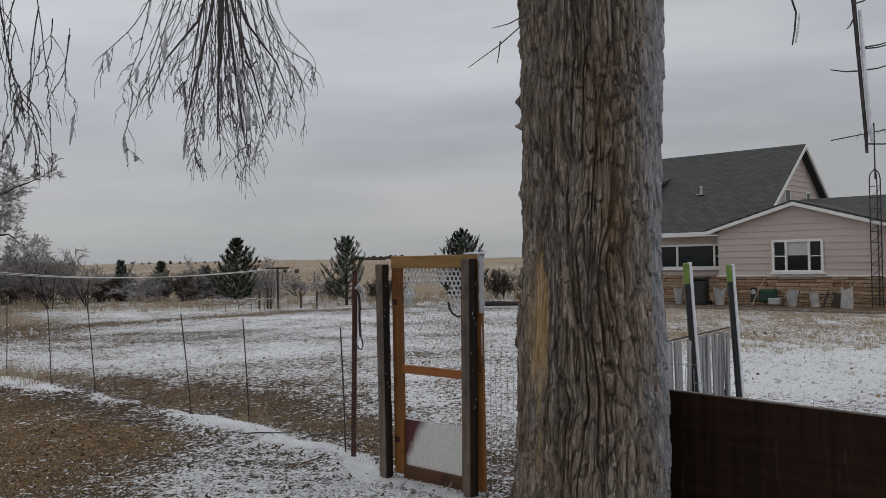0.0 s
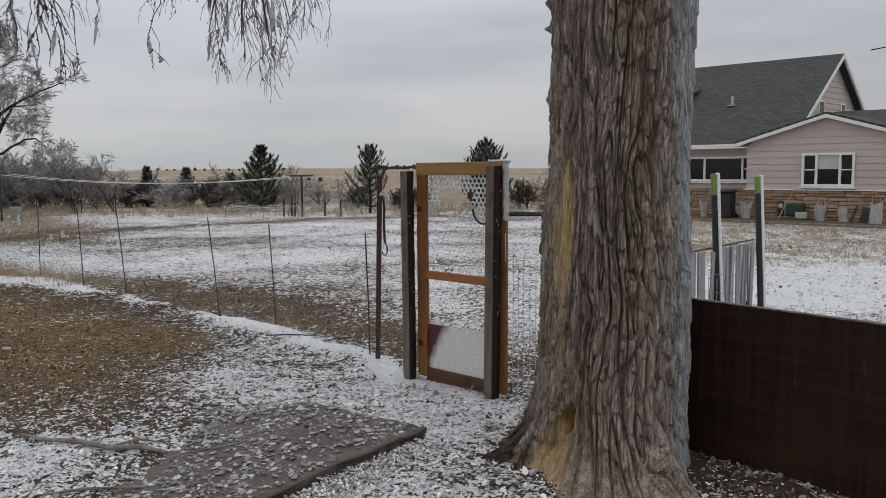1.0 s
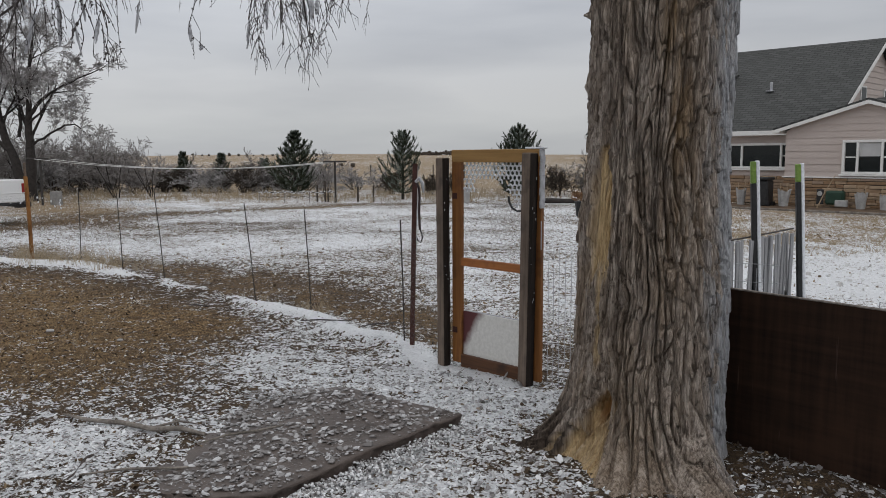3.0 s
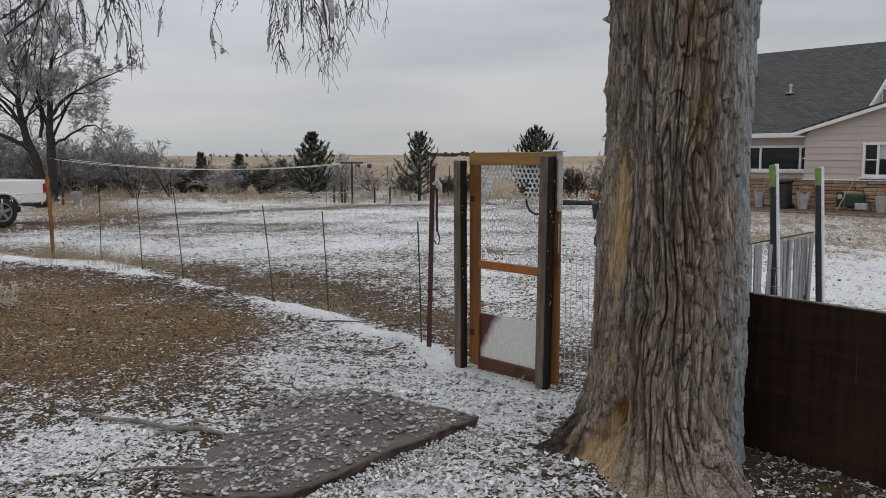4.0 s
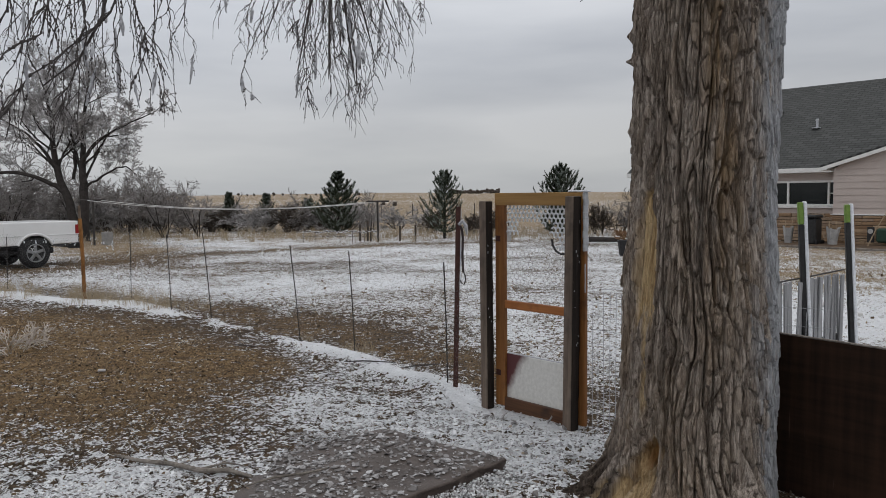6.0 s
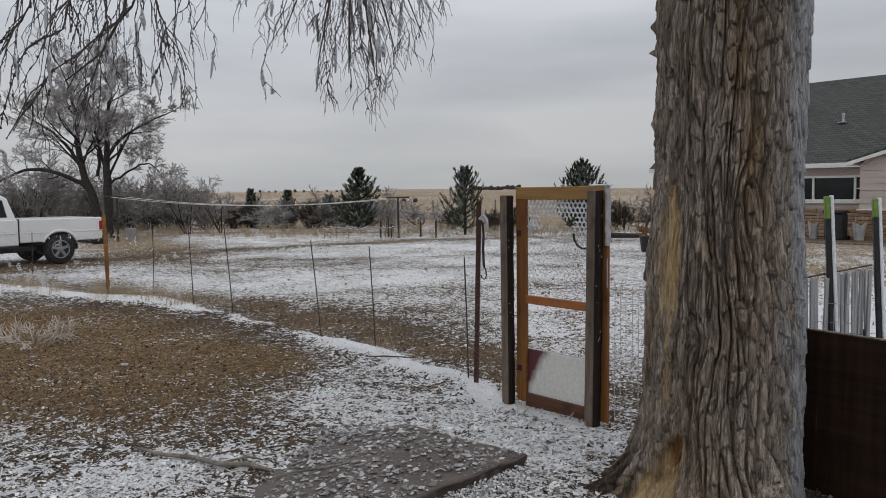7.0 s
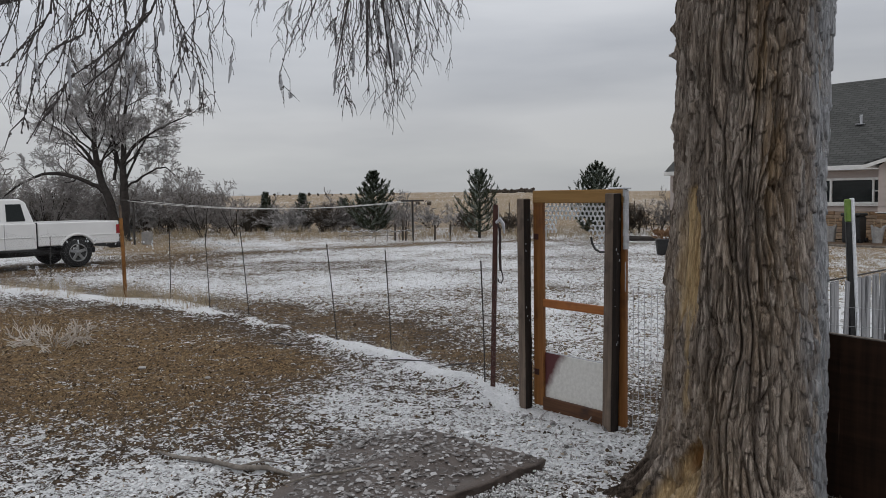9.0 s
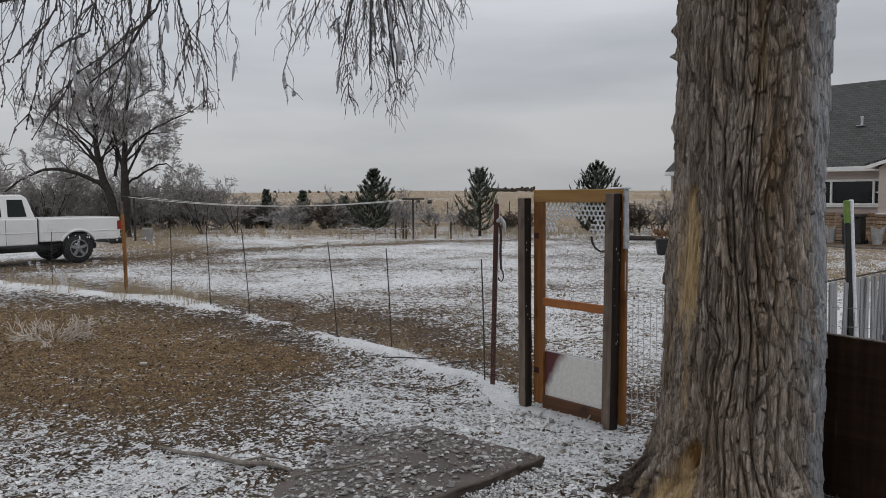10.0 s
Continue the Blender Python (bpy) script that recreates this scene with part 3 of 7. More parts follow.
def trunk_mesh():
    """Furrowed trunk with root flare; azimuth 0 faces the yard gate side, positive to the house."""
    face = math.atan2(-0.30 - TREE[1], 0.06 - TREE[0])
    fine = np.linspace(-1.72, 1.72, 460)
    coarse = np.linspace(1.72, 2 * math.pi - 1.72, 44)[1:-1]
    az = np.concatenate([fine, coarse])
    zs = np.concatenate([np.linspace(-0.08, 3.25, 590), np.linspace(3.25, 5.2, 40)[1:]])
    A, Z = np.meshgrid(az, zs)
    n = A.size
    a, z = A.ravel(), Z.ravel()
    house_side = 0.5 + 0.5 * np.sin(a)
    base = (1 - house_side) * (0.352 + 0.036 * smooth(1.7, 1.2, z)) + house_side * (0.410 + 0.018 * smooth(2.2, 2.7, z) + 0.02 * np.exp(-((z - 0.8) / 0.45) ** 2)) - 0.072
    base = base + 0.008 * np.sin(3 * a + 1.0 + z * 0.8) + 0.006 * np.sin(5 * a + z * 2.0) + 0.012 * np.clip(z - 3.0, 0, 3)
    flare = np.exp(-np.clip(z, -0.1, 9) / 0.27)
    lobes = 0.015 + 0.07 * np.exp(-((a - 0.10) / 0.70) ** 4) + 0.19 * np.exp(-((a + 1.38) / 0.36) ** 2) + 0.08 * np.exp(-((a + 0.35) / 0.30) ** 2) + 0.06 * np.exp(-((a - 0.55) / 0.28) ** 2) + 0.02 * np.exp(-((a - 1.30) / 0.3) ** 2)
    tight = np.exp(-np.clip(z, -0.1, 9) / 0.11)
    r0 = base + flare * lobes + tight * (0.19 * np.exp(-((a - 0.05) / 0.95) ** 4) + 0.08 * np.exp(-((a + 1.38) / 0.34) ** 2))
    twist = a + 0.05 * np.sin(z * 1.7) + 0.02 * np.sin(z * 4.1 + a * 3)
    cx, cy = 0.38 * np.cos(twist), 0.38 * np.sin(twist)
    d1, d2, d3, big, w, pl, lip, crack = (np.zeros(n) for _ in range(8))
    vor, noi = noise.voronoi, noise.noise
    for i in range(n):
        x, y, q = cx[i], cy[i], z[i]
        u = noi((x * 5, y * 5, q * 1.6)) * 0.045 + noi((x * 16 + 3, y * 16, q * 5)) * 0.012
        e = noi((x * 30, y * 30 + 5, q * 9)) * 0.07
        d1[i] = abs(noi(((x + u) * 17.5, (y + u) * 17.5, q * 1.05 + e * 1.5)) + 0.9 * e)
        d2[i] = abs(noi(((x + u) * 40, (y + u) * 40 + 3, q * 2.7 + e * 4)) + 1.3 * e)
        d3[i] = abs(noi((x * 105 + 40 * u, y * 105 + 9, q * 9.0 + e * 9)))
        dist, near = vor(((x + u) * 23, (y + u) * 23, q * 6.5 + e * 5))
        pl[i] = math.sin(near[0].x * 12.99 + near[0].y * 78.2 + near[0].z * 37.7) * 0.5 + 0.5
        lip[i] = near[0].z - q * 6.5
        crack[i] = dist[1] - dist[0]
        big[i] = noi((x * 8.0 + 7, y * 8.0, q * 1.4))
        w[i] = noi((x * 68.0, y * 68.0, q * 3.0 + 3))
    plate = np.clip((d1 - 0.012) / 0.15, 0, 1) ** 0.55
    small = np.clip((d2 - 0.015) / 0.16, 0, 1) ** 0.6
    # bare wood: a long strip, and the torn foot with an old knot
    strip = np.exp(-((a + 0.77 + 0.03 * np.sin(z * 5) + 0.10 * smooth(1.35, 1.0, z)) / 0.20) ** 4) * smooth(0.90, 1.12, z + 0.12 * big + 0.1 * w) * (1 - smooth(1.70, 1.74, z + 0.75 * np.abs(a + 0.83) + 0.05 * w))
    strip = np.maximum(strip, 0.55 * np.exp(-((a + 0.80) / 0.06) ** 4) * smooth(0.45, 0.6, z) * (1 - smooth(1.0, 1.1, z)))
    low = -0.80 - 0.9 * (0.40 - z)
    foot = smooth(low - 0.05, low + 0.06, a + 0.16 * w) * (1 - smooth(-0.45, -0.40, a + 0.10 * w)) * (1 - smooth(0.40, 0.43, z + 0.45 * np.abs(a + 0.56) + 0.05 * w))
    bare = np.clip(strip * (1.25 + 0.6 * w) + foot * (0.9 + 0.5 * w), 0, 1)
    knot = ((a + 0.63 - 0.8 * (z - 0.30)) / 0.11) ** 2 + ((z - 0.30) / 0.080) ** 2
    scar = np.exp(-knot ** 2)
    rim = np.exp(-((np.sqrt(knot) - 1.35) / 0.30) ** 2)
    hollow = np.exp(-((np.sqrt(knot) - 0.85) / 0.32) ** 2) * smooth(0.0, 0.05, a + 0.60 - 0.8 * (z - 0.30))
    tanmask = np.clip(np.exp(-((a - 0.28 + 0.10 * np.sin(z * 3)) / 0.24) ** 2) * smooth(0.5, 1.4, z) * (1 - smooth(2.4, 2.9, z)) + 0.45 * smooth(0.1, 0.5, big), 0, 1) * (0.45 + 0.7 * w)
    tanmask = np.clip(np.maximum(tanmask, 0.35 * np.exp(-((a + 0.35) / 0.5) ** 2) * (1 - smooth(0.3, 1.1, z))), 0, 1)
    crust = smooth(0.10, 0.45, pl + 0.5 * w) * (0.15 + 0.85 * small) * plate
    rime = np.clip(smooth(0.50, 1.10, a + 0.25 * w + 0.20 * big) * crust + 0.75 * smooth(0.90, 1.15, a + 0.1 * w) * plate, 0, 1) * (1 - smooth(2.2, 2.6, a))
    damp_hollow_shade = smooth(-1.0, -1.22, a + 0.2 * w) * smooth(-2.6, -2.2, a) * (1 - smooth(0.08, 0.36, z + 0.2 * big + 0.1 * w))
    # The hollow beside the knot is coloured dark to imitate its shade.
    damp_hollow_shade = np.maximum(damp_hollow_shade, smooth(0.35, 0.8, hollow))
    rough = 1 - 0.72 * np.clip(bare, 0, 1)
    ridge = 0.050 * plate * (0.85 + 0.4 * big) + 0.030 * small * (0.3 + 0.7 * plate) + 0.009 * np.clip(d3 / 0.3, 0, 1) + 0.012 * (pl - 0.4) * plate + 0.015 * np.clip(lip, -0.6, 0.6) * plate - 0.012 * (1 - smooth(0.0, 0.07, crack)) * plate + 0.006 * w
    ridge = ridge * (1 - 0.35 * smooth(0.9, 1.3, a) * (1 - smooth(2.2, 2.6, a)))
    knobs = 0.045 * np.exp(-(((a - 0.30) / 0.055) ** 2 + ((z - 2.21) / 0.03) ** 2)) + 0.05 * np.exp(-(((a + 1.5) / 0.12) ** 2 + ((z - 2.40) / 0.022) ** 2)) + 0.03 * np.exp(-(((a + 1.45) / 0.10) ** 2 + ((z - 2.53) / 0.025) ** 2)) + 0.025 * np.exp(-(((a + 1.5) / 0.10) ** 2 + ((z - 2.02) / 0.03) ** 2))
    r = r0 + ridge * rough * (1 + 0.8 * tight * np.exp(-((a + 1.2) / 0.5) ** 2)) + 0.05 * tight * big + 0.010 * w * bare + 0.016 * bare - 0.020 * foot - 0.022 * scar - 0.10 * hollow + 0.020 * rim * foot + knobs + 0.004 * rime
    X, Yv = TREE[0] + r * np.cos(face + a), TREE[1] + r * np.sin(face + a)
    nx, ny = len(az), len(zs)
    j = np.arange(nx)
    i0 = (np.arange(ny - 1)[:, None] * nx + j[None, :])
    i1 = (np.arange(ny - 1)[:, None] * nx + ((j + 1) % nx)[None, :])
    f = np.stack([i0.ravel(), i1.ravel(), (i1 + nx).ravel(), (i0 + nx).ravel()], 1)
    me = bpy.data.meshes.new("trunk")
    me.from_pydata(np.stack([X - TREE[0], Yv - TREE[1], z], 1), [], f.tolist() + [list(range((ny - 1) * nx, ny * nx))])
    at = me.attributes.new("layers", "FLOAT_COLOR", "POINT")
    at.data.foreach_set("color", np.stack([bare, tanmask, rime, np.ones(n)], 1).astype(np.float32).ravel())
    at = me.attributes.new("scar", "FLOAT", "POINT")
    at.data.foreach_set("value", np.clip(scar, 0, 1).astype(np.float32))
    at = me.attributes.new("damp_hollow_shade", "FLOAT", "POINT")
    at.data.foreach_set("value", np.clip(damp_hollow_shade, 0, 1).astype(np.float32))
    at = me.attributes.new("plate", "FLOAT", "POINT")
    at.data.foreach_set("value", pl.astype(np.float32))
    me.shade_smooth()
    return me


big_tree = thing("old_tree", pose(*TREE, 0), "old tree with deeply furrowed bark and drooping iced twigs", "tree")
put("trunk", trunk_mesh(), M_BARK, big_tree, "deeply furrowed grey-brown trunk with bare wood")

# ---- the wooden gate and its posts ----
GATE = turned((-0.39, 5.885, 0.0), -42.0)     # local x runs along the fence, y away from the yard


def gate_post(x, w, d, h, lean):
    """Split post: a grey weathered yard face, a near-black face on the latch side."""
    t = thing("gate_post", GATE @ pose(x, 0, 0, 0, lean, 0), "weathered wooden gate post, grey in front, black and iced beside", "post", "gate posts")
    rng = random.Random(int(x * 100) + 3)
    b = Buf()
    b.cbox((w * 0.46, d / 2, h / 2 - 0.1), (w * 0.92, d, h + 0.2), 0.007)
    put("post_board", b, M_POST, t, "grey weathered board")
    n, me_b = 40, Buf()
    for i in range(n + 1):
        z = -0.2 + (h + 0.195) * i / n
        for f in (0.02, 0.30, 0.62, 0.98):
            k = 0.007 * noise.noise((z * 9, f * 8, x * 7))
            me_b.v.append((w * 0.975 + k + (0.004 if 0.1 < f < 0.9 else -0.004), d * f, z))
    for i in range(n):
        me_b.f.extend((i * 4 + j, i * 4 + j + 1, i * 4 + j + 5, i * 4 + j + 4) for j in range(3))
    k0 = len(me_b.v)
    me_b.v.extend([(w * 0.90, p[1], p[2]) for p in me_b.v])
    me_b.f.extend((k0 + f[3], k0 + f[2], k0 + f[1], k0 + f[0]) for f in list(me_b.f))
    for i in range(n):
        me_b.f.append((i * 4, i * 4 + 4, k0 + i * 4 + 4, k0 + i * 4))
        me_b.f.append((i * 4 + 7, i * 4 + 3, k0 + i * 4 + 3, k0 + i * 4 + 7))
    me_b.f.append((n * 4, n * 4 + 1, n * 4 + 2, n * 4 + 3, k0 + n * 4 + 3, k0 + n * 4 + 2, k0 + n * 4 + 1, k0 + n * 4))
    put("post_side", fixed(me_b.mesh("post_side")), M_DARKWOOD, t, "near-black side with flecks of ice")
    b = Buf()
    for k in range(9):
        z = h * rng.random() ** 0.6
        b.cbox((w * 1.02 + 0.003, rng.uniform(0.004, d * 0.95), z), (0.005, rng.uniform(0.002, 0.004), rng.uniform(0.004, 0.018)), 0.0015)
    tagged(put("rime", b, M_GREYICE, t, "thin specks of ice"), kind="stuff")
    return t


gate_post(-0.004, 0.087, 0.072, 1.63, -0.4)
gate_post(0.826, 0.088, 0.084, 1.665, 0.9)

door = thing("wooden_gate", GATE @ pose(0.075, 0.102, -0.012), "old orange-brown wooden screen-door gate with torn iced chicken wire", "gate")
DW, DT = 0.886, 0.035
b = Buf(); b.cbox((0.055, 0, 0.86), (0.10, DT, 1.64), 0.005); put("stile", b, M_GATE, door)
b = Buf(); b.cbox((DW - 0.045, 0, 0.86), (0.095, DT, 1.64), 0.005); put("stile", b, M_GATE, door)
b = Buf(); b.cbox((DW / 2, -0.002, 1.655), (DW - 0.01, DT + 0.006, 0.095), 0.005); put("top_rail", b, M_TOPRAIL, door, "paler pine top rail")
b = Buf(); b.cbox((DW / 2, 0.001, 0.842), (DW - 0.2, DT * 0.9, 0.062), 0.005); put("middle_rail", b, M_RAIL, door)
b = Buf(); b.cbox((DW / 2, -0.004, 0.05), (DW - 0.2, DT * 0.9, 0.125), 0.005); put("bottom_rail", b, M_SILLRAIL, door, "dark rotten bottom rail")
b = Buf(); b.cbox((0.0, 0.0, 0.0), (DW - 0.2, 0.008, 0.36), 0.002); put("kick_panel", b, M_KICK, door, "white painted panel with a wine-red worn patch", pose(DW / 2, 0.012, 0.275))
b = Buf(); b.cbox((DW / 2, 0.03, 0.455), (DW - 0.2, 0.02, 0.010), 0.002); put("panel_edge", b, M_GREYICE, door)
for z in (0.30, 1.35):
    b = Buf(); b.cbox((0.04, -0.020, z), (0.05, 0.004, 0.045), 0.001); put("hinge", b, M_RUST, door)
b = Buf()
for k in range(9):
    b.cbox((DW - 0.001 + 0.002 * (k % 2), -0.006 + 0.003 * math.sin(k * 2.1), 1.315 + 0.045 * k), (0.016 + 0.003 * math.sin(k * 1.7), DT + 0.016, 0.052), 0.006)
tagged(put("ice_sheet", b, M_GREYICE, door, "pale sheet of ice frozen to the stile"), kind="stuff")
b = Buf(); b.cbox((DW - 0.06, -0.002, 1.709), (0.17, DT + 0.012, 0.014), 0.005); tagged(put("ice_cap", b, M_ICE, door), kind="stuff")
b = Buf(); b.tube([(DW + 0.006, -0.018, 1.0), (DW + 0.014, -0.03, 1.02), (DW + 0.016, -0.03, 1.10), (DW + 0.014, -0.03, 1.18), (DW + 0.006, -0.018, 1.2)], 0.0035, 6); put("handle", b, M_GREYICE, door, "iced pull handle")


def hexes(x0, x1, z0, z1, cell, keep, r, n=3, y=0.0, seed=1, sag=0.0):
    """Hexagonal wire netting in x, z; keep(x, z) says where it still hangs."""
    b, rng = Buf(), random.Random(seed)
    dx, dz = cell * 0.866, cell * 1.0
    x = x0
    while x < x1:
        z = z0
        row = 0
        while z < z1:
            ox = (dx / 2 if row % 2 else 0.0)
            c = Vector((x + ox, y, z))
            if keep(c.x, c.z):
                top = c + Vector((0, rng.uniform(-1, 1) * sag, cell / 2))
                for e in ((dx / 2, cell / 4), (-dx / 2, cell / 4)):
                    b.tube([top, c + Vector((e[0], rng.uniform(-1, 1) * sag, e[1]))], r, n, False)
                b.tube([c + Vector((dx / 2, 0, cell / 4)), c + Vector((dx / 2, 0, -cell / 4))], r, n, False)
            z += dz * 0.75
            row += 1
        x += dx
    return b


def torn(x, z):
    n1 = noise.noise((x * 7, z * 7, 3.3))
    if x < 0.11 or x > DW - 0.10:
        return False
    return (z > 1.50 - 0.10 * n1) or (x > 0.58 + 0.10 * n1 and z > 1.28 - 0.05 * n1) or (x < 0.20 and z > 1.36 and n1 > -0.2)


put("iced_netting", hexes(0.10, DW - 0.09, 1.22, 1.62, 0.046, torn, 0.0068, 5, 0.014, 2, 0.003), M_ICEWIRE, door, "torn chicken wire thick with white ice")
put("netting", hexes(0.10, DW - 0.09, 0.88, 1.30, 0.048, lambda x, z: 0.1 < x < DW - 0.1 and not torn(x, z), 0.0011, 3, 0.014, 4, 0.004), M_WIRE, door, "thin bare chicken wire")
b = Buf(); b.tube([(0.545, 0.03, 1.36), (0.555, 0.03, 1.315), (0.585, 0.03, 1.275), (0.63, 0.03, 1.255), (0.68, 0.03, 1.26)], 0.0085, 6); put("hose_end", b, M_DARK, door, "black bent bit of hose")

# ---- the house ----
HOUSE = turned((11.08, 24.0, 0.0), -42.0)       # local x along the front, y into the house
house = thing("house", HOUSE, "beige house with grey shingle roofs and a tan stone base", "house")
WL, WR, WPX, WPZ, WEZ = -2.54, 2.34, -0.12, 3.16, 2.36


def wing_top(u):
    return WPZ - 0.292 * abs(u - WPX)


def gable_board(z0, z1, y, lip):
    """One lap board of the gable, cut to the roof line."""
    def span(z):
        if z <= WEZ:
            return WL, WR
        k = (WPZ - z) / 0.292
        return max(WL, WPX - k), min(WR, WPX + k)
    (a0, a1), (c0, c1) = span(z0), span(z1)
    b = Buf()
    v = [(a0, y - lip, z0), (a1, y - lip, z0), (c1, y - 0.004, z1), (c0, y - 0.004, z1), (a0, y + 0.01, z0), (a1, y + 0.01, z0), (c1, y + 0.01, z1), (c0, y + 0.01, z1)]
    b.add(v, [(0, 1, 2, 3), (4, 7, 6, 5), (0, 4, 5, 1), (3, 2, 6, 7), (0, 3, 7, 4), (1, 5, 6, 2)])
    return b


b = Buf(); b.prism([(WL, -0.1), (WR, -0.1), (WR, WEZ - 0.02), (WPX, WPZ - 0.03), (WL, WEZ - 0.02)], 0.02, 1.6)
wing_wall = put("wing_wall", fixed(b.mesh("wing_wall")), M_SIDING, house, "beige lap-sided gable wall")
z = 0.94
while z < WPZ - 0.06:
    put("siding_board", gable_board(z, min(z + 0.20, WPZ - 0.02), 0.0, 0.022), M_SIDING, wing_wall)
    z += 0.20


def slope(name, p, q, r_, s, thick, parent, mat=M_SHINGLE, label=""):
    """A roof slope from eave p-q to ridge s-r, with shingle courses in its UV."""
    p, q, r_, s = map(Vector, (p, q, r_, s))
    nrm = (q - p).cross(s - p).normalized()
    if nrm.z < 0:
        nrm = -nrm
    vs = [p, q, r_, s] + [k - nrm * thick for k in (p, q, r_, s)]
    me = bpy.data.meshes.new(name)
    me.from_pydata([tuple(k) for k in vs], [], [(0, 1, 2, 3), (7, 6, 5, 4), (0, 4, 5, 1), (1, 5, 6, 2), (2, 6, 7, 3), (3, 7, 4, 0)])
    fixed(me)
    uv = me.uv_layers.new(name="UVMap")
    e = (q - p).normalized()
    f = nrm.cross(e).normalized()
    for lp in me.loops:
        k = Vector(me.vertices[lp.vertex_index].co) - p
        uv.data[lp.index].uv = (k.dot(e), k.dot(f))
    return put(name, me, mat, parent, label)


OV = 0.34
wl, wr = WL - OV, WR + OV
back = 3.4
wing_roof = slope("wing_roof_slope", (wl, -0.22, wing_top(wl) + 0.10), (wl, back, wing_top(wl) + 0.10), (WPX, back, WPZ + 0.11), (WPX, -0.22, WPZ + 0.11), 0.06, house)
slope("wing_roof_slope", (wr, -0.22, wing_top(wr) + 0.10), (wr, back, wing_top(wr) + 0.10), (WPX, back, WPZ + 0.11), (WPX, -0.22, WPZ + 0.11), 0.06, house)
for sx, ex in ((WPX, wl), (WPX, wr)):
    b = Buf()
    z0, z1 = WPZ + 0.045, wing_top(ex) + 0.035
    b.prism([(sx, z0), (ex, z1), (ex, z1 - 0.105), (sx, z0 - 0.105)], -0.235, -0.195)
    put("bargeboard", fixed(b.mesh("bargeboard")), M_TRIM, house, "white bargeboard")
    b = Buf()
    b.prism([(sx, z0 - 0.02), (ex, z1 - 0.02), (ex, z1 - 0.045), (sx, z0 - 0.045)], -0.195, 0.0)
    put("soffit", fixed(b.mesh("soffit")), M_TRIM, house)
b = Buf(); b.cbox((wl + 0.10, 0.35, wing_top(wl) + 0.0), (0.22, 1.15, 0.10), 0.01); put("eave_return", b, M_TRIM, house)


def window_unit(x0, x1, z0, z1, y, mull, blinds, parent=None):
    w = put("window", Buf_frame(x0, x1, z0, z1, y, 0.075), M_TRIM, parent, "white-framed window")
    b = Buf(); b.cbox(((x0 + x1) / 2, y - 0.05, z0 - 0.03), (x1 - x0 + 0.12, 0.10, 0.05), 0.008); put("sill", b, M_TRIM, w)
    edges = [x0 + 0.07] + [m_ for m_ in mull] + [x1 - 0.07]
    for k in range(len(edges) - 1):
        a, c = edges[k], edges[k + 1]
        if k:
            b = Buf(); b.cbox((a, y - 0.02, (z0 + z1) / 2), (0.07, 0.07, z1 - z0 - 0.1), 0.006); put("mullion", b, M_TRIM, w)
        b = Buf(); b.cbox(((a + c) / 2, y + 0.006, (z0 + z1) / 2), (c - a - 0.02, 0.008, z1 - z0 - 0.10), 0.002); put("pane", b, M_GLASSY, w)
        if blinds[k] == "half":
            b = Buf(); b.cbox(((a + c) / 2, y - 0.001, z1 - 0.07 - (z1 - z0) * 0.20), (c - a - 0.07, 0.006, (z1 - z0) * 0.42), 0.002); put("blind", b, M_BLIND, w, "half-drawn pale blind")
        if blinds[k] == "sash":
            b = Buf(); b.cbox(((a + c) / 2, y - 0.006, (z0 + z1) / 2), (c - a - 0.04, 0.03, 0.035), 0.004); put("sash_bar", b, M_TRIM, w)
    return w


def Buf_frame(x0, x1, z0, z1, y, w):
    b = Buf()
    b.cbox(((x0 + x1) / 2, y - 0.025, z1 - w / 2), (x1 - x0, 0.07, w), 0.006)
    b.cbox(((x0 + x1) / 2, y - 0.025, z0 + w / 2), (x1 - x0, 0.07, w), 0.006)
    b.cbox((x0 + w / 2, y - 0.025, (z0 + z1) / 2), (w, 0.068, z1 - z0 - 2 * w), 0.006)
    b.cbox((x1 - w / 2, y - 0.025, (z0 + z1) / 2), (w, 0.068, z1 - z0 - 2 * w), 0.006)
    return b


window_unit(-0.82, 0.69, 1.05, 2.06, -0.03, (-0.39, 0.28), ("sash", "half", "sash"), house)

# main block behind the wing
D, ML, MR, RV, RZ, MEZ = 1.2, -10.78, -1.45, 5.53, 5.66, 2.42
b = Buf(); b.cbox(((ML + MR) / 2 - 0.15, (D + 9.9) / 2, 1.15), (MR - ML - 0.3, 9.9 - D, 2.5), 0.01)
main_wall = put("main_wall", b, M_SIDING, house, "beige lap-sided wall")
z = 0.94
while z < 2.3:
    for x0, x1 in ((ML, -5.95), (-2.66, -2.5)) if 1.13 < z + 0.1 < 2.02 else ((ML, -2.5),):
        b = Buf(); b.add([(x0, D - 0.022, z), (x1, D - 0.022, z), (x1, D - 0.004, z + 0.2), (x0, D - 0.004, z + 0.2), (x0, D + 0.01, z), (x1, D + 0.01, z), (x1, D + 0.01, z + 0.2), (x0, D + 0.01, z + 0.2)],
                         [(0, 1, 2, 3), (4, 7, 6, 5), (0, 4, 5, 1), (3, 2, 6, 7), (0, 3, 7, 4), (1, 5, 6, 2)])
        put("siding_board", b, M_SIDING, main_wall)
    z += 0.20
slope("main_roof_slope", (ML, 0.8, MEZ), (MR, 0.8, MEZ), (MR, RV, RZ), (ML, RV, RZ), 0.10, house)
slope("main_roof_slope", (ML, 10.26, MEZ), (MR, 10.26, MEZ), (MR, RV, RZ), (ML, RV, RZ), 0.10, house)
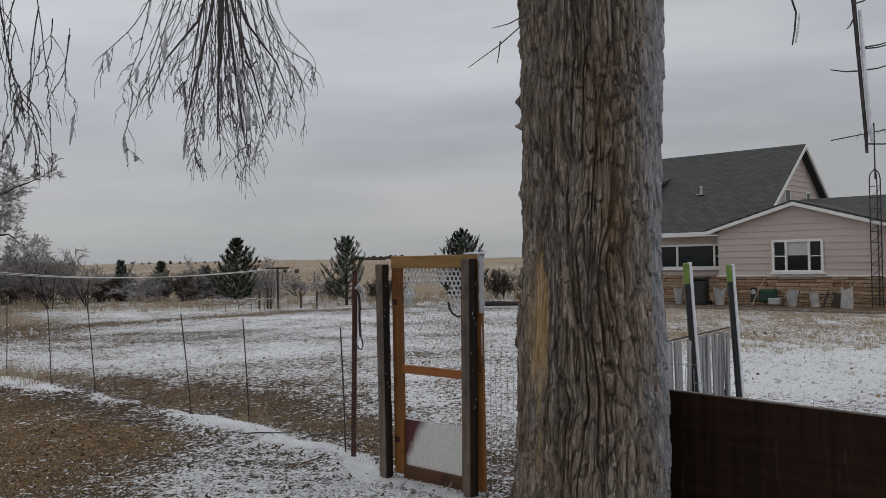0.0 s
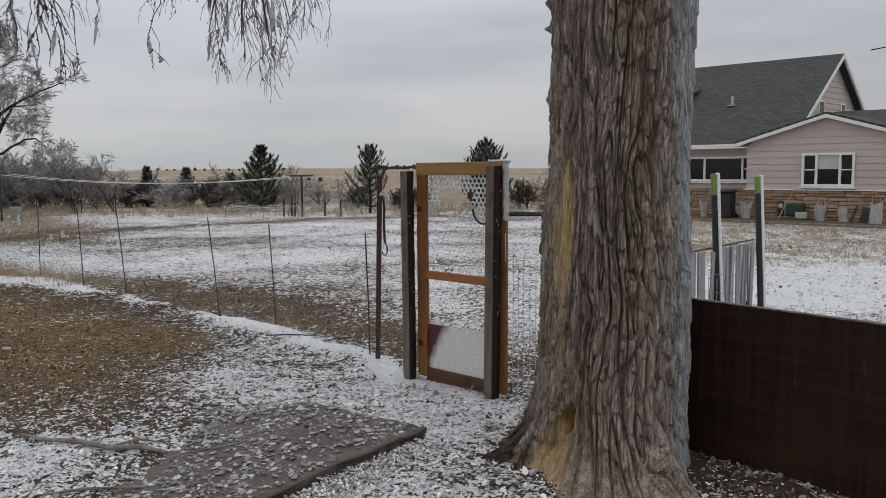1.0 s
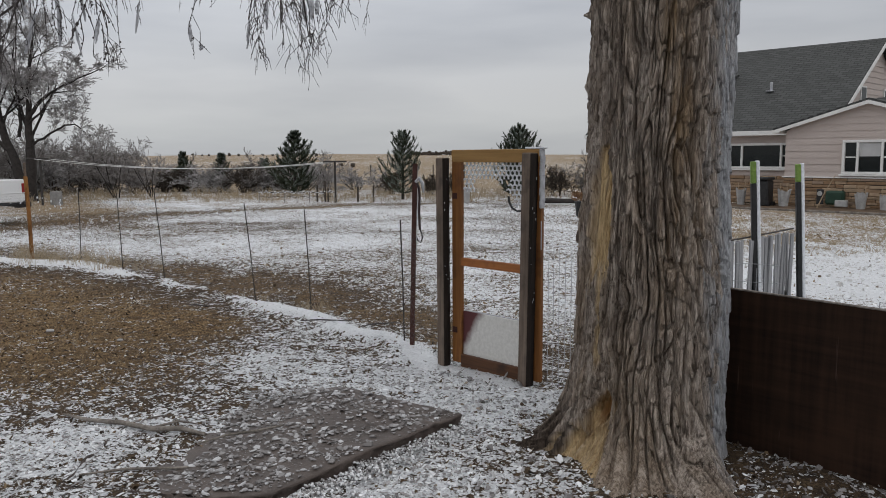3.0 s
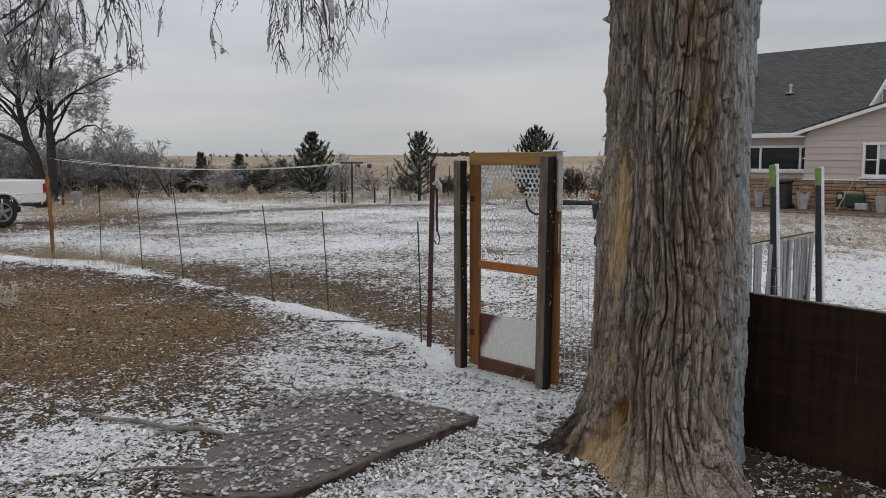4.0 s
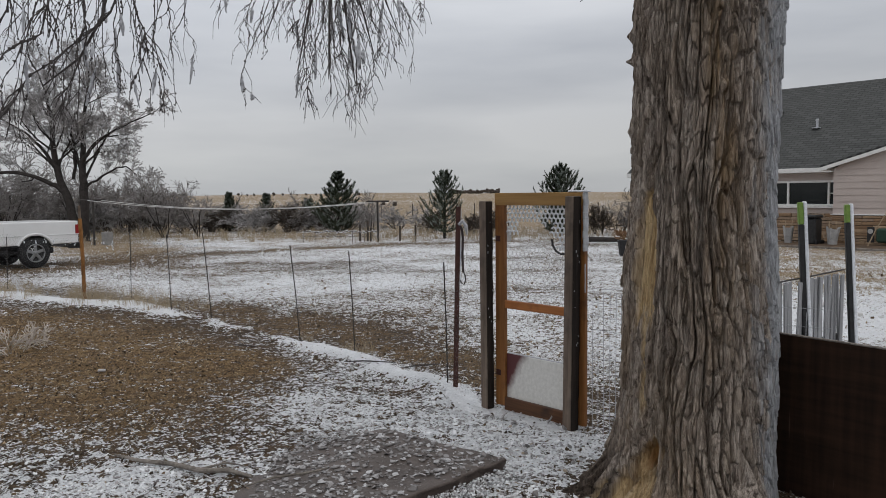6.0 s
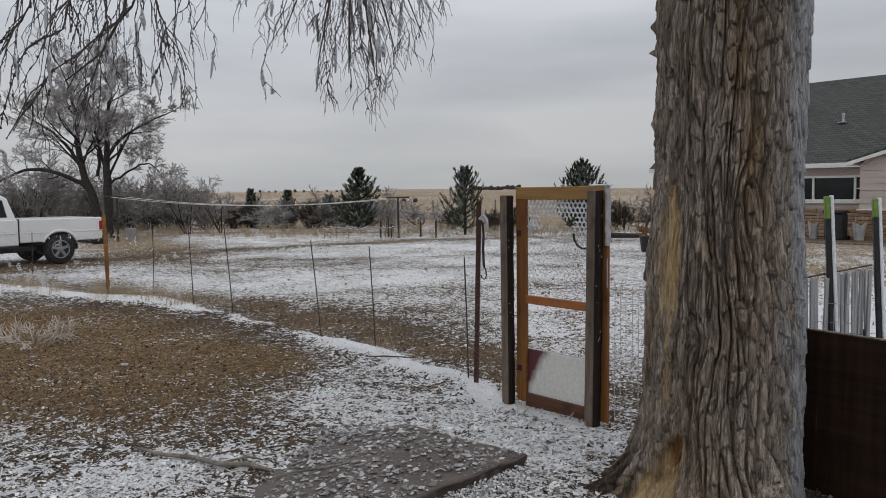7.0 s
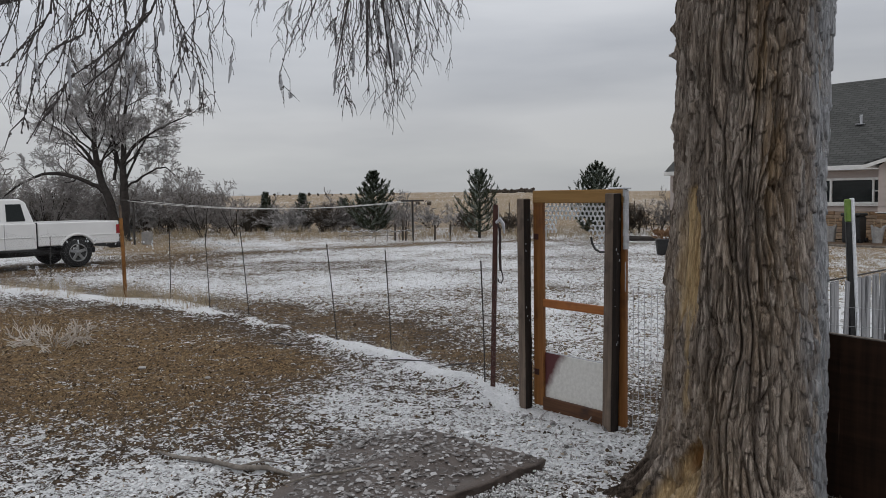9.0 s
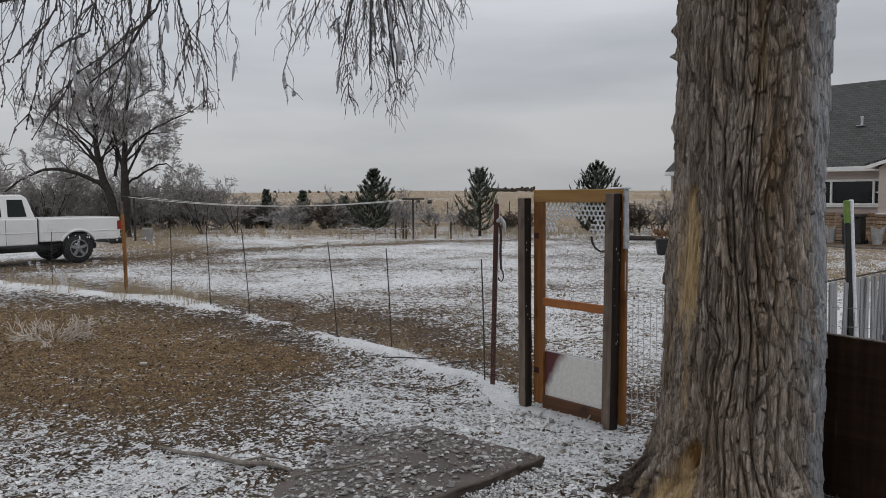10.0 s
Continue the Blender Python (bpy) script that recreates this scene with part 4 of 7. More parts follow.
b = Buf(); b.cbox(((ML + MR) / 2, 0.80, MEZ - 0.075), (MR - ML, 0.06, 0.15), 0.008); put("fascia", b, M_TRIM, house, "white fascia board")
b = Buf(); b.cbox(((ML + MR) / 2, 1.0, MEZ - 0.14), (MR - ML, 0.38, 0.02), 0.004); put("soffit", b, M_TRIM, house)
# upper gable facing the side
gb = Buf()
gx = MR - 0.32
gb.add([(gx, 1.2, 2.3), (gx, 9.86, 2.3), (gx, RV, RZ - 0.14), (gx - 0.2, 1.2, 2.3), (gx - 0.2, 9.86, 2.3), (gx - 0.2, RV, RZ - 0.14)], [(0, 1, 2), (3, 5, 4), (0, 2, 5, 3), (1, 4, 5, 2), (0, 3, 4, 1)])
gable = put("gable_wall", fixed(gb.mesh("gable_wall")), M_SIDING, house, "beige lap-sided upper gable")
sl_ = (RZ - MEZ) / (RV - 0.8)
z = 2.5
while z < RZ - 0.4:
    k0, k1 = (RZ - 0.14 - z) / sl_ - 0.02, (RZ - 0.14 - z - 0.2) / sl_ - 0.02
    b = Buf(); b.add([(gx + 0.022, RV - k0, z), (gx + 0.022, RV + k0, z), (gx + 0.004, RV + k1, z + 0.2), (gx + 0.004, RV - k1, z + 0.2), (gx - 0.01, RV - k0, z), (gx - 0.01, RV + k0, z), (gx - 0.01, RV + k1, z + 0.2), (gx - 0.01, RV - k1, z + 0.2)],
                     [(0, 1, 2, 3), (4, 7, 6, 5), (0, 4, 5, 1), (3, 2, 6, 7), (0, 3, 7, 4), (1, 5, 6, 2)])
    put("siding_board", fixed(b.mesh("siding_board")), M_SIDING, gable)
    z += 0.20
for sgn in (-1, 1):
    b = Buf()
    y0, y1 = RV, RV + sgn * 4.73
    for xa, xb, dz in ((MR - 0.05, MR + 0.02, 0.17),):
        b.add([(xa, y0, RZ - 0.01), (xb, y0, RZ - 0.01), (xb, y1, MEZ - 0.01), (xa, y1, MEZ - 0.01), (xa, y0, RZ - dz), (xb, y0, RZ - dz), (xb, y1, MEZ - dz), (xa, y1, MEZ - dz)],
              [(0, 1, 2, 3), (4, 7, 6, 5), (0, 4, 5, 1), (1, 5, 6, 2), (2, 6, 7, 3), (3, 7, 4, 0)])
    put("bargeboard", fixed(b.mesh("bargeboard")), M_TRIM, house, "white bargeboard")
for yy, w_, z0, z1 in ((4.2, 0.55, 3.35, 3.95), (6.5, 0.45, 3.3, 3.95)):
    f = Buf(); f.cbox((gx + 0.03, yy, (z0 + z1) / 2), (0.06, w_, z1 - z0), 0.006)
    gw = put("gable_window", f, M_TRIM, house, "small gable window")
    b = Buf(); b.cbox((gx + 0.06, yy, (z0 + z1) / 2), (0.012, w_ - 0.12, z1 - z0 - 0.1), 0.003); put("pane", b, M_GLASSY, gw)
# dormer high on the front slope
dx0, dx1, dyf, dz = -8.3, -6.40, 2.6, 4.20
b = Buf(); b.cbox(((dx0 + dx1) / 2, dyf + 1.2, 3.75), (dx1 - dx0, 2.4, 1.0), 0.01); put("dormer_wall", b, M_SIDING, house)
slope("dormer_roof", (dx0 - 0.3, dyf - 0.4, dz), (dx1 + 0.35, dyf - 0.4, dz), (dx1 + 0.35, RV - 1.2, 4.72), (dx0 - 0.3, RV - 1.2, 4.72), 0.1, house)
b = Buf(); b.cbox((dx1 + 0.37, dyf + 0.05, dz - 0.02), (0.04, 0.95, 0.15), 0.006, pose(0, 0, 0, 16, 0, 0).to_3x3()); put("bargeboard", b, M_TRIM, house)
b = Buf(); b.cbox(((dx0 + dx1) / 2 + 0.03, dyf - 0.41, dz - 0.08), (dx1 - dx0 + 0.68, 0.05, 0.13), 0.006); put("fascia", b, M_TRIM, house)
# roof vent pipe
b = Buf(); vz = MEZ + (2.9 - 0.8) * sl_
b.tube([(-4.35, 2.9, vz - 0.1), (-4.35, 2.9, vz + 0.26)], 0.045, 10); b.tube([(-4.35, 2.9, vz + 0.26), (-4.35, 2.9, vz + 0.32)], [0.065, 0.05], 10); b.cbox((-4.35, 2.88, vz + 0.0), (0.26, 0.26, 0.03), 0.005)
put("roof_vent", b, M_GREYICE, house, "grey metal vent pipe")
# low annex behind the wing
b = Buf(); b.cbox((3.4, 4.6, 1.15), (9.6, 6.4, 2.5), 0.01); put("annex_wall", b, M_SIDING, house)
slope("annex_roof_slope", (-1.4, 1.0, 2.45), (8.6, 1.0, 2.45), (8.6, 4.6, 3.56), (-1.4, 4.6, 3.56), 0.08, house)
slope("annex_roof_slope", (-1.4, 8.2, 2.45), (8.6, 8.2, 2.45), (8.6, 4.6, 3.56), (-1.4, 4.6, 3.56), 0.08, house)
# long window beside the wing
window_unit(-5.9, -2.72, 1.17, 2.02, D - 0.03, (-4.5, -3.16), ("", "", "sash"), house)
# ledge stone base
b = Buf(); b.cbox(((WL + WR) / 2, 0.03, 0.42), (WR - WL + 0.02, 0.10, 1.02), 0.01)
base1 = put("stone_base", b, M_MORTAR, house, "tan ledge-stone base course")
b = Buf(); b.cbox(((ML + WL) / 2, D + 0.03, 0.42), (WL - ML, 0.10, 1.02), 0.01)
base2 = put("stone_base", b, M_MORTAR, house, "tan ledge-stone base course")
b = Buf(); b.cbox(((WL + WR) / 2, -0.05, 0.945), (WR - WL + 0.1, 0.10, 0.035), 0.008); put("ledge_cap", b, M_TRIM, house)
STONE = []
rng = random.Random(11)
for k in range(10):
    b = Buf(); w_, h_ = 0.22 + 0.05 * k, 0.075 + 0.012 * (k % 4)
    b.cbox((0, 0, 0), (w_, 0.07, h_), 0.014)
    for i, p in enumerate(b.v):
        b.v[i] = (p[0] + rng.uniform(-.012, .012), p[1] + rng.uniform(-.012, .006), p[2] + rng.uniform(-.008, .008))
    me = b.mesh("stone"); me.materials.append(M_STONE); STONE.append((me, w_, h_))
for par, x0, x1, y in ((base1, WL, WR, -0.035), (base2, -6.4, WL - 0.05, D - 0.035)):
    z = 0.02
    while z < 0.86:
        hrow = rng.choice((0.085, 0.10, 0.115))
        x = x0 - rng.uniform(0, 0.2)
        while x < x1 - 0.1:
            me, w_, h_ = rng.choice(STONE)
            cx_ = min(max(x + w_ / 2, x0 + w_ / 2), x1 - w_ / 2)
            put("stone", me, None, par, "", pose(cx_, y - rng.uniform(0, 0.02), z + hrow / 2) @ Matrix.Diagonal((1, 1, (hrow - 0.012) / h_, 1)))
            x += w_ + 0.012
        z += hrow

# ---- the dark board beside the tree ----
board = thing("plank_screen", turned((1.31, 4.41, 0.0), -48.5), "dark brown stained plywood screen standing on the gravel", "screen")
b = Buf(); b.cbox((1.22, 0, 0.435), (2.44, 0.02, 0.90), 0.003); put("board", b, M_PANEL, board)
# thin top strip, lighter brown than the board
b = Buf(); b.cbox((1.22, 0.001, 0.886), (2.44, 0.026, 0.008), 0.002); put("worn_edge", b, M_BRANCHD, board, "pale top edge")
for x in (0.1, 1.25, 2.35):
    b = Buf(); b.cbox((x, 0.045, 0.40), (0.06, 0.05, 0.95), 0.004); put("batten", b, M_DARKWOOD, board)

# ---- concrete slab ----
SLAB = turned((-0.13, 4.42, 0.0), 0.0)
slab = thing("concrete_slab", SLAB, "worn brown concrete slab strewn with broken ice", "slab")


def slab_top(u, v):
    """Height of the slab's top, which sinks into the ground at its far end."""
    return 0.084 + 0.12 * min(0.0, u + 0.85) + 0.06 * min(0.0, v + 0.75) + 0.012 * noise.noise((u * 3, v * 3, 4))


def slab_mesh():
    pts = [(0.0, 0.0), (-0.90, 0.58), (-2.05, -0.05), (-1.98, -1.02), (-0.86, -1.17), (-0.60, -0.80), (-0.47, -0.64)]
    bm = bmesh.new()
    vs = [bm.verts.new((x, y, -0.06)) for x, y in pts]
    f = bm.faces.new(vs)
    r = bmesh.ops.extrude_face_region(bm, geom=[f])
    for v in r["geom"]:
        if isinstance(v, bmesh.types.BMVert):
            v.co.z = 0.084
    bmesh.ops.recalc_face_normals(bm, faces=bm.faces)
    top = [e for e in bm.edges if all(v.co.z > 0.05 for v in e.verts)] + [e for e in bm.edges if abs(e.verts[0].co.z - e.verts[1].co.z) > 0.1]
    bmesh.ops.bevel(bm, geom=top, offset=0.012, segments=2, profile=0.6, affect="EDGES")
    bmesh.ops.triangulate(bm, faces=bm.faces)
    for _ in range(4):
        bmesh.ops.subdivide_edges(bm, edges=[e for e in bm.edges if e.calc_length() > 0.07], cuts=1)
        bmesh.ops.triangulate(bm, faces=bm.faces)
    for v in bm.verts:
        n1 = noise.noise(v.co * 5)
        n2 = noise.noise(v.co * 22 + Vector((4, 1, 2)))
        edge = 1.0 if v.co.z < 0.088 else 0.25
        side = v.co.z < 0.07
        v.co.z += (slab_top(v.co.x, v.co.y) - 0.084) if v.co.z > 0.03 else 0.0
        v.co += Vector((n2, noise.noise(v.co * 20), 0)) * 0.018 * edge + Vector((0, 0, 0.009 * n1 * edge))
        if side:
            v.co.x -= 0.020 + 0.012 * n1
            v.co.y += 0.010
    me = bpy.data.meshes.new("slab_block")
    bm.to_mesh(me)
    bm.free()
    me.shade_smooth()
    return me


put("slab_block", slab_mesh(), M_SLAB, slab)

# ---- fallen ice, clods, straw: what nobody could count ----


def flake_mesh(name, count, area, size, want, seed, lift=0.004, mat=None, flat=0.35, thick=(0.12, 0.3)):
    rng = random.Random(seed)
    (x0, x1), (y0, y1) = area
    P = [(rng.uniform(x0, x1), y0 + (y1 - y0) * rng.random() ** 1.35) for _ in range(count)]
    xs, ys = np.array([p[0] for p in P]), np.array([p[1] for p in P])
    sn, st, br, zz = ground_fields(xs, ys)
    v, f = [], []
    for i in range(count):
        x, y = P[i]
        if rng.random() > want(x, y, sn[i], br[i]):
            continue
        s = size[0] + (size[1] - size[0]) * rng.random() ** 2.6
        n = rng.choice((3, 4, 4, 5))
        el, a0 = rng.uniform(0.22, 0.8), rng.uniform(0, 6.28)
        tx, ty = rng.gauss(0, flat), rng.gauss(0, flat)
        h = s * rng.uniform(*thick)
        k = len(v)
        for lvl in (0, 1):
            sc = 1.0 if lvl == 0 else rng.uniform(0.7, 0.95)
            for j in range(n):
                a = a0 + 6.283 * (j + 0.25 * math.sin(j * 7.1 + i)) / n
                px, py = math.cos(a) * s * sc, math.sin(a) * s * el * sc
                qx, qy = px * math.cos(a0) - py * math.sin(a0), px * math.sin(a0) + py * math.cos(a0)
                v.append((x + qx, y + qy, zz[i] + lift + lvl * h + qx * tx + qy * ty + s * 0.25 * abs(tx)))
        f.append(tuple(range(k + n, k + 2 * n)))
        for j in range(n):
            f.append((k + j, k + (j + 1) % n, k + n + (j + 1) % n, k + n + j))
    me = bpy.data.meshes.new(name)
    me.from_pydata(v, [], f)
    me.materials.append(mat)
    return me


def ice_piece_mat():
    m = Nodes("broken_ice", 0.3)
    n1 = m.noise(60.0, 3)
    c = m.ramp(m.island(), (0.0, (0.10, 0.086, 0.076)), (0.28, (0.33, 0.315, 0.305)), (0.52, (0.66, 0.66, 0.665)), (1.0, (0.92, 0.93, 0.945)))
    m.color(m.mix(m.math("MULTIPLY", n1, 0.25), c, (0.55, 0.55, 0.58))).bump(n1, 0.3, 0.003)
    return m.mat


def clod_mat():
    m = Nodes("clods_and_litter", 0.9)
    c = m.ramp(m.island(), (0.0, (0.018, 0.012, 0.007)), (0.5, (0.080, 0.051, 0.027)), (0.80, (0.18, 0.125, 0.072)), (1.0, (0.42, 0.36, 0.29)))
    m.color(c)
    return m.mat


M_PIECE, M_CLOD = ice_piece_mat(), clod_mat()


def shard_mat():
    m = Nodes("clear_ice_shard", 0.25)
    c = m.ramp(m.island(), (0.0, (0.10, 0.088, 0.082)), (0.6, (0.22, 0.205, 0.20)), (1.0, (0.50, 0.495, 0.50)))
    m.color(c)
    m.b.inputs["Specular IOR Level"].default_value = 0.5
    return m.mat


M_SHARD = shard_mat()


def bits_mat():
    m = Nodes("straw_and_bark_bits", 0.9)
    m.color(m.ramp(m.island(), (0.0, (0.016, 0.009, 0.004)), (0.30, (0.11, 0.065, 0.027)), (0.62, (0.30, 0.195, 0.092)), (1.0, (0.58, 0.46, 0.30))))
    return m.mat


M_BITS = bits_mat()


def lawn_ice_mat():
    m = Nodes("iced_grass", 0.5)
    m.color(m.ramp(m.island(), (0.0, (0.48, 0.46, 0.44)), (0.5, (0.72, 0.72, 0.72)), (1.0, (0.90, 0.91, 0.925))))
    return m.mat


M_LAWNICE = lawn_ice_mat()


def tussock_mat():
    m = Nodes("dead_tussocks", 0.9)
    m.color(m.ramp(m.island(), (0.0, (0.060, 0.042, 0.026)), (0.5, (0.15, 0.105, 0.064)), (1.0, (0.36, 0.275, 0.18))))
    return m.mat


M_TUSSOCK = tussock_mat()


def on_slab(x, y):
    u, v = x + 0.13, y - 4.42
    return (0.62 * u + v) < -0.02 and v > -1.12 and (1.36 * u - v) < -0.02 and u > -1.52 + 0.22 * noise.noise((u * 2.5, v * 2.5, 8))


def want_ice(x, y, s, b):
    if math.hypot(x - TREE[0], y - TREE[1]) < 0.50 or on_slab(x, y):
        return 0.0
    return 0.12 if s > 1.0 else min(0.85, max(0.0, s - 0.09) * 1.2)


me = flake_mesh("fallen_ice", 120000, ((-5.2, 1.6), (2.9, 8.2)), (0.004, 0.022), want_ice, 5, 0.001, M_PIECE, 0.28)
tagged(new("fallen_ice", me), "broken flakes of fallen white ice on the ground", "ice", kind="stuff")
me = flake_mesh("ice_lumps", 3600, ((-0.9, 2.4), (3.1, 5.9)), (0.007, 0.030), lambda x, y, s, b: want_ice(x, y, s, b) * 0.8 if x < 0.9 else (0.0 if math.hypot(x - TREE[0], y - TREE[1]) < 0.52 else 0.12), 9, 0.0, M_PIECE, 0.5, (0.3, 0.8))
tagged(new("ice_lumps", me), "loose lumps of ice round the tree foot", "ice", kind="stuff")
me = flake_mesh("ice_chips", 5200, ((0.85, 3.4), (2.9, 5.0)), (0.008, 0.027), lambda x, y, s, b: 0.0 if math.hypot(x - TREE[0], y - TREE[1]) < 0.50 else 0.62, 19, 0.0, M_SHARD, 0.45, (0.2, 0.6))
tagged(new("ice_chips", me), "grey chips of ice and gravel before the dark board", "ice", kind="stuff")
me = flake_mesh("earth_clods", 42000, ((-8.5, 1.6), (2.9, 11.0)), (0.003, 0.019), lambda x, y, s, b: (0.0 if (math.hypot(x - TREE[0], y - TREE[1]) < 0.5 or on_slab(x, y)) else 0.75 * (1 - 0.6 * s)), 12, 0.001, M_CLOD, 0.5, (0.25, 0.6))
tagged(new("earth_clods", me), "dark clods, chips and leaf litter on the earth", "litter", kind="stuff")


LINE_X, LINE_Y = [p[0] for p in FULL[::-1]], [p[1] for p in FULL[::-1]]


def beyond(x, y, gap):
    return y > float(np.interp(x, LINE_X, LINE_Y)) + gap


def want_lawn(x, y, s, b):
    return min(0.9, max(0.05, s) * 0.8) if beyond(x, y, 1.4) else 0.0


def want_bits(x, y, s, b):
    return 0.0 if beyond(x, y, -0.1) or b < 0.4 else min(0.9, b * (1.0 - s))


me = flake_mesh("straw_bits", 90000, ((-9.5, -0.8), (4.6, 12.0)), (0.004, 0.013), want_bits, 63, 0.001, M_BITS, 0.35, (0.2, 0.5))
tagged(new("straw_bits", me), "trodden straw and bark bits on the bare brown earth", "litter", kind="stuff")


def want_straw(x, y, s, b):
    return 0.06 + 0.8 * max(0.0, 0.75 - s) if beyond(x, y, 0.6) else 0.0


me = flake_mesh("lawn_ice", 26000, ((-13.0, 9.0), (6.3, 24.0)), (0.008, 0.034), want_lawn, 61, 0.0, M_LAWNICE, 0.3, (0.5, 1.3))
tagged(new("lawn_ice", me), "clumps of iced grass standing on the lawn", "ice", kind="stuff")
me = flake_mesh("lawn_litter", 26000, ((-13.0, 9.0), (6.3, 24.0)), (0.006, 0.026), want_straw, 62, 0.0, M_TUSSOCK, 0.3, (0.5, 1.3))
tagged(new("lawn_litter", me), "dark and tan clumps of dead grass on the lawn", "grass", kind="stuff")


def slab_ice():
    rng = random.Random(4)
    b = Buf()
    for k in range(8200):
        x, y = rng.uniform(-2.0, -0.1), rng.uniform(3.3, 5.05)
        if not on_slab(x, y):
            continue
        if noise.noise((x * 2.2, y * 2.2, 1)) + 1.1 * float(smooth(-0.7, -1.6, np.array(x))) + 0.5 * noise.noise((x * 7, y * 7, 3)) < rng.uniform(-0.65, 0.45):
            continue
        s = 0.004 + 0.026 * rng.random() ** 3.2
        m = (pose(0, 0, 0, rng.gauss(0, 12), rng.gauss(0, 12), rng.uniform(0, 360))).to_3x3()
        n, k0 = rng.choice((4, 5, 6)), len(b.v)
        el = rng.uniform(0.45, 1.0)
        rad = [rng.uniform(0.5, 1.2) for _ in range(n)]
        for lv, sc in ((0, 1.0), (1, 0.86)):
            for j in range(n):
                a = 6.283 * j / n
                p = m @ Vector((math.cos(a) * s * sc * rad[j], math.sin(a) * s * el * sc * rad[j], lv * s * 0.22))
                b.v.append((x + p.x, y + p.y, slab_top(x + 0.13, y - 4.42) + 0.003 + max(p.z, -0.002) + s * 0.05))
        b.f.append(tuple(range(k0 + n, k0 + 2 * n)))
        b.f.extend((k0 + j, k0 + (j + 1) % n, k0 + n + (j + 1) % n, k0 + n + j) for j in range(n))
    return b


tagged(put("slab_ice", slab_ice(), M_SHARD), "shards of ice lying on the concrete slab", "ice", kind="stuff")


def edge_bank():
    """Lumps of ice heaped against the outer edge of the slab."""
    rng = random.Random(44)
    b = Buf()
    for k in range(2600):
        t = rng.random()
        off = abs(rng.gauss(0, 0.06)) - 0.010
        x, y = -0.13 - 0.86 * t + off * 0.80, 4.42 - 1.17 * t - off * 0.60
        if rng.random() < 0.25:
            x, y = -0.13 - 0.95 * t + off * 0.5, 4.42 + 0.56 * t + off * 0.86
        s = 0.003 + 0.007 * rng.random() ** 2
        bank = 0.012 + 0.052 * max(0.0, noise.noise((t * 6.0, 2.0, 1.0)) + 0.45)
        b.cbox((x, y, s * 0.4 + bank * math.exp(-max(off, 0.0) / 0.05) * rng.random()), (s * 2, s * 1.4, s), s * 0.3, pose(0, 0, 0, rng.uniform(-40, 40), rng.uniform(-40, 40), rng.uniform(0, 360)).to_3x3())
    return b


tagged(put("heaped_ice", edge_bank(), M_PIECE), "lumps of ice heaped against the slab edge", "ice", kind="stuff")


def tufts(name, places, blades, height, seed, mat, label, rad=0.0022):
    rng = random.Random(seed)
    b = Buf()
    for x, y, s in places:
        z = ground_z(x, y)
        for k in range(blades):
            a, r = rng.uniform(0, 6.28), rng.random() ** 0.5 * 0.14 * s
            h = height * s * rng.uniform(0.5, 1.15)
            lx, ly = rng.gauss(0, 0.35) * h, rng.gauss(0, 0.35) * h
            p = Vector((x + r * math.cos(a), y + r * math.sin(a), z - 0.01))
            b.tube([p, p + Vector((lx * 0.35, ly * 0.35, h * 0.6)), p + Vector((lx, ly, h))], [rad, rad * 0.8, rad * 0.3], 3, False)
    return tagged(put(name, b, mat), label, "grass", kind="stuff")


rng = random.Random(21)
T = []
for (ax, ay), (bx, by) in zip(FENCE[5:], FENCE[6:]):
    for k in range(12):
        t = rng.random()
        T.append((ax + (bx - ax) * t + rng.gauss(0, 0.15), ay + (by - ay) * t + rng.gauss(0, 0.2), rng.uniform(0.6, 1.5)))
for k in range(8):
    T.append((-7.14 + rng.gauss(0, 0.2), 11.7 + rng.gauss(0, 0.15), rng.uniform(0.9, 1.7)))
T += [(-1.83, 7.9, 0.7), (-1.75, 7.98, 0.6), (-1.95, 7.95, 0.5), (-2.6, 8.62, 0.5)]
tufts("dry_grass", T, 26, 0.20, 3, M_STRAW, "tufts of dry tan grass along the fence foot")
T = [(rng.uniform(-22, 3), rng.uniform(28, 36), rng.uniform(0.7, 1.7)) for _ in range(300)]
tufts("tall_dry_grass", T, 12, 0.26, 6, M_STRAW, "tall dry grass before the windbreak", 0.007)
T = []
for k in range(500):
    x = rng.uniform(2.5, 13)
    T.append((x, rng.uniform(13.0, 20.5), rng.uniform(0.5, 1.0)))
tufts("lawn_grass", T, 14, 0.10, 7, M_STRAW, "dry trampled grass in front of the house", 0.005)

# ---- fence: posts, rods, netting ----
tp = thing("steel_fence_post", pose(-0.645, 6.39, 0.0, -0.6, 1.6, 20), "dark rust-red steel fence post beside the gate", "post")
b = Buf(); b.cbox((0, 0, 0.72), (0.042, 0.006, 1.72), 0.001); b.cbox((0, 0.016, 0.72), (0.006, 0.03, 1.72), 0.001); put("web", b, M_RUST, tp)
for k in range(7):
    b = Buf(); b.cbox((0, -0.006, 0.25 + k * 0.2), (0.018, 0.008, 0.016), 0.002); put("stud", b, M_RUST, tp)
b = Buf(); b.cbox((0.026, 0.0, 1.20), (0.004, 0.008, 0.72), 0.002); put("rime", b, M_GREYICE, tp, "strip of ice")
lead = thing("leash", pose(-0.60, 6.36, 1.40), "dark dog leash with a metal hook hung on the post", "leash")
b = Buf(); b.tube([(0.012, -0.02, 0.02), (0.03, -0.03, -0.02), (0.035, -0.03, -0.10), (0.03, -0.03, -0.22), (0.035, -0.03, -0.37)], 0.011, 6); put("strap", b, M_LEAD, lead)
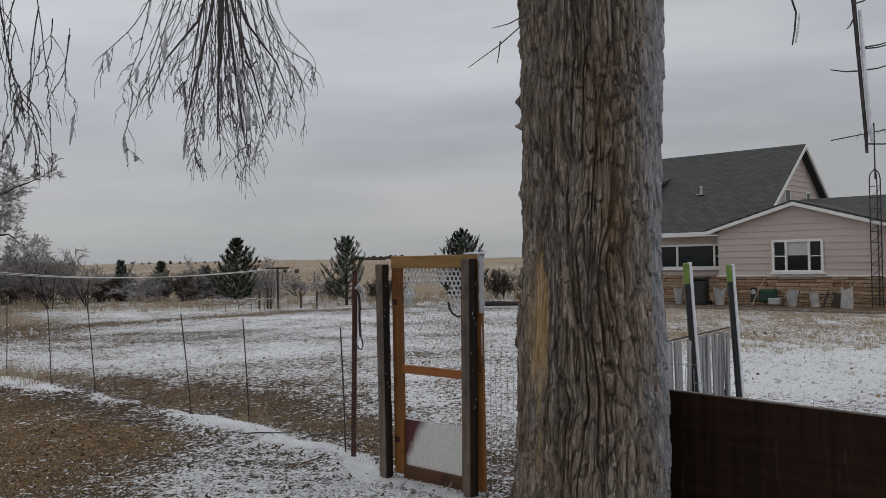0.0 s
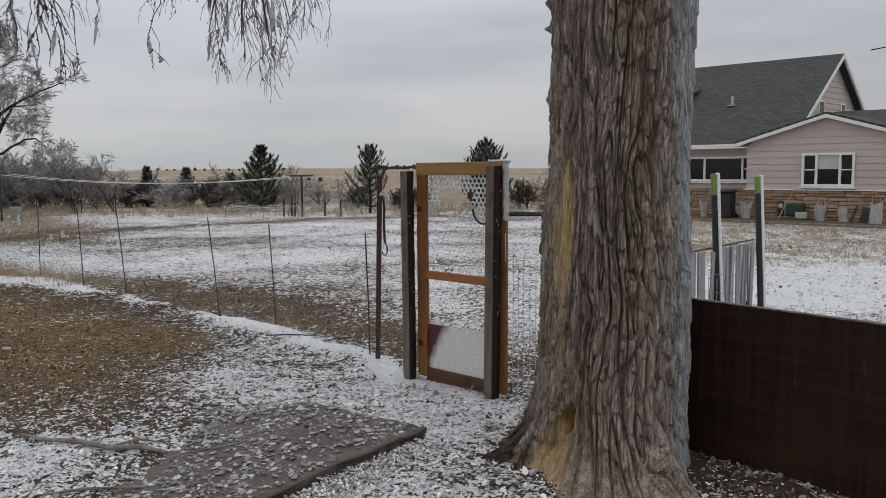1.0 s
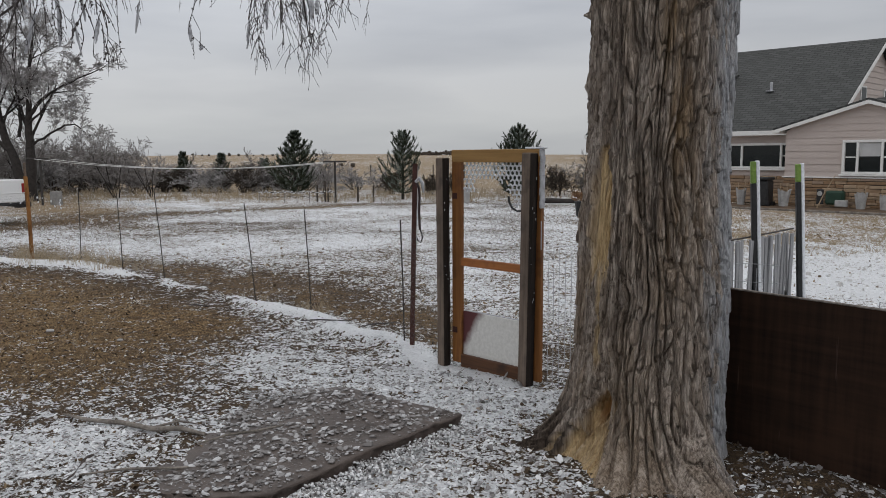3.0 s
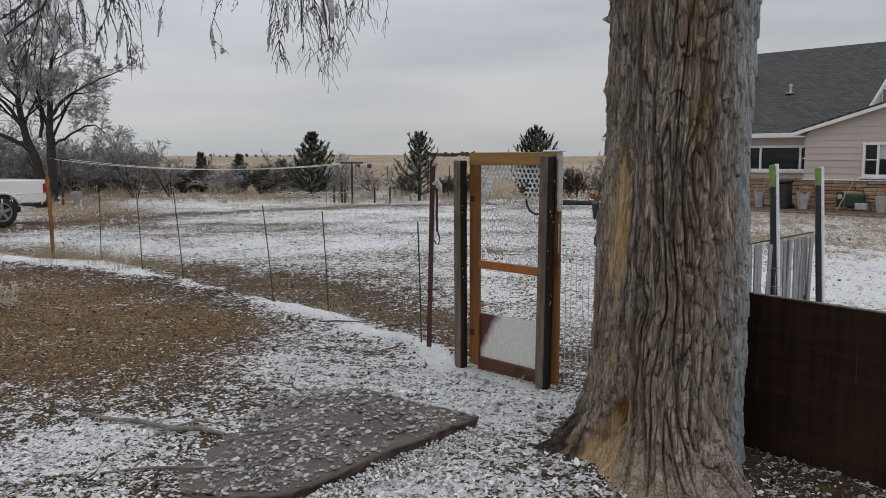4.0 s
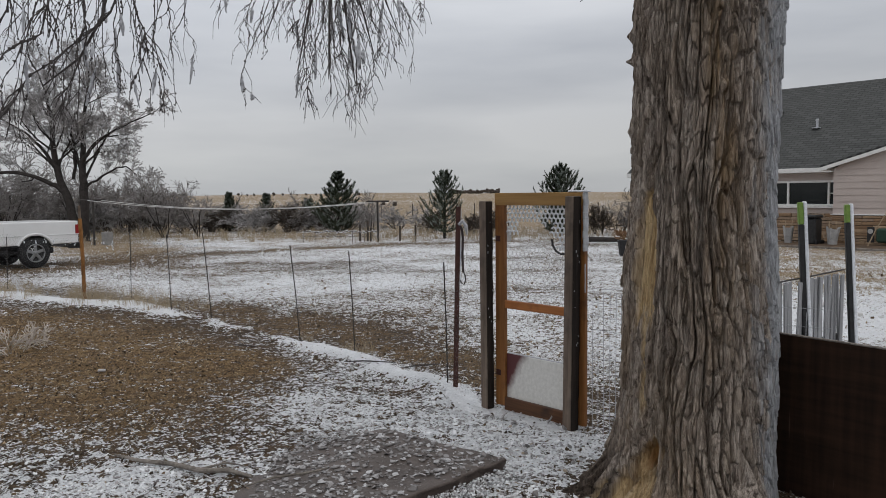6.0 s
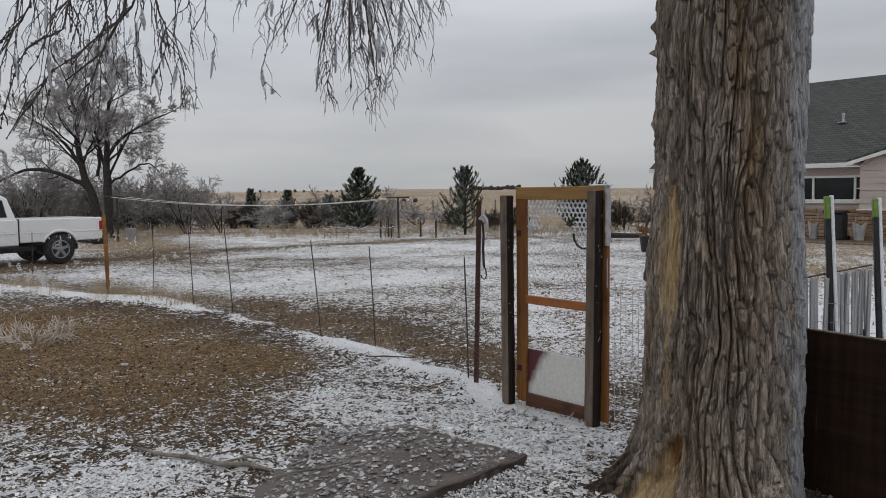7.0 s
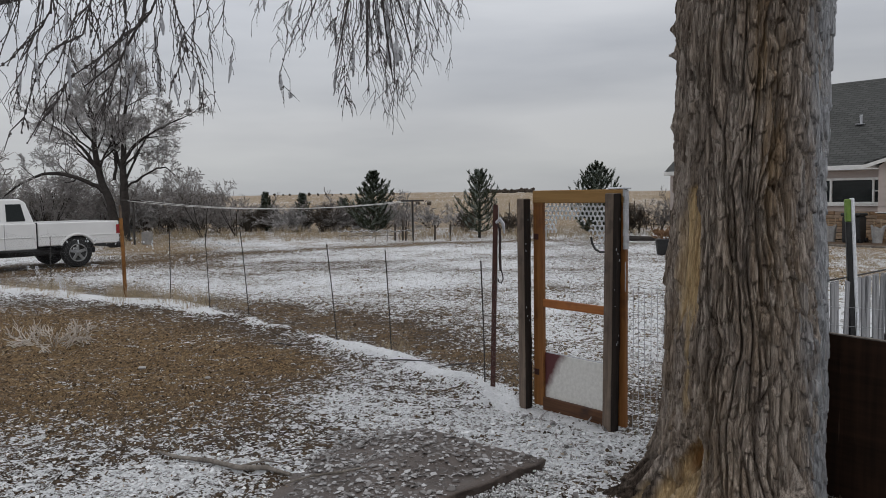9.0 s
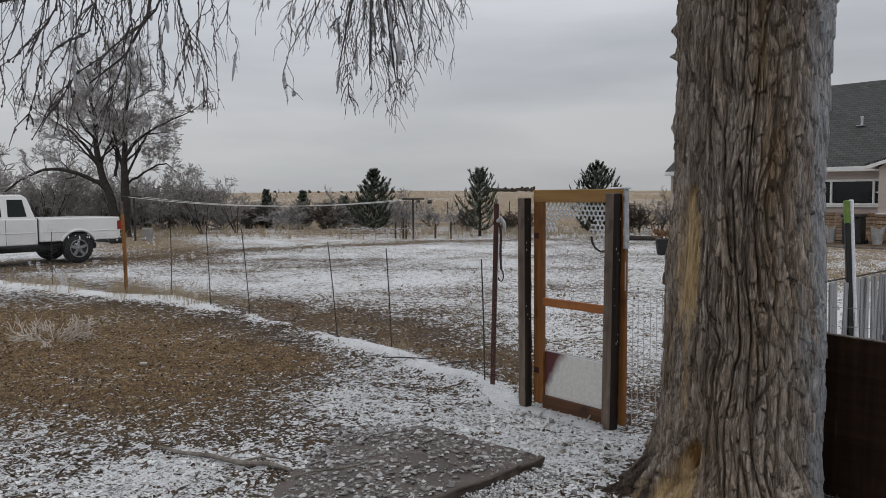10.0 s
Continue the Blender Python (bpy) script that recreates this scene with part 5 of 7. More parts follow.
b = Buf(); b.tube([(0.036, -0.03, -0.36), (0.052, -0.03, -0.40), (0.056, -0.03, -0.44), (0.04, -0.03, -0.475), (0.018, -0.03, -0.46), (0.014, -0.03, -0.435)], 0.006, 6); put("hook", b, M_BLACKIRON, lead)
b = Buf(); b.tube([(0.0, -0.025, 0.03), (0.035, -0.03, 0.06), (0.06, -0.03, 0.02), (0.07, -0.03, -0.06)], [0.012, 0.02, 0.016, 0.006], 6); put("frosted_loop", b, M_GREYICE, lead, "loop crusted with ice")

RODS = [((-0.72, 6.48), (-0.75, 6.51), 1.10), ((-1.85, 7.83), (-1.90, 7.83), 1.10), ((-2.64, 8.50), (-2.73, 8.46), 1.13), ((-4.33, 10.01), (-4.41, 9.97), 1.20),
        ((-5.24, 10.72), (-5.30, 10.76), 1.14), ((-6.23, 11.42), (-6.20, 11.40), 1.15), ((-9.14, 12.61), (-9.20, 12.74), 1.02)]
for (x, y), (tx, ty), h in RODS:
    rod = thing("fence_rod", pose(x, y, 0), "thin rusty steel rod holding up the netting", "rod", "fence rods")
    b = Buf(); b.tube([(0, 0, -0.05), ((tx - x) * 0.5 + 0.004, (ty - y) * 0.5, h / 2), (tx - x, ty - y, h)], 0.0065, 6); put("shaft", b, M_BLACKIRON, rod)
    b = Buf(); b.cbox((0.0, 0.0, 0.015), (0.07, 0.05, 0.035), 0.01); put("footing", b, M_BLACKIRON, rod)
yp = thing("rusty_pipe_post", pose(-7.14, 11.66, 0), "orange rusted steel pipe corner post", "post")
b = Buf(); b.tube([(0, 0, -0.1), (-0.01, 0, 0.8), (-0.03, 0.0, 1.36)], 0.030, 12); put("pipe", b, M_YRUST, yp)
b = Buf(); b.tube([(-0.03, 0, 1.36), (-0.035, 0, 1.57)], 0.020, 10); put("top_pipe", b, M_POST, yp, "grey upper stub")


def fence_net(r, cell, keep, seed, name):
    """Netting hung along the fence line, in one sheet that follows the rods."""
    b, acc = Buf(), 0.0
    for (ax, ay), (bx, by) in zip(FENCE, FENCE[1:]):
        L = math.hypot(bx - ax, by - ay)
        ux, uy = (bx - ax) / L, (by - ay) / L
        h = hexes(0.0, L, 0.04, 1.06, cell, lambda x, z: keep(acc + x, z), r, 3, 0.0, seed, cell * 0.12)
        h.v = [(ax + ux * p[0] - uy * p[1] * 1.0, ay + uy * p[0] + ux * p[1], p[2] - 0.05 * math.sin(math.pi * p[0] / L) * (p[2] / 1.06)) for p in h.v]
        b.add(h.v, h.f)
        acc += L
    return b


def iced(s, z):
    n1 = noise.noise((s * 0.9, z * 2.2, 5.0)) + 0.5 * noise.noise((s * 4.0, z * 5.0, 2.0))
    if s > 9.3:
        return n1 > (0.40 if z < 0.6 else 0.66)
    return n1 > 0.46 and s > 7.2


net = thing("chicken_wire_fence", pose(0, 0, 0), "thin chicken-wire netting with patches of white ice", "fence")
put("netting", fence_net(0.0006, 0.056, lambda s, z: not iced(s, z), 3, "netting"), M_WIRE, net)
tagged(put("iced_netting", fence_net(0.006, 0.052, iced, 4, "iced_netting"), M_ICEWIRE, net, "netting thick with white ice"), kind="stuff")

rng = random.Random(55)
beads = Buf()
for k, (ax, ay, bx, by, n) in enumerate(((-4.45, 10.1, -5.1, 10.62, 16), (-5.3, 10.8, -5.75, 11.1, 14), (-6.5, 11.5, -7.0, 11.64, 16), (-7.2, 11.7, -8.6, 12.3, 20))):
    for q in range(n):
        f = rng.random()
        z = 1.06 - 0.05 * math.sin(math.pi * f) - (abs(rng.gauss(0, 0.10)) if k > 1 else abs(rng.gauss(0, 0.018)))
        beads.cbox((ax + (bx - ax) * f, ay + (by - ay) * f, z), (rng.uniform(0.012, 0.045), 0.012, rng.uniform(0.008, 0.03)), 0.004, pose(0, 0, 0, 0, rng.gauss(0, 25), -38).to_3x3())
tagged(put("top_ice", beads, M_ICE, net, "lumps of white ice along the top wire"), kind="stuff")

weld = thing("welded_wire_fence", turned((0.33, 5.36, 0), -42), "grey welded-wire mesh fence beside the gate", "fence")
for k in range(34):
    b = Buf(); b.tube([(0.05 + k * 0.05, 0.05, 0.0), (0.05 + k * 0.05, 0.05 + 0.006 * math.sin(k * 1.7), 1.0)], 0.0022, 4, False); put("upright_wire", b, M_GREYICE, weld)
for k in range(11):
    b = Buf(); b.tube([(0.03 + i * 0.09, 0.05, 0.02 + k * 0.1 + 0.006 * math.sin(i * 0.9 + k)) for i in range(20)], 0.0020, 4, False); put("line_wire", b, M_GREYICE, weld)
weld2 = thing("welded_wire_fence", turned((1.96, 3.74, 0), -48.5), "grey welded-wire mesh fence behind the dark board", "fence")
for k in range(24):
    b = Buf(); b.tube([(k * 0.10, 0.02, 0.0), (k * 0.10, 0.02, 0.91)], 0.0022, 4, False); put("upright_wire", b, M_GREYICE, weld2)
for k in range(8):
    b = Buf(); b.tube([(0, 0.02, 0.02 + k * 0.127), (2.3, 0.02, 0.02 + k * 0.127)], 0.0020, 4, False); put("line_wire", b, M_GREYICE, weld2)

# ---- slatted fence with two green-tipped posts ----
slats = thing("slat_fence", turned((2.115, 6.66, 0), 48.5), "short fence of grey iced vertical slats", "fence")
rng = random.Random(31)
x = -0.55
while x < 1.20:
    w_ = rng.choice((0.03, 0.04, 0.055, 0.075))
    b = Buf(); b.cbox((0, 0, 0.45), (w_, 0.016, 0.90 + rng.uniform(-0.02, 0.015)), 0.004)
    put("slat", b, M_SLAT, slats, "", pose(x + w_ / 2, rng.uniform(-0.02, 0.02), 0, rng.gauss(0, 1.0), rng.gauss(0, 1.0), rng.gauss(0, 7)))
    x += w_ - rng.uniform(0.006, 0.016)
b = Buf(); b.tube([(-0.6, 0.0, 0.915), (0.5, 0.0, 0.925), (1.25, 0, 0.935)], 0.008, 6); put("top_wire", b, M_BLACKIRON, slats, "black top rail")
b = Buf(); b.cbox((0.35, 0.03, 0.3), (1.8, 0.03, 0.06), 0.004); put("lower_rail", b, M_BLACKIRON, slats)


def green_post(x, y, tx, ty, h, tip):
    t = thing("green_tipped_post", pose(x, y, 0), "dark steel post with lime tip and a white ice edge", "post", "green-tipped posts")
    d = Vector((tx - x, ty - y, h))
    q = pose(0, 0, 0, 0, math.degrees(math.atan2(d.x, h)), 0).to_3x3()
    L = d.length
    for nm, a, c, mat, lab, off, sz in (("shaft", -0.1, L - tip, M_DARK, "black lower shaft", -0.016, (0.044, 0.044)), ("tip", L - tip, L, M_GREEN, "lime green painted tip", -0.016, (0.044, 0.044)), ("ice_edge", 0.05, L + 0.006, M_ICE, "white crust of ice down one edge", 0.020, (0.028, 0.054))):
        b = Buf(); b.cbox(q @ Vector((off, 0.0, (a + c) / 2)), (sz[0], sz[1], c - a), 0.006, q); put(nm, b, mat, t, lab)
    return t


green_post(2.405, 6.86, 2.318, 6.88, 1.585, 0.19)
green_post(2.967, 7.35, 2.88, 7.38, 1.555, 0.165)

# ---- pickup ----
truck = thing("pickup_truck", pose(-12.17, 19.16, 0, 0, 0, -121.4), "white extended-cab pickup truck parked on the drive", "truck")


def shell(name, poly, y0, y1, mat, parent, bevel=0.03, seg=3, label="", taper=None):
    """A side outline drawn across the vehicle, with rounded edges."""
    bm = bmesh.new()
    a = [bm.verts.new((x, y0, z)) for x, z in poly]
    c = [bm.verts.new((x, y1, z)) for x, z in poly]
    n = len(poly)
    bm.faces.new(a)
    bm.faces.new(c)
    for i in range(n):
        bm.faces.new((a[i], a[(i + 1) % n], c[(i + 1) % n], c[i]))
    if taper:
        z0, z1, k = taper
        for v in bm.verts:
            if v.co.z > z0:
                v.co.y *= 1 - k * (v.co.z - z0) / (z1 - z0)
    bmesh.ops.recalc_face_normals(bm, faces=bm.faces)
    if bevel:
        bmesh.ops.bevel(bm, geom=[e for e in bm.edges if e.calc_face_angle(0) > 0.35], offset=bevel, segments=seg, profile=0.5, affect="EDGES", clamp_overlap=True)
    me = bpy.data.meshes.new(name)
    bm.to_mesh(me)
    bm.free()
    return put(name, me, mat, parent, label)


def arch(cx, cz, r, z, n=14):
    a0 = math.asin((z - cz) / r)
    return [(cx + r * math.cos(math.pi - a0 - (math.pi - 2 * a0) * i / n), cz + r * math.sin(math.pi - a0 - (math.pi - 2 * a0) * i / n)) for i in range(n + 1)]


RWX, FWX, WR_ = 1.10, 4.28, 0.365
bed = shell("bed", [(0.02, 1.12), (0.02, 0.60), (0.10, 0.56)] + [(x, z) for x, z in arch(RWX, WR_, 0.44, 0.56)] + [(2.04, 0.56), (2.04, 1.12)], -0.86, 0.86, M_TRUCK, truck, 0.03)
cab = shell("cab", [(2.07, 1.12), (2.07, 0.50), (3.75, 0.50), (3.75, 1.10), (3.3, 1.14)], -0.86, 0.86, M_TRUCK, truck, 0.03)
shell("hood", [(3.77, 1.08), (3.77, 0.50), (3.84, 0.50)] + arch(FWX, WR_, 0.43, 0.50) + [(4.95, 0.50), (5.02, 0.80), (4.9, 0.98)], -0.86, 0.86, M_TRUCK, truck, 0.03)
green = shell("greenhouse", [(2.09, 1.10), (2.24, 1.62), (2.36, 1.70), (3.15, 1.70), (3.30, 1.64), (3.78, 1.10)], -0.84, 0.84, M_TRUCK, truck, 0.035, 3, "", (1.1, 1.7, 0.16))


def side_pane(poly, name, parent):
    b = Buf()
    ys = [0.845 * (1 - 0.16 * (z - 1.1) / 0.6) for x, z in poly]
    n = len(poly)
    b.add([(x, y - 0.02, z) for (x, z), y in zip(poly, ys)] + [(x, y + 0.004, z) for (x, z), y in zip(poly, ys)], [tuple(range(n))[::-1], tuple(range(n, 2 * n))] + [(i, (i + 1) % n, n + (i + 1) % n, n + i) for i in range(n)])
    return put(name, fixed(b.mesh(name)), M_GLASSY, parent, "dark tinted side glass")


side_pane([(2.30, 1.18), (2.36, 1.58), (2.70, 1.58), (2.72, 1.18)], "rear_side_window", green)
side_pane([(2.86, 1.18), (2.86, 1.58), (3.18, 1.58), (3.56, 1.18)], "door_window", green)
for sx in (2.79, 2.80 + 0.85):
    b = Buf(); b.cbox((sx, 0.862, 0.82), (0.008, 0.006, 0.60), 0.001); put("door_gap", b, M_DARK, truck)
b = Buf(); b.cbox((2.055, 0.80, 0.84), (0.014, 0.10, 0.58), 0.002); put("bed_gap", b, M_DARK, truck)
b = Buf(); b.cbox((2.98, 0.872, 1.02), (0.14, 0.02, 0.045), 0.008); put("door_handle", b, M_DARK, truck, "black door handle")
b = Buf(); b.cbox((1.75, 0.862, 0.93), (0.15, 0.006, 0.15), 0.003); put("fuel_flap", b, M_TRUCK, truck)
b = Buf(); b.cbox((1.0, 0.866, 0.79), (2.0, 0.012, 0.018), 0.004); put("side_crease", b, M_TRUCK, bed)
b = Buf(); b.cbox((3.0, 0.866, 0.79), (1.7, 0.012, 0.018), 0.004); put("side_crease", b, M_TRUCK, cab)
b = Buf(); b.tube([(x, 0.865, z) for x, z in arch(RWX, WR_, 0.46, 0.56)], 0.032, 8); put("wheel_flare", b, M_TRUCK, bed)
b = Buf(); b.cbox((0.05, 0.79, 0.90), (0.12, 0.16, 0.27), 0.02); put("tail_light", b, M_RED, truck, "red tail light")
b = Buf(); b.cbox((0.05, -0.79, 0.90), (0.12, 0.16, 0.27), 0.02); put("tail_light", b, M_RED, truck, "red tail light")
b = Buf(); b.cbox((-0.06, 0, 0.50), (0.16, 1.70, 0.15), 0.03); put("bumper", b, M_DARK, truck, "dark rear bumper")
b = Buf(); b.cbox((-0.20, 0.1, 0.42), (0.22, 0.07, 0.07), 0.01); b.tube([(-0.28, 0.1, 0.44), (-0.28, 0.1, 0.56)], [0.02, 0.03], 8); put("tow_hitch", b, M_BLACKIRON, truck, "black tow hitch")
b = Buf(); b.cbox((2.3, 0, 0.40), (3.6, 1.1, 0.16), 0.03); put("chassis", b, M_DARK, truck)
b = Buf(); b.cbox((3.0, 0.84, 0.47), (1.9, 0.10, 0.05), 0.01); put("running_board", b, M_DARK, truck)
b = Buf(); b.cbox((RWX, 0, 0.62), (0.9, 1.6, 0.30), 0.05); put("wheel_well", b, M_DARK, truck)


def wheel(parent, x, y, side):
    w = put("wheel", Buf_lathe([(0.20, -0.11), (0.33, -0.115), (0.358, -0.08), (0.365, 0.0), (0.358, 0.08), (0.33, 0.115), (0.20, 0.11)], 40), M_RUBBER, parent, "black tyre", pose(x, y, WR_, 90 if side > 0 else -90, 0, 0))
    put("rim", Buf_lathe([(0.02, -0.02), (0.03, -0.075), (0.06, -0.08), (0.075, -0.05), (0.19, -0.04), (0.212, -0.10), (0.222, -0.10), (0.222, 0.0)], 40), M_DARK, w)
    for k in range(5):
        a = 2 * math.pi * k / 5 + 0.3
        b = Buf(); m = pose(0, 0, 0, 0, 0, math.degrees(a)).to_3x3()
        b.cbox(m @ Vector((0.125, 0, -0.082)), (0.17, 0.075, 0.03), 0.01, m); put("spoke", b, M_CHROME, w, "silver alloy spoke")
    put("rim_lip", Buf_lathe([(0.195, -0.10), (0.205, -0.112), (0.225, -0.112), (0.228, -0.09)], 40), M_CHROME, w)
    put("hub_cap", Buf_lathe([(0.0, -0.10), (0.04, -0.10), (0.055, -0.085), (0.055, -0.05)], 20), M_CHROME, w)
    return w


def Buf_lathe(prof, n):
    b = Buf()
    for r, z in prof:
        for j in range(n):
            a = 2 * math.pi * j / n
            b.v.append((r * math.cos(a), r * math.sin(a), z))
    for i in range(len(prof) - 1):
        for j in range(n):
            b.f.append((i * n + j, i * n + (j + 1) % n, (i + 1) * n + (j + 1) % n, (i + 1) * n + j))
    me = b.mesh("lathe", True)
    return fixed(me)


for x, y in ((RWX, 0.76), (FWX, 0.76)):
    wheel(truck, x, y, 1)
for x, y in ((RWX, -0.76), (FWX, -0.76)):
    wheel(truck, x, y, -1)

# ---- trees, bare and iced ----


def grow(b, p, d, L, r, depth, rng, cfg, out):
    """A branch of a few bent pieces, then its children; thin ones go to out."""
    n = 5 if depth > 2 else (3 if depth > 0 else 2)
    pts, rad = [p.copy()], [r]
    q, dd = p.copy(), d.copy()
    for i in range(n):
        dd = (dd + Vector((rng.gauss(0, 1), rng.gauss(0, 1), rng.gauss(0, 1))) * cfg["bend"] + Vector((0, 0, cfg["lift"] if depth > 1 else cfg["droop"]))).normalized()
        q = q + dd * (L / n)
        pts.append(q.copy())
        rad.append(max(r * (1 - 0.62 * (i + 1) / n), cfg["thin"]))
    (b if r > cfg["split"] else out).tube(pts, rad, 7 if r > 0.05 else (4 if r > 0.012 else 3), False)
    if depth == 0:
        return
    kids = cfg["kids"][min(depth, len(cfg["kids"]) - 1)]
    for k in range(kids):
        t = cfg["from"] + (1 - cfg["from"]) * (k + rng.random() * 0.8) / kids
        i = min(int(t * n), n - 1)
        base = pts[i].lerp(pts[i + 1], t * n - i)
        along = (pts[i + 1] - pts[i]).normalized()
        side = Vector((rng.gauss(0, 1), rng.gauss(0, 1), rng.gauss(0, 0.6)))
        side = (side - along * side.dot(along)).normalized()
        ang = radians(rng.uniform(*cfg["angle"]))
        nd = (along * math.cos(ang) + side * math.sin(ang)).normalized()
        grow(b, base, nd, L * rng.uniform(*cfg["short"]), max(rad[i] * 0.58, cfg["thin"]), depth - 1, rng, cfg, out)


ELM = {"bend": 0.12, "lift": 0.06, "droop": -0.03, "thin": 0.0095, "split": 0.020, "kids": (0, 5, 6, 5, 5, 5), "from": 0.36, "angle": (22, 50), "short": (0.40, 0.60)}
t = thing("bare_tree", pose(-17.75, 29.2, 0), "bare spreading tree with frosted twigs", "tree")
rng = random.Random(8)
wood, twigs = Buf(), Buf()


def limb_tree(knots, r0, r1, first, kids, reach):
    """A limb along its knots that throws side branches from the share `first` on."""
    P, pts = [Vector(k) for k in knots], []
    n = 4 * (len(P) - 1)
    for i in range(n + 1):
        t_ = i / n * (len(P) - 1)
        k = min(int(t_), len(P) - 2)
        p0, p1, p2, p3 = P[max(k - 1, 0)], P[k], P[k + 1], P[min(k + 2, len(P) - 1)]
        u = t_ - k
        pts.append(0.5 * ((2 * p1) + (p2 - p0) * u + (2 * p0 - 5 * p1 + 4 * p2 - p3) * u * u + (3 * p1 - p0 - 3 * p2 + p3) * u ** 3) + Vector((rng.gauss(0, 0.02), rng.gauss(0, 0.02), rng.gauss(0, 0.02))))
    wood.tube(pts, [r0 + (r1 - r0) * i / n for i in range(n + 1)], 9, False)
    for k in range(kids):
        f = first + (1 - first) * (k + rng.random()) / kids
        i = min(int(f * n), n - 1)
        along = (pts[i + 1] - pts[i]).normalized()
        side = Vector((rng.gauss(0, 1), rng.gauss(0, 1), rng.gauss(0.35, 0.5)))
        side = (side - along * side.dot(along)).normalized()
        ang = radians(rng.uniform(25, 65))
        grow(wood, pts[i], (along * math.cos(ang) + side * math.sin(ang)).normalized(), reach * rng.uniform(0.6, 1.15) * (1.15 - 0.45 * f), max(0.016, (r0 + (r1 - r0) * f) * 0.42), 3, rng, ELM, twigs)
    grow(wood, pts[-1], (pts[-1] - pts[-2]).normalized(), reach * 0.8, r1, 3, rng, ELM, twigs)


for knots, r0, r1, first, kids, reach in (
        (((0.05, 0, -0.1), (-0.38, 0, 1.5), (-0.95, 0.1, 3.1), (-1.0, 0.1, 4.6), (-1.25, 0.0, 6.0)), 0.21, 0.035, 0.42, 15, 1.9),
        (((0.20, 0, -0.1), (0.28, 0.0, 1.6), (0.22, 0.1, 2.9), (0.30, 0.1, 4.4), (0.55, 0.1, 6.0)), 0.22, 0.035, 0.40, 16, 1.9),
        (((-0.55, 0, 1.95), (-1.3, -0.1, 2.4), (-2.8, -0.2, 2.75), (-4.1, -0.2, 2.35), (-5.1, -0.1, 1.7)), 0.10, 0.025, 0.30, 9, 1.3),
        (((-0.9, 0, 2.9), (-1.5, 0.2, 3.6), (-2.3, 0.3, 4.3), (-3.4, 0.3, 4.9)), 0.085, 0.022, 0.25, 8, 1.4),
        (((0.25, 0, 3.1), (0.9, -0.1, 3.8), (1.8, -0.2, 4.3), (2.9, -0.2, 4.75)), 0.085, 0.022, 0.30, 9, 1.3),
        (((0.26, 0, 2.1), (0.9, 0.2, 2.5), (1.7, 0.3, 2.9), (2.3, 0.3, 2.6)), 0.055, 0.016, 0.25, 7, 1.1),
        (((-0.2, 0.1, 2.4), (-0.25, 0.3, 3.6), (-0.4, 0.3, 4.9), (-0.3, 0.3, 6.1)), 0.07, 0.02, 0.25, 13, 1.6)):
    limb_tree(knots, r0, r1, first, kids, reach)
put("trunk", wood.mesh("trunk", True), M_TRUNKFAR, t, "dark forked trunk and limbs")
tagged(put("twig_crown", twigs, M_FROST, t, "fine frosted twigs"), kind="stuff")

SMALL = {"bend": 0.16, "lift": 0.05, "droop": 0.0, "thin": 0.012, "split": 0.020, "kids": (0, 4, 4, 3, 3), "from": 0.12, "angle": (20, 55), "short": (0.5, 0.75)}


def bush(seed, h, stems, depth, mat_in, mat_out, width=0.5):
    rng = random.Random(seed)
    t = thing("shrub", pose(0, 0, -50), "", "shrub", "windbreak shrubs")
    w, tw = Buf(), Buf()
    for k in range(stems):
        a = rng.uniform(0, 6.28)
        d = Vector((math.cos(a) * rng.random() * width, math.sin(a) * rng.random() * width, 1)).normalized()
        grow(w, Vector((math.cos(a) * 0.25, math.sin(a) * 0.25, -0.05)), d, h * rng.uniform(0.55, 0.8), 0.035, depth, rng, SMALL, tw)
    put("stem", w, mat_in, t)
    tagged(put("twig_crown", tw, mat_out, t), kind="stuff")
    return t


protos = [(bush(1, 2.0, 7, 4, M_BRUSH, M_FROSTD), "bare dark shrub with half-frosted twigs in the windbreak"),
          (bush(2, 1.6, 10, 4, M_BRUSH, M_FROST, 1.1), "low spreading shrub white with frost in the windbreak"),
          (bush(3, 1.7, 10, 4, M_BRUSH, M_BRUSH, 0.8), "dense brown leafless shrub in the windbreak"),
          (bush(4, 3.2, 4, 4, M_TRUNKFAR, M_FROSTD, 0.5), "small bare tree with frosted twigs in the windbreak")]
rng = random.Random(77)
for k in range(66):
    f = k / 65
    x = -34 + 27.0 * f + rng.gauss(0, 0.4)
    y = 35.2 + 2.4 * f + rng.gauss(0, 0.9) + (1.6 if k % 3 == 0 else 0)
    if abs(x + 8.1) < 1.0:
        continue
    i = rng.choice((0, 1, 1, 1, 2, 2)) if x > -18 else rng.choice((0, 0, 3, 2, 1))
    s = rng.uniform(0.52, 0.74) if x > -18 else rng.uniform(0.75, 1.1)
    c = copy_thing(protos[i][0], pose(x, y, 0, 0, 0, rng.uniform(0, 360)) @ Matrix.Scale(s, 4))
    wide = 1.35 if x > -18 else 1.1
    c.matrix_basis = pose(x, y, 0, 0, 0, rng.uniform(0, 360)) @ Matrix.Diagonal((s * wide, s * wide, s, 1))
    tagged(c, protos[i][1])
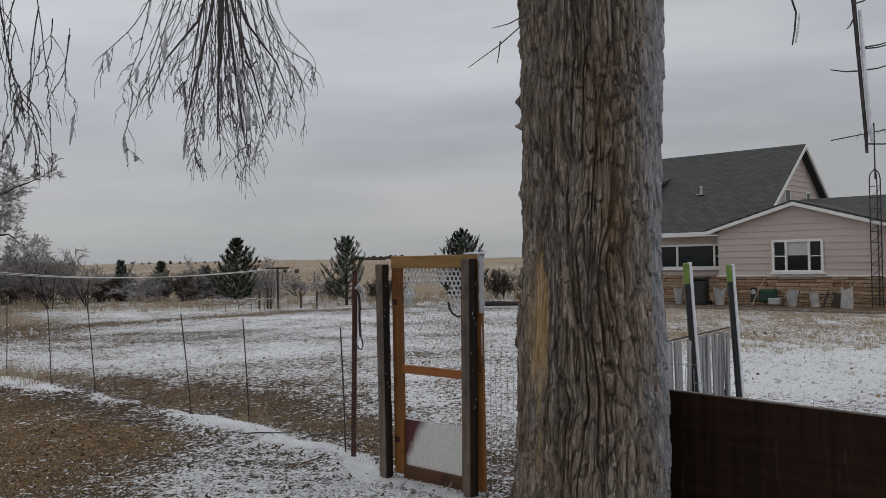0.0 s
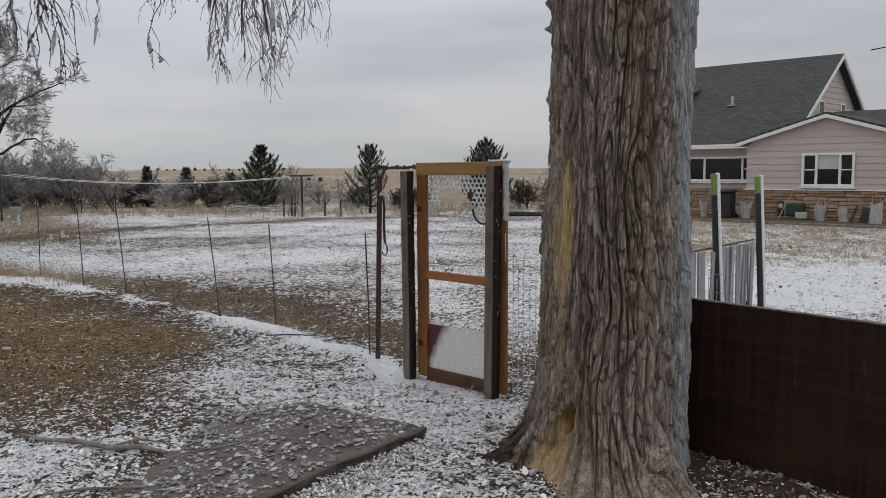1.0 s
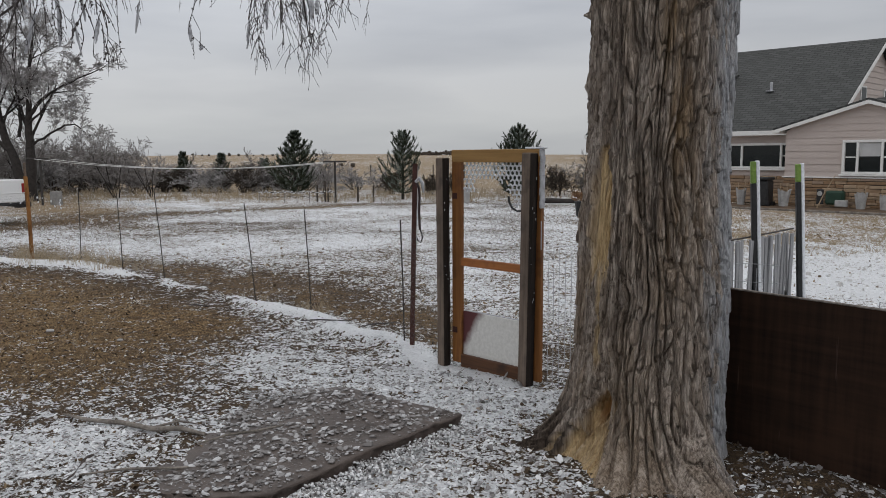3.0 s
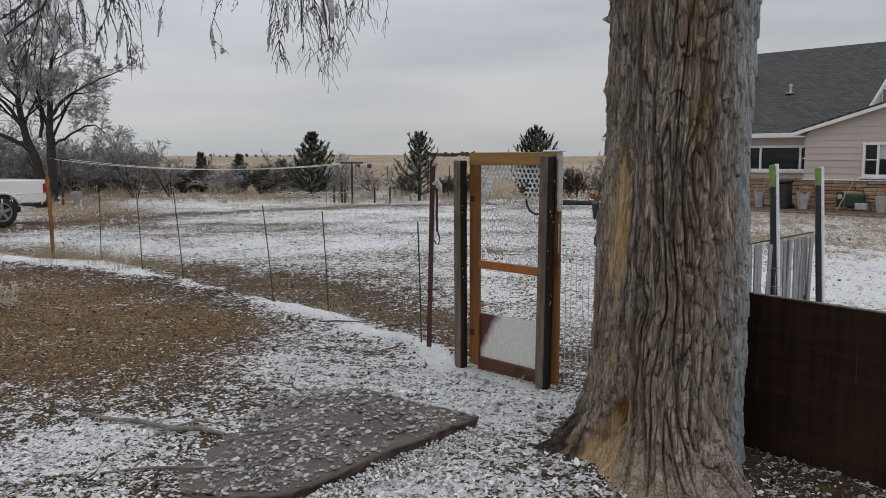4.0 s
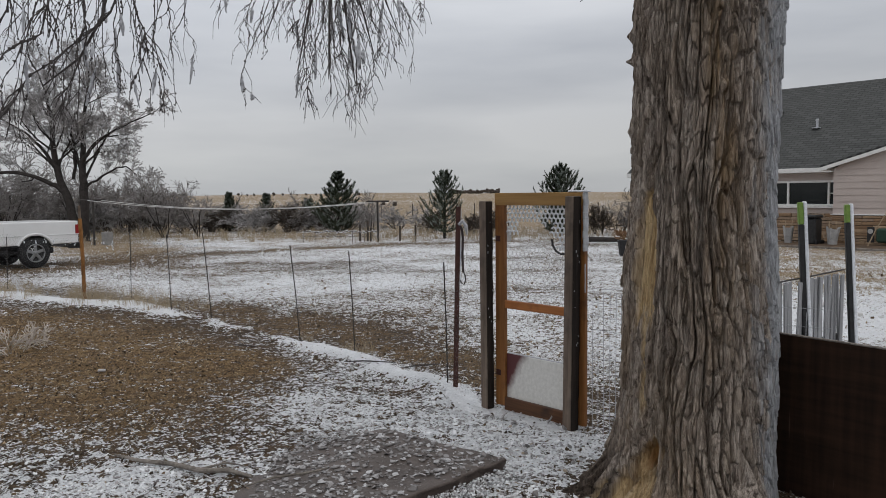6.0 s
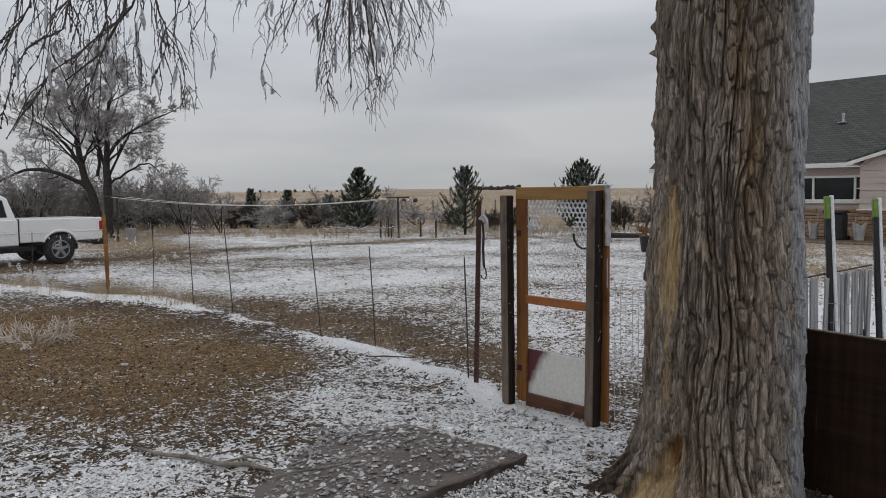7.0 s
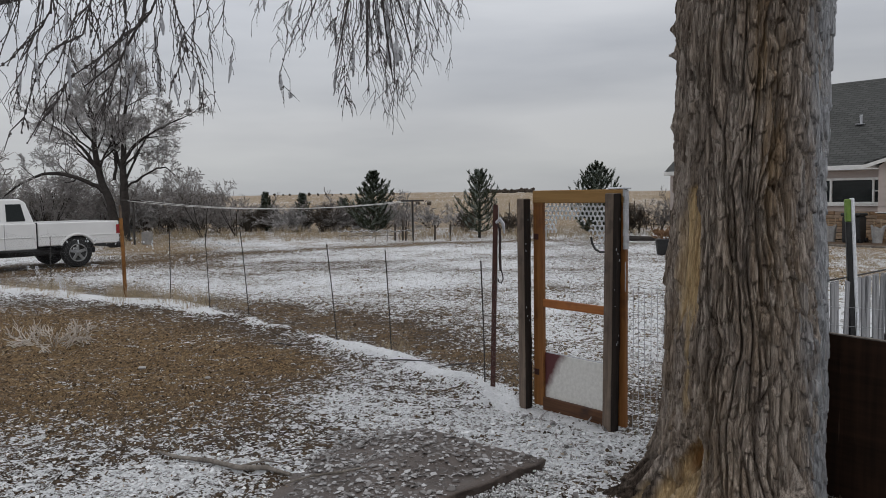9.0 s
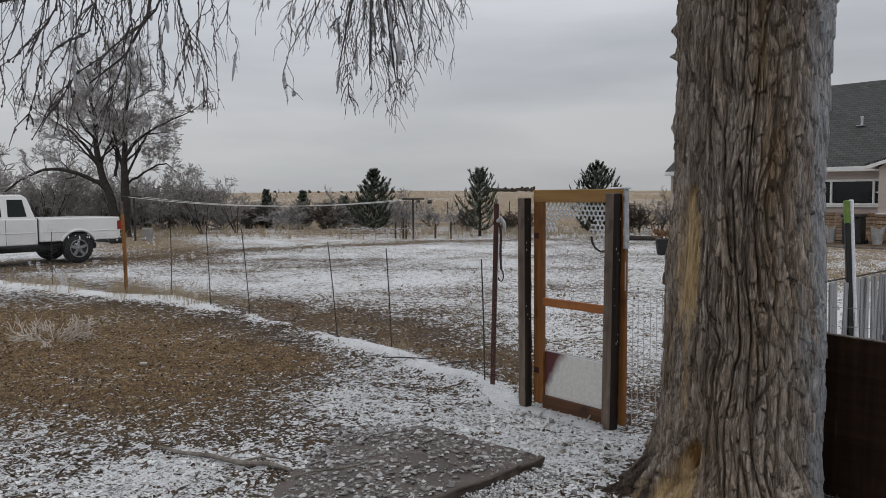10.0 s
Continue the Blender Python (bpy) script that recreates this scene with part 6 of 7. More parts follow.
for x, y, i, s in ((-15.2, 31.5, 3, 0.85), (-14.2, 32.6, 3, 0.72), (-22.5, 31.0, 3, 1.1), (-25.5, 32.5, 3, 1.25), (-20.0, 33.5, 3, 1.0), (-28.0, 31.0, 3, 1.2), (-6.6, 31.0, 3, 0.55), (-5.0, 36.0, 1, 0.6), (-4.4, 34.5, 2, 0.5),
                   (-1.9, 33.5, 2, 0.5), (-2.7, 34.0, 2, 0.45), (2.6, 33.0, 2, 0.62), (3.6, 34.0, 0, 0.6), (4.6, 33.5, 0, 0.62), (5.6, 34.0, 2, 0.6), (6.5, 35.0, 2, 0.65), (7.5, 35.0, 0, 0.65)):
    c = copy_thing(protos[i][0], pose(x, y, 0))
    c.matrix_basis = pose(x, y, 0, 0, 0, rng.uniform(0, 360)) @ Matrix.Scale(s, 4)
    tagged(c, protos[i][1])
for pr, _ in protos:
    for o in [*pr.children_recursive, pr]:
        bpy.data.objects.remove(o)


def conifer(x, y, h, spread, seed, label, bushy=1.0, bare_foot=0.12, cone=0.75, upturn=0.62, group="young pines"):
    """A young pine: trunk, whorls of limbs that turn up at the ends, and needle shoots."""
    t = thing("pine_tree", pose(x, y, 0), label, "pine tree", group)
    rng = random.Random(seed)
    tr, br, nd, nf = Buf(), Buf(), Buf(), Buf()
    tr.tube([(0, 0, -0.05), (0.02, 0, h * 0.5), (0.0, 0.02, h * 0.98)], [0.06, 0.04, 0.008], 7)

    def shoot(p, d, L):
        side = d.orthogonal().normalized()
        up = d.cross(side)
        m = int(15 * bushy)
        bb = nf if rng.random() < 0.30 else nd
        for i in range(m):
            f = i / m
            a = i * 2.4
            o = (side * math.cos(a) + up * math.sin(a))
            base = p + d * L * f
            tip = base + (d * 0.80 + o * 0.55) * rng.uniform(0.06, 0.12)
            wv = d.cross(o) * 0.013
            bb.add([base - wv, base + wv, tip + wv * 0.4, tip - wv * 0.4], [(0, 1, 2, 3)])
    z = h * bare_foot
    while z < h * 0.97:
        f = (z / h - bare_foot) / (1 - bare_foot)
        R = spread * (1 - f) ** cone * (0.65 + 0.35 * min(1, f * 5 + 0.4))
        n = rng.choice((4, 5, 5, 6))
        a0 = rng.uniform(0, 6.28)
        for k in range(n):
            a = a0 + 6.283 * k / n + rng.gauss(0, 0.2)
            L = R * rng.uniform(0.55, 1.22) + 0.08
            el = 0.20 + 0.80 * f + rng.gauss(0, 0.16)
            pts = []
            for i in range(5):
                s = i / 4
                pts.append(Vector((math.cos(a) * L * s, math.sin(a) * L * s, z + L * s * (el * 0.45 + upturn * s * s))))
            br.tube(pts, [0.014, 0.011, 0.009, 0.006, 0.004], 4, False)
            for i in range(1, 5):
                d = (pts[i] - pts[i - 1]).normalized()
                shoot(pts[i - 1], d, (pts[i] - pts[i - 1]).length)
                if i > 1:
                    for sgn in (-1, 1):
                        for q in range(2 if bushy > 1.05 else 1):
                            sd = (d + Vector((-math.sin(a), math.cos(a), 0.25)) * sgn * rng.uniform(0.5, 1.1) + Vector((0, 0, rng.uniform(0.2, 0.9)))).normalized()
                            shoot(pts[i - 1].lerp(pts[i], rng.random()), sd, min(0.30, L * 0.40) * rng.uniform(0.7, 1.2))
        z += h * 0.078 * rng.uniform(0.8, 1.25)
    shoot(Vector((0, 0, h * 0.9)), Vector((0, 0, 1)), h * 0.12)
    put("trunk", tr, M_TRUNKFAR, t)
    tagged(put("branchwork", br, M_TRUNKFAR, t), kind="stuff")
    put("needles", nd, M_NEEDLE, t, "dark green needles")
    put("frosted_needles", nf, M_NEEDLEF, t, "grey-green frosted needles")
    return t


conifer(-8.45, 33.6, 2.62, 1.30, 3, "dense young pine, lightly frosted, before the windbreak", 1.2, 0.05, 0.95, 0.42)
conifer(-3.45, 30.3, 2.48, 0.90, 5, "open young pine standing in dry grass", 0.9, 0.10)
conifer(1.00, 31.5, 2.68, 1.12, 7, "broad young pine seen behind the wooden gate", 1.5, 0.04)

for x, y, h, seed in ((-14.75, 37.2, 1.80, 21), (-13.1, 37.8, 1.70, 22), (-11.2, 38.4, 1.45, 23)):
    conifer(x, y, h, 0.46, seed, "small dark cedar among the windbreak shrubs", 0.7, 0.03, 0.8, 0.6, "windbreak cedars")

# ---- drooping twigs of the big tree ----
HANG = turned((0.03, -0.33, 0.0), 9.0)           # x to the side, y away
rng = random.Random(14)


def strand(b, knots, rng, r0=0.0036, side=7, reach=(0.05, 0.20), up=None):
    """One drooping twig along a soft curve, with side twigs and buds."""
    P = [Vector(k) for k in knots]
    pts = []
    n = 14
    for i in range(n + 1):
        t = i / n * (len(P) - 1)
        k = min(int(t), len(P) - 2)
        u = t - k
        p0, p1, p2, p3 = P[max(k - 1, 0)], P[k], P[k + 1], P[min(k + 2, len(P) - 1)]
        q = 0.5 * ((2 * p1) + (p2 - p0) * u + (2 * p0 - 5 * p1 + 4 * p2 - p3) * u * u + (3 * p1 - p0 - 3 * p2 + p3) * u ** 3)
        pts.append(q + Vector((rng.gauss(0, 1), rng.gauss(0, 1), rng.gauss(0, 0.6))) * 0.0045)
    b.tube(pts, [r0 * (1 - 0.6 * i / n) for i in range(n + 1)], 5)
    for i in range(1, n + 1):
        for q in range(2):
            c = pts[i - 1].lerp(pts[i], rng.random())
            s = r0 * rng.uniform(0.9, 1.5)
            b.cbox(c + Vector((rng.gauss(0, 1), rng.gauss(0, 1), 0)) * 0.002, (s * 1.6, s * 1.6, s * 2.2), s * 0.4)
    for k in range(side):
        i = rng.randint(2, n - 1)
        d = (pts[i + 1] - pts[i]).normalized()
        o = Vector((rng.gauss(0, 1), rng.gauss(0, 0.6), -0.55)).normalized()
        L = rng.uniform(*reach)
        a = pts[i]
        m1 = a + (d * 0.5 + o * 0.7).normalized() * L * 0.5
        m2 = m1 + (d * 0.8 + o * 0.35 + Vector((0, 0, -0.25))).normalized() * L * 0.5
        b.tube([a, m1 + Vector((rng.gauss(0, 1), 0, rng.gauss(0, 1))) * 0.006, m2], [r0 * 0.6, r0 * 0.5, r0 * 0.35], 4)
        for q in range(4):
            c = a.lerp(m1, rng.random()) if q < 2 else m1.lerp(m2, rng.random())
            s = r0 * rng.uniform(0.7, 1.1)
            b.cbox(c, (s * 1.6, s * 1.6, s * 2.0), s * 0.4)
    return pts


def glaze(b, p, L, w, rng):
    """A lump of clear grey ice frozen along a hanging twig."""
    n = 7
    ax = Vector((rng.gauss(0, 0.12), rng.gauss(0, 0.1), -1)).normalized()
    b.tube([p + ax * L * i / n + Vector((rng.gauss(0, 1), rng.gauss(0, 1), 0)) * w * 0.15 for i in range(n + 1)], [w * (0.25 + 0.75 * math.sin(math.pi * min(0.92, (i + 0.6) / (n + 1)))) * rng.uniform(0.75, 1.15) for i in range(n + 1)], 6)


# cluster over the fence: strands fan from one drooping limb
dark, ice = Buf(), Buf()
TIPS = [(-1.06, 2.66), (-0.98, 2.52), (-0.90, 2.20), (-0.84, 2.46), (-0.78, 2.42), (-0.72, 2.50), (-0.67, 2.30), (-0.61, 2.17), (-0.57, 2.16), (-0.52, 2.34), (-0.46, 2.24), (-0.41, 2.13), (-0.36, 2.10), (-0.31, 2.09),
        (-0.27, 2.22), (-0.22, 2.20), (-0.16, 2.42), (-0.10, 2.44), (-0.04, 2.50), (0.03, 2.40), (0.02, 2.58), (0.08, 2.66), (-0.50, 2.5), (-0.35, 2.35), (-0.65, 2.55), (-0.28, 2.45), (-0.44, 2.40), (-0.58, 2.45), (-0.20, 2.55), (-0.75, 2.62), (-0.88, 2.60),
        (-0.33, 2.6), (-0.40, 2.62), (-0.5, 2.66), (-0.25, 2.66), (-0.6, 2.68), (-0.15, 2.62), (-0.7, 2.7)]
for x, z in [(x, z + 0.07) for x, z in TIPS] + [(x + rng.gauss(0, 0.05), z + rng.uniform(0.06, 0.3)) for x, z in TIPS[5:20]]:
    y = 4.75 + rng.gauss(0, 0.22)
    x0 = -0.42 + (x + 0.42) * rng.uniform(0.30, 0.55)
    z0 = 3.35 + rng.uniform(-0.15, 0.25)
    mid = (x0 + (x - x0) * 0.55 + rng.gauss(0, 0.03), y + rng.gauss(0, 0.04), z + (z0 - z) * 0.42)
    pts = strand(dark, [(x0, y, z0), mid, (x + rng.gauss(0, 0.015), y, z + 0.12), (x, y, z)], rng, rng.uniform(0.0022, 0.0034), rng.randint(9, 14), (0.05, 0.19))
    if rng.random() < 0.36:
        glaze(ice, pts[rng.randint(5, 10)], rng.uniform(0.06, 0.19), rng.uniform(0.009, 0.017), rng)
glaze(ice, Vector((-0.90, 4.75, 2.28)), 0.035, 0.014, rng)
base_inv = pose(*TREE, 0).inverted()
put("drooping_twig", dark, M_TWIG, big_tree, "dark hanging twigs beaded with ice", base_inv @ HANG)
tagged(put("glaze_ice", ice, M_GREYICE, big_tree, "grey lumps of ice frozen on the twigs", base_inv @ HANG), kind="stuff")
# second curtain, over the yard
dark, ice = Buf(), Buf()
limb = Buf()
limb.tube([(-3.6, 4.6, 2.66), (-2.9, 4.7, 2.74), (-2.45, 4.8, 2.86), (-1.9, 4.9, 3.3), (-1.0, 4.9, 3.9), (0.2, 4.8, 4.1), (0.95, 4.55, 3.9)], [0.010, 0.014, 0.018, 0.026, 0.045, 0.07, 0.10], 9)
limb.tube([(-1.45, 4.9, 3.75), (-1.72, 4.85, 3.1), (-1.76, 4.8, 2.74), (-1.9, 4.8, 2.50), (-2.1, 4.75, 2.33)], [0.022, 0.014, 0.010, 0.007, 0.004], 7)
for tx, tz, r_ in ((-0.80, 2.55, 0.0065), (-0.62, 2.40, 0.0075), (-0.45, 2.36, 0.0085), (-0.30, 2.34, 0.008), (-0.18, 2.48, 0.007), (-0.02, 2.60, 0.006)):
    limb.tube([(-0.42, 4.76, 3.45), (-0.42 + (tx + 0.42) * 0.35, 4.76, 3.05), (-0.42 + (tx + 0.42) * 0.75, 4.74 + 0.3 * (tx + 0.42), tz + 0.25), (tx, 4.74 + 0.4 * (tx + 0.42), tz)], [r_ * 1.5, r_ * 1.2, r_ * 0.8, r_ * 0.35], 6)
limb.tube([(-0.3, 4.85, 4.05), (-0.42, 4.8, 3.6), (-0.42, 4.75, 3.0), (-0.44, 4.75, 2.72)], [0.03, 0.02, 0.013, 0.006], 7)
for k in range(50):
    x = -2.85 + 1.44 * (k + rng.random()) / 50
    env = 2.18 + 0.12 * math.sin(k * 1.9) + 0.12 * math.sin(k * 0.7 + 1)
    z = env + (rng.random() ** 1.4) * 0.45
    if x > -1.55:
        x, z = rng.choice((-1.37, -1.40, -1.5)), rng.choice((2.17, 2.42, 2.5))
    y = 4.75 + rng.gauss(0, 0.25)
    z0 = 2.95 + rng.uniform(-0.1, 0.4)
    x0 = x + rng.uniform(-0.02, 0.38 if x < -1.85 else 0.12)
    pts = strand(dark, [(x0, y, z0), (x + (x0 - x) * 0.45 + rng.gauss(0, 0.04), y, z + (z0 - z) * 0.5), (x + rng.gauss(0, 0.02), y, z + 0.15), (x, y, z)], rng, rng.uniform(0.0022, 0.0040), rng.randint(3, 7), (0.06, 0.24))
    if rng.random() < 0.45:
        glaze(ice, pts[rng.randint(4, 11)], rng.uniform(0.08, 0.26), rng.uniform(0.008, 0.015), rng)
for ks, r_ in ((((-1.55, 3.3), (-1.656, 2.80), (-1.96, 2.545), (-2.19, 2.36), (-2.29, 2.16)), 0.0075), (((-1.85, 3.3), (-1.96, 2.80), (-2.02, 2.595), (-2.23, 2.46), (-2.49, 2.06)), 0.007),
              (((-1.6, 3.3), (-1.59, 2.80), (-1.52, 2.60), (-1.55, 2.29)), 0.0055), (((-1.8, 3.3), (-1.82, 2.80), (-1.79, 2.60), (-1.96, 2.36), (-1.99, 2.16)), 0.006), (((-2.2, 3.2), (-2.30, 2.80), (-2.45, 2.60), (-2.66, 2.40)), 0.0065),
              (((-1.42, 3.3), (-1.36, 2.80), (-1.34, 2.55), (-1.36, 2.18)), 0.0035)):
    strand(dark, [(x, 4.72 + rng.gauss(0, 0.08), z) for x, z in ks], rng, r_, 12 if r_ > 0.004 else 4, (0.08, 0.30) if r_ > 0.004 else (0.04, 0.10))
put("limb", limb.mesh("limb", True), M_TWIG, big_tree, "dark drooping limb", base_inv @ HANG)
put("drooping_twig", dark, M_TWIG, big_tree, "dark hanging twigs beaded with ice", base_inv @ HANG)
tagged(put("glaze_ice", ice, M_GREYICE, big_tree, "grey lumps of ice frozen on the twigs", base_inv @ HANG), kind="stuff")
# iced bough end on the house side, and a twig from the trunk
dark, ice = Buf(), Buf()
dark.tube([(1.25, 4.2, 4.3), (1.9, 4.05, 3.9), (2.28, 3.96, 3.3), (2.335, 3.95, 3.0), (2.355, 3.94, 2.6), (2.375, 3.935, 2.28), (2.375, 3.93, 2.18)], [0.06, 0.04, 0.018, 0.0125, 0.010, 0.010, 0.008], 8)
for a, c in (((2.335, 3.95, 2.98), (2.43, 3.93, 3.02)), ((2.333, 3.95, 2.90), (2.30, 3.96, 2.85)), ((2.35, 3.94, 2.74), (2.55, 3.90, 2.78)), ((2.35, 3.94, 2.735), (2.52, 3.9, 2.755)), ((2.36, 3.94, 2.62), (2.21, 3.97, 2.635)), ((2.36, 3.94, 2.62), (2.52, 3.9, 2.65)), ((2.37, 3.94, 2.23), (2.55, 3.9, 2.235))):
    A, C = Vector(a), Vector(c)
    dark.tube([A, A.lerp(C, 0.5) + Vector((0, 0, -0.008)), C], [0.0045, 0.0038, 0.0028], 5)
ice.tube([(2.356, 3.93, 2.94), (2.372, 3.925, 2.6), (2.392, 3.92, 2.30), (2.40, 3.92, 2.235)], [0.010, 0.012, 0.013, 0.006], 7)
dark.tube([(1.7, 4.15, 4.0), (2.0, 4.1, 3.3), (2.085, 4.08, 2.98), (2.075, 4.08, 2.88), (2.06, 4.08, 2.80)], [0.012, 0.008, 0.005, 0.005, 0.004], 6)
ice.tube([(2.10, 4.07, 2.97), (2.088, 4.07, 2.88), (2.075, 4.07, 2.81)], [0.004, 0.006, 0.004], 6)
for a, c in (((0.60, 3.95, 2.93), (0.27, 3.88, 2.66)), ((0.44, 3.90, 2.80), (0.42, 3.88, 2.68)), ((0.58, 3.94, 2.95), (0.40, 3.9, 2.87))):
    A, C = Vector(a), Vector(c)
    dark.tube([A, A.lerp(C, 0.5) + Vector((0, 0, -0.012)), C], [0.004, 0.003, 0.0018], 5)
put("side_bough", dark, M_TWIG, big_tree, "dark bare bough end", base_inv)
put("side_ice", ice, M_ICE, big_tree, "white ice along the bough", base_inv)

# ---- clothesline ----
POLES = [(-15.62, 26.6, 1.63), (-5.62, 28.1, 1.48)]
for x, y, h in POLES:
    t = thing("clothesline_pole", pose(x, y, 0, 0, 0, 25), "dark steel T-shaped clothesline pole", "pole", "clothesline poles")
    b = Buf(); b.tube([(0, 0, -0.1), (0, 0, h)], 0.038, 10); put("upright", b, M_BLACKIRON, t)
    b = Buf(); b.tube([(-0.42, 0, h - 0.02), (0.42, 0, h - 0.02)], 0.032, 8); put("crossbar", b, M_BLACKIRON, t)
t = thing("clothesline", pose(0, 0, 0), "pale sagging clothesline between two poles", "line")
for off in (-0.25, 0.2):
    b = Buf(); b.tube([(-15.62 + 10.0 * i / 16 + off * 0.9, 26.6 + 1.5 * i / 16 + off * 0.42, 1.61 - 0.15 * i / 16 - 0.30 * 4 * (i / 16) * (1 - i / 16)) for i in range(17)], 0.011, 5); put("rope", b, M_ROPE, t)

# ---- low iced rail fence by the pines ----
t = thing("low_wire_fence", pose(-8.3, 27.8, 0), "low wire fence edged with white ice", "fence")
for k in range(7):
    b = Buf(); b.tube([(k * 0.45, 0, -0.05), (k * 0.45 + 0.01, 0, 0.42)], 0.012, 6); put("stake", b, M_FROSTD, t)
b = Buf(); b.tube([(i * 0.16, 0, 0.38 + 0.02 * math.sin(i * 1.3)) for i in range(18)], 0.014, 5); put("top_wire", b, M_BRUSH, t)
b = Buf()
for i in range(44):
    b.cbox((0.062 * i, -0.01, 0.385 + 0.02 * math.sin(i * 0.5) + 0.03 * math.sin(i * 3.7)), (0.05 + 0.02 * math.sin(i * 2.3), 0.03, 0.03 + 0.012 * math.sin(i * 5.1)), 0.008)
tagged(put("top_ice", b, M_ICE, t, "lumps of white ice"), kind="stuff")
b = Buf(); b.tube([(i * 0.16, 0, 0.22 + 0.02 * math.sin(i * 2.1)) for i in range(18)], 0.008, 5); put("lower_wire", b, M_BRUSH, t)
for i, (x, h) in enumerate(((-6.35, 0.62), (-6.1, 0.75), (-5.95, 0.5), (-4.9, 0.55), (-4.3, 0.6))):
    t = thing("wooden_stake", pose(x, 28.4 + 0.2 * (i % 2), 0), "weathered wooden stake in dry grass", "stake", "stakes")
    b = Buf(); b.tube([(0, 0, -0.1), (0.01, 0, h)], 0.035, 7); put("shaft", b, M_BRUSH, t)
# ---- things in the yard and by the house ----
t = thing("fallen_branch", pose(-2.66, 4.42, 0.0), "long thin fallen branch lying on icy ground", "branch")
b = Buf(); b.tube([(0, 0.02, 0.03), (0.22, -0.08, 0.03), (0.45, -0.13, 0.035), (0.68, -0.22, 0.03), (0.85, -0.20, 0.03), (1.02, -0.27, 0.02)], [0.008, 0.013, 0.016, 0.017, 0.016, 0.010], 8); put("stick", b, M_BRANCHD, t)
b = Buf(); b.tube([(0.66, -0.21, 0.03), (0.80, -0.13, 0.05), (0.92, -0.14, 0.04)], [0.010, 0.007, 0.004], 6); put("side_shoot", b, M_BRANCHD, t)
for x, y, r_, L in ((-1.35, 3.95, 35, 0.5), (-1.75, 3.62, 10, 0.7), (-1.55, 7.15, -5, 0.5), (-3.25, 8.30, -20, 0.35), (-1.05, 7.25, 24, 0.4)):
    t = thing("fallen_twig", pose(x, y, ground_z(x, y) + (0.10 if on_slab(x, y) else 0.0), 0, 0, r_), "small dark fallen twig on the ground", "twig", "fallen twigs")
    b = Buf(); b.tube([(-L / 2, 0, 0.01), (-L / 6, 0.03, 0.018), (L / 5, 0.0, 0.022), (L / 2, 0.04, 0.012)], [0.005, 0.008, 0.008, 0.004], 6); put("stick", b, M_BRANCHD if x > -1.9 and y < 5 else M_TWIG, t)
t = thing("iced_weed", pose(-5.80, 7.85, 0), "dead weed completely white with ice", "weed")
rng = random.Random(9)
w, tw = Buf(), Buf()
WEED = {"bend": 0.2, "lift": 0.05, "droop": 0.03, "thin": 0.0045, "split": 0.5, "kids": (0, 4, 4, 3), "from": 0.25, "angle": (25, 60), "short": (0.5, 0.75)}
for k in range(13):
    a = rng.uniform(0, 6.28)
    grow(w, Vector((0.22 * math.cos(a), 0.12 * math.sin(a), 0)), Vector((math.cos(a) * 1.4, math.sin(a) * 1.0, 0.7)).normalized(), 0.24, 0.006, 2, rng, WEED, tw)
put("stem", tw, M_WEED, t)
for x, y, s in ((-4.15, 6.9, 0.07), (-6.5, 6.2, 0.12), (-3.3, 6.55, 0.05)):
    t = thing("ice_chunk", pose(x, y, 0), "pale flat chunk of fallen ice on bare earth", "ice", "ice chunks")
    b = Buf(); b.cbox((0, 0, 0.012), (s, s * 0.6, 0.02), 0.008, pose(0, 0, 0, 6, 4, 30).to_3x3()); put("lump", b, M_PIECE, t)

tub = thing("plant_tub", pose(2.55, 21.5, 0), "black tub holding a dead brown plant", "planter")
b = Buf(); b.tube([(0, 0, 0), (0, 0, 0.02), (0, 0, 0.40), (0, 0, 0.42)], [0.27, 0.28, 0.33, 0.31], 20); put("tub", b, M_DARK, tub)
w, tw = Buf(), Buf()
for k in range(14):
    a = rng.uniform(0, 6.28)
    grow(w, Vector((0.12 * math.cos(a), 0.12 * math.sin(a), 0.40)), Vector((math.cos(a) * 0.7, math.sin(a) * 0.7, 0.9)).normalized(), 0.24, 0.02, 2, rng, {**WEED, "thin": 0.012}, tw)
put("dead_plant", tw, M_CLAYLEAF, tub, "dead brown foliage")
pail = thing("pail", pose(-0.98, 28.0, 0), "pale galvanised bin with dark sticks in it", "bin")
b = Buf(); b.tube([(0, 0, 0), (0, 0, 0.55)], [0.16, 0.19], 18); put("body", b, M_BAG, pail)
b = Buf(); b.tube([(-0.08, 0, 0.5), (-0.12, 0, 0.85)], 0.02, 6); put("stick", b, M_BRUSH, pail)
b = Buf(); b.tube([(0.05, 0, 0.5), (0.09, 0, 0.78)], 0.02, 6); put("stick", b, M_BRUSH, pail)
lg = thing("log", pose(2.0, 27.2, 0.08, 0, 0, 12), "dark log lying in the grass", "log")
b = Buf(); b.tube([(-0.9, 0, 0.02), (0, 0.05, 0.03), (0.9, 0, 0.0)], [0.08, 0.09, 0.07], 9); put("bole", b, M_TRUNKFAR, lg)
bx = thing("cement_block", pose(-15.35, 27.0, 0, 0, 0, -20), "pale grey block standing in dry grass", "block")
b = Buf(); b.cbox((0, 0, 0.22), (0.34, 0.26, 0.48), 0.02); put("body", b, M_CEMENT, bx)


def at_house(u, v, z=0.0, turn=0.0):
    return HOUSE @ pose(u, v, z, 0, 0, turn)


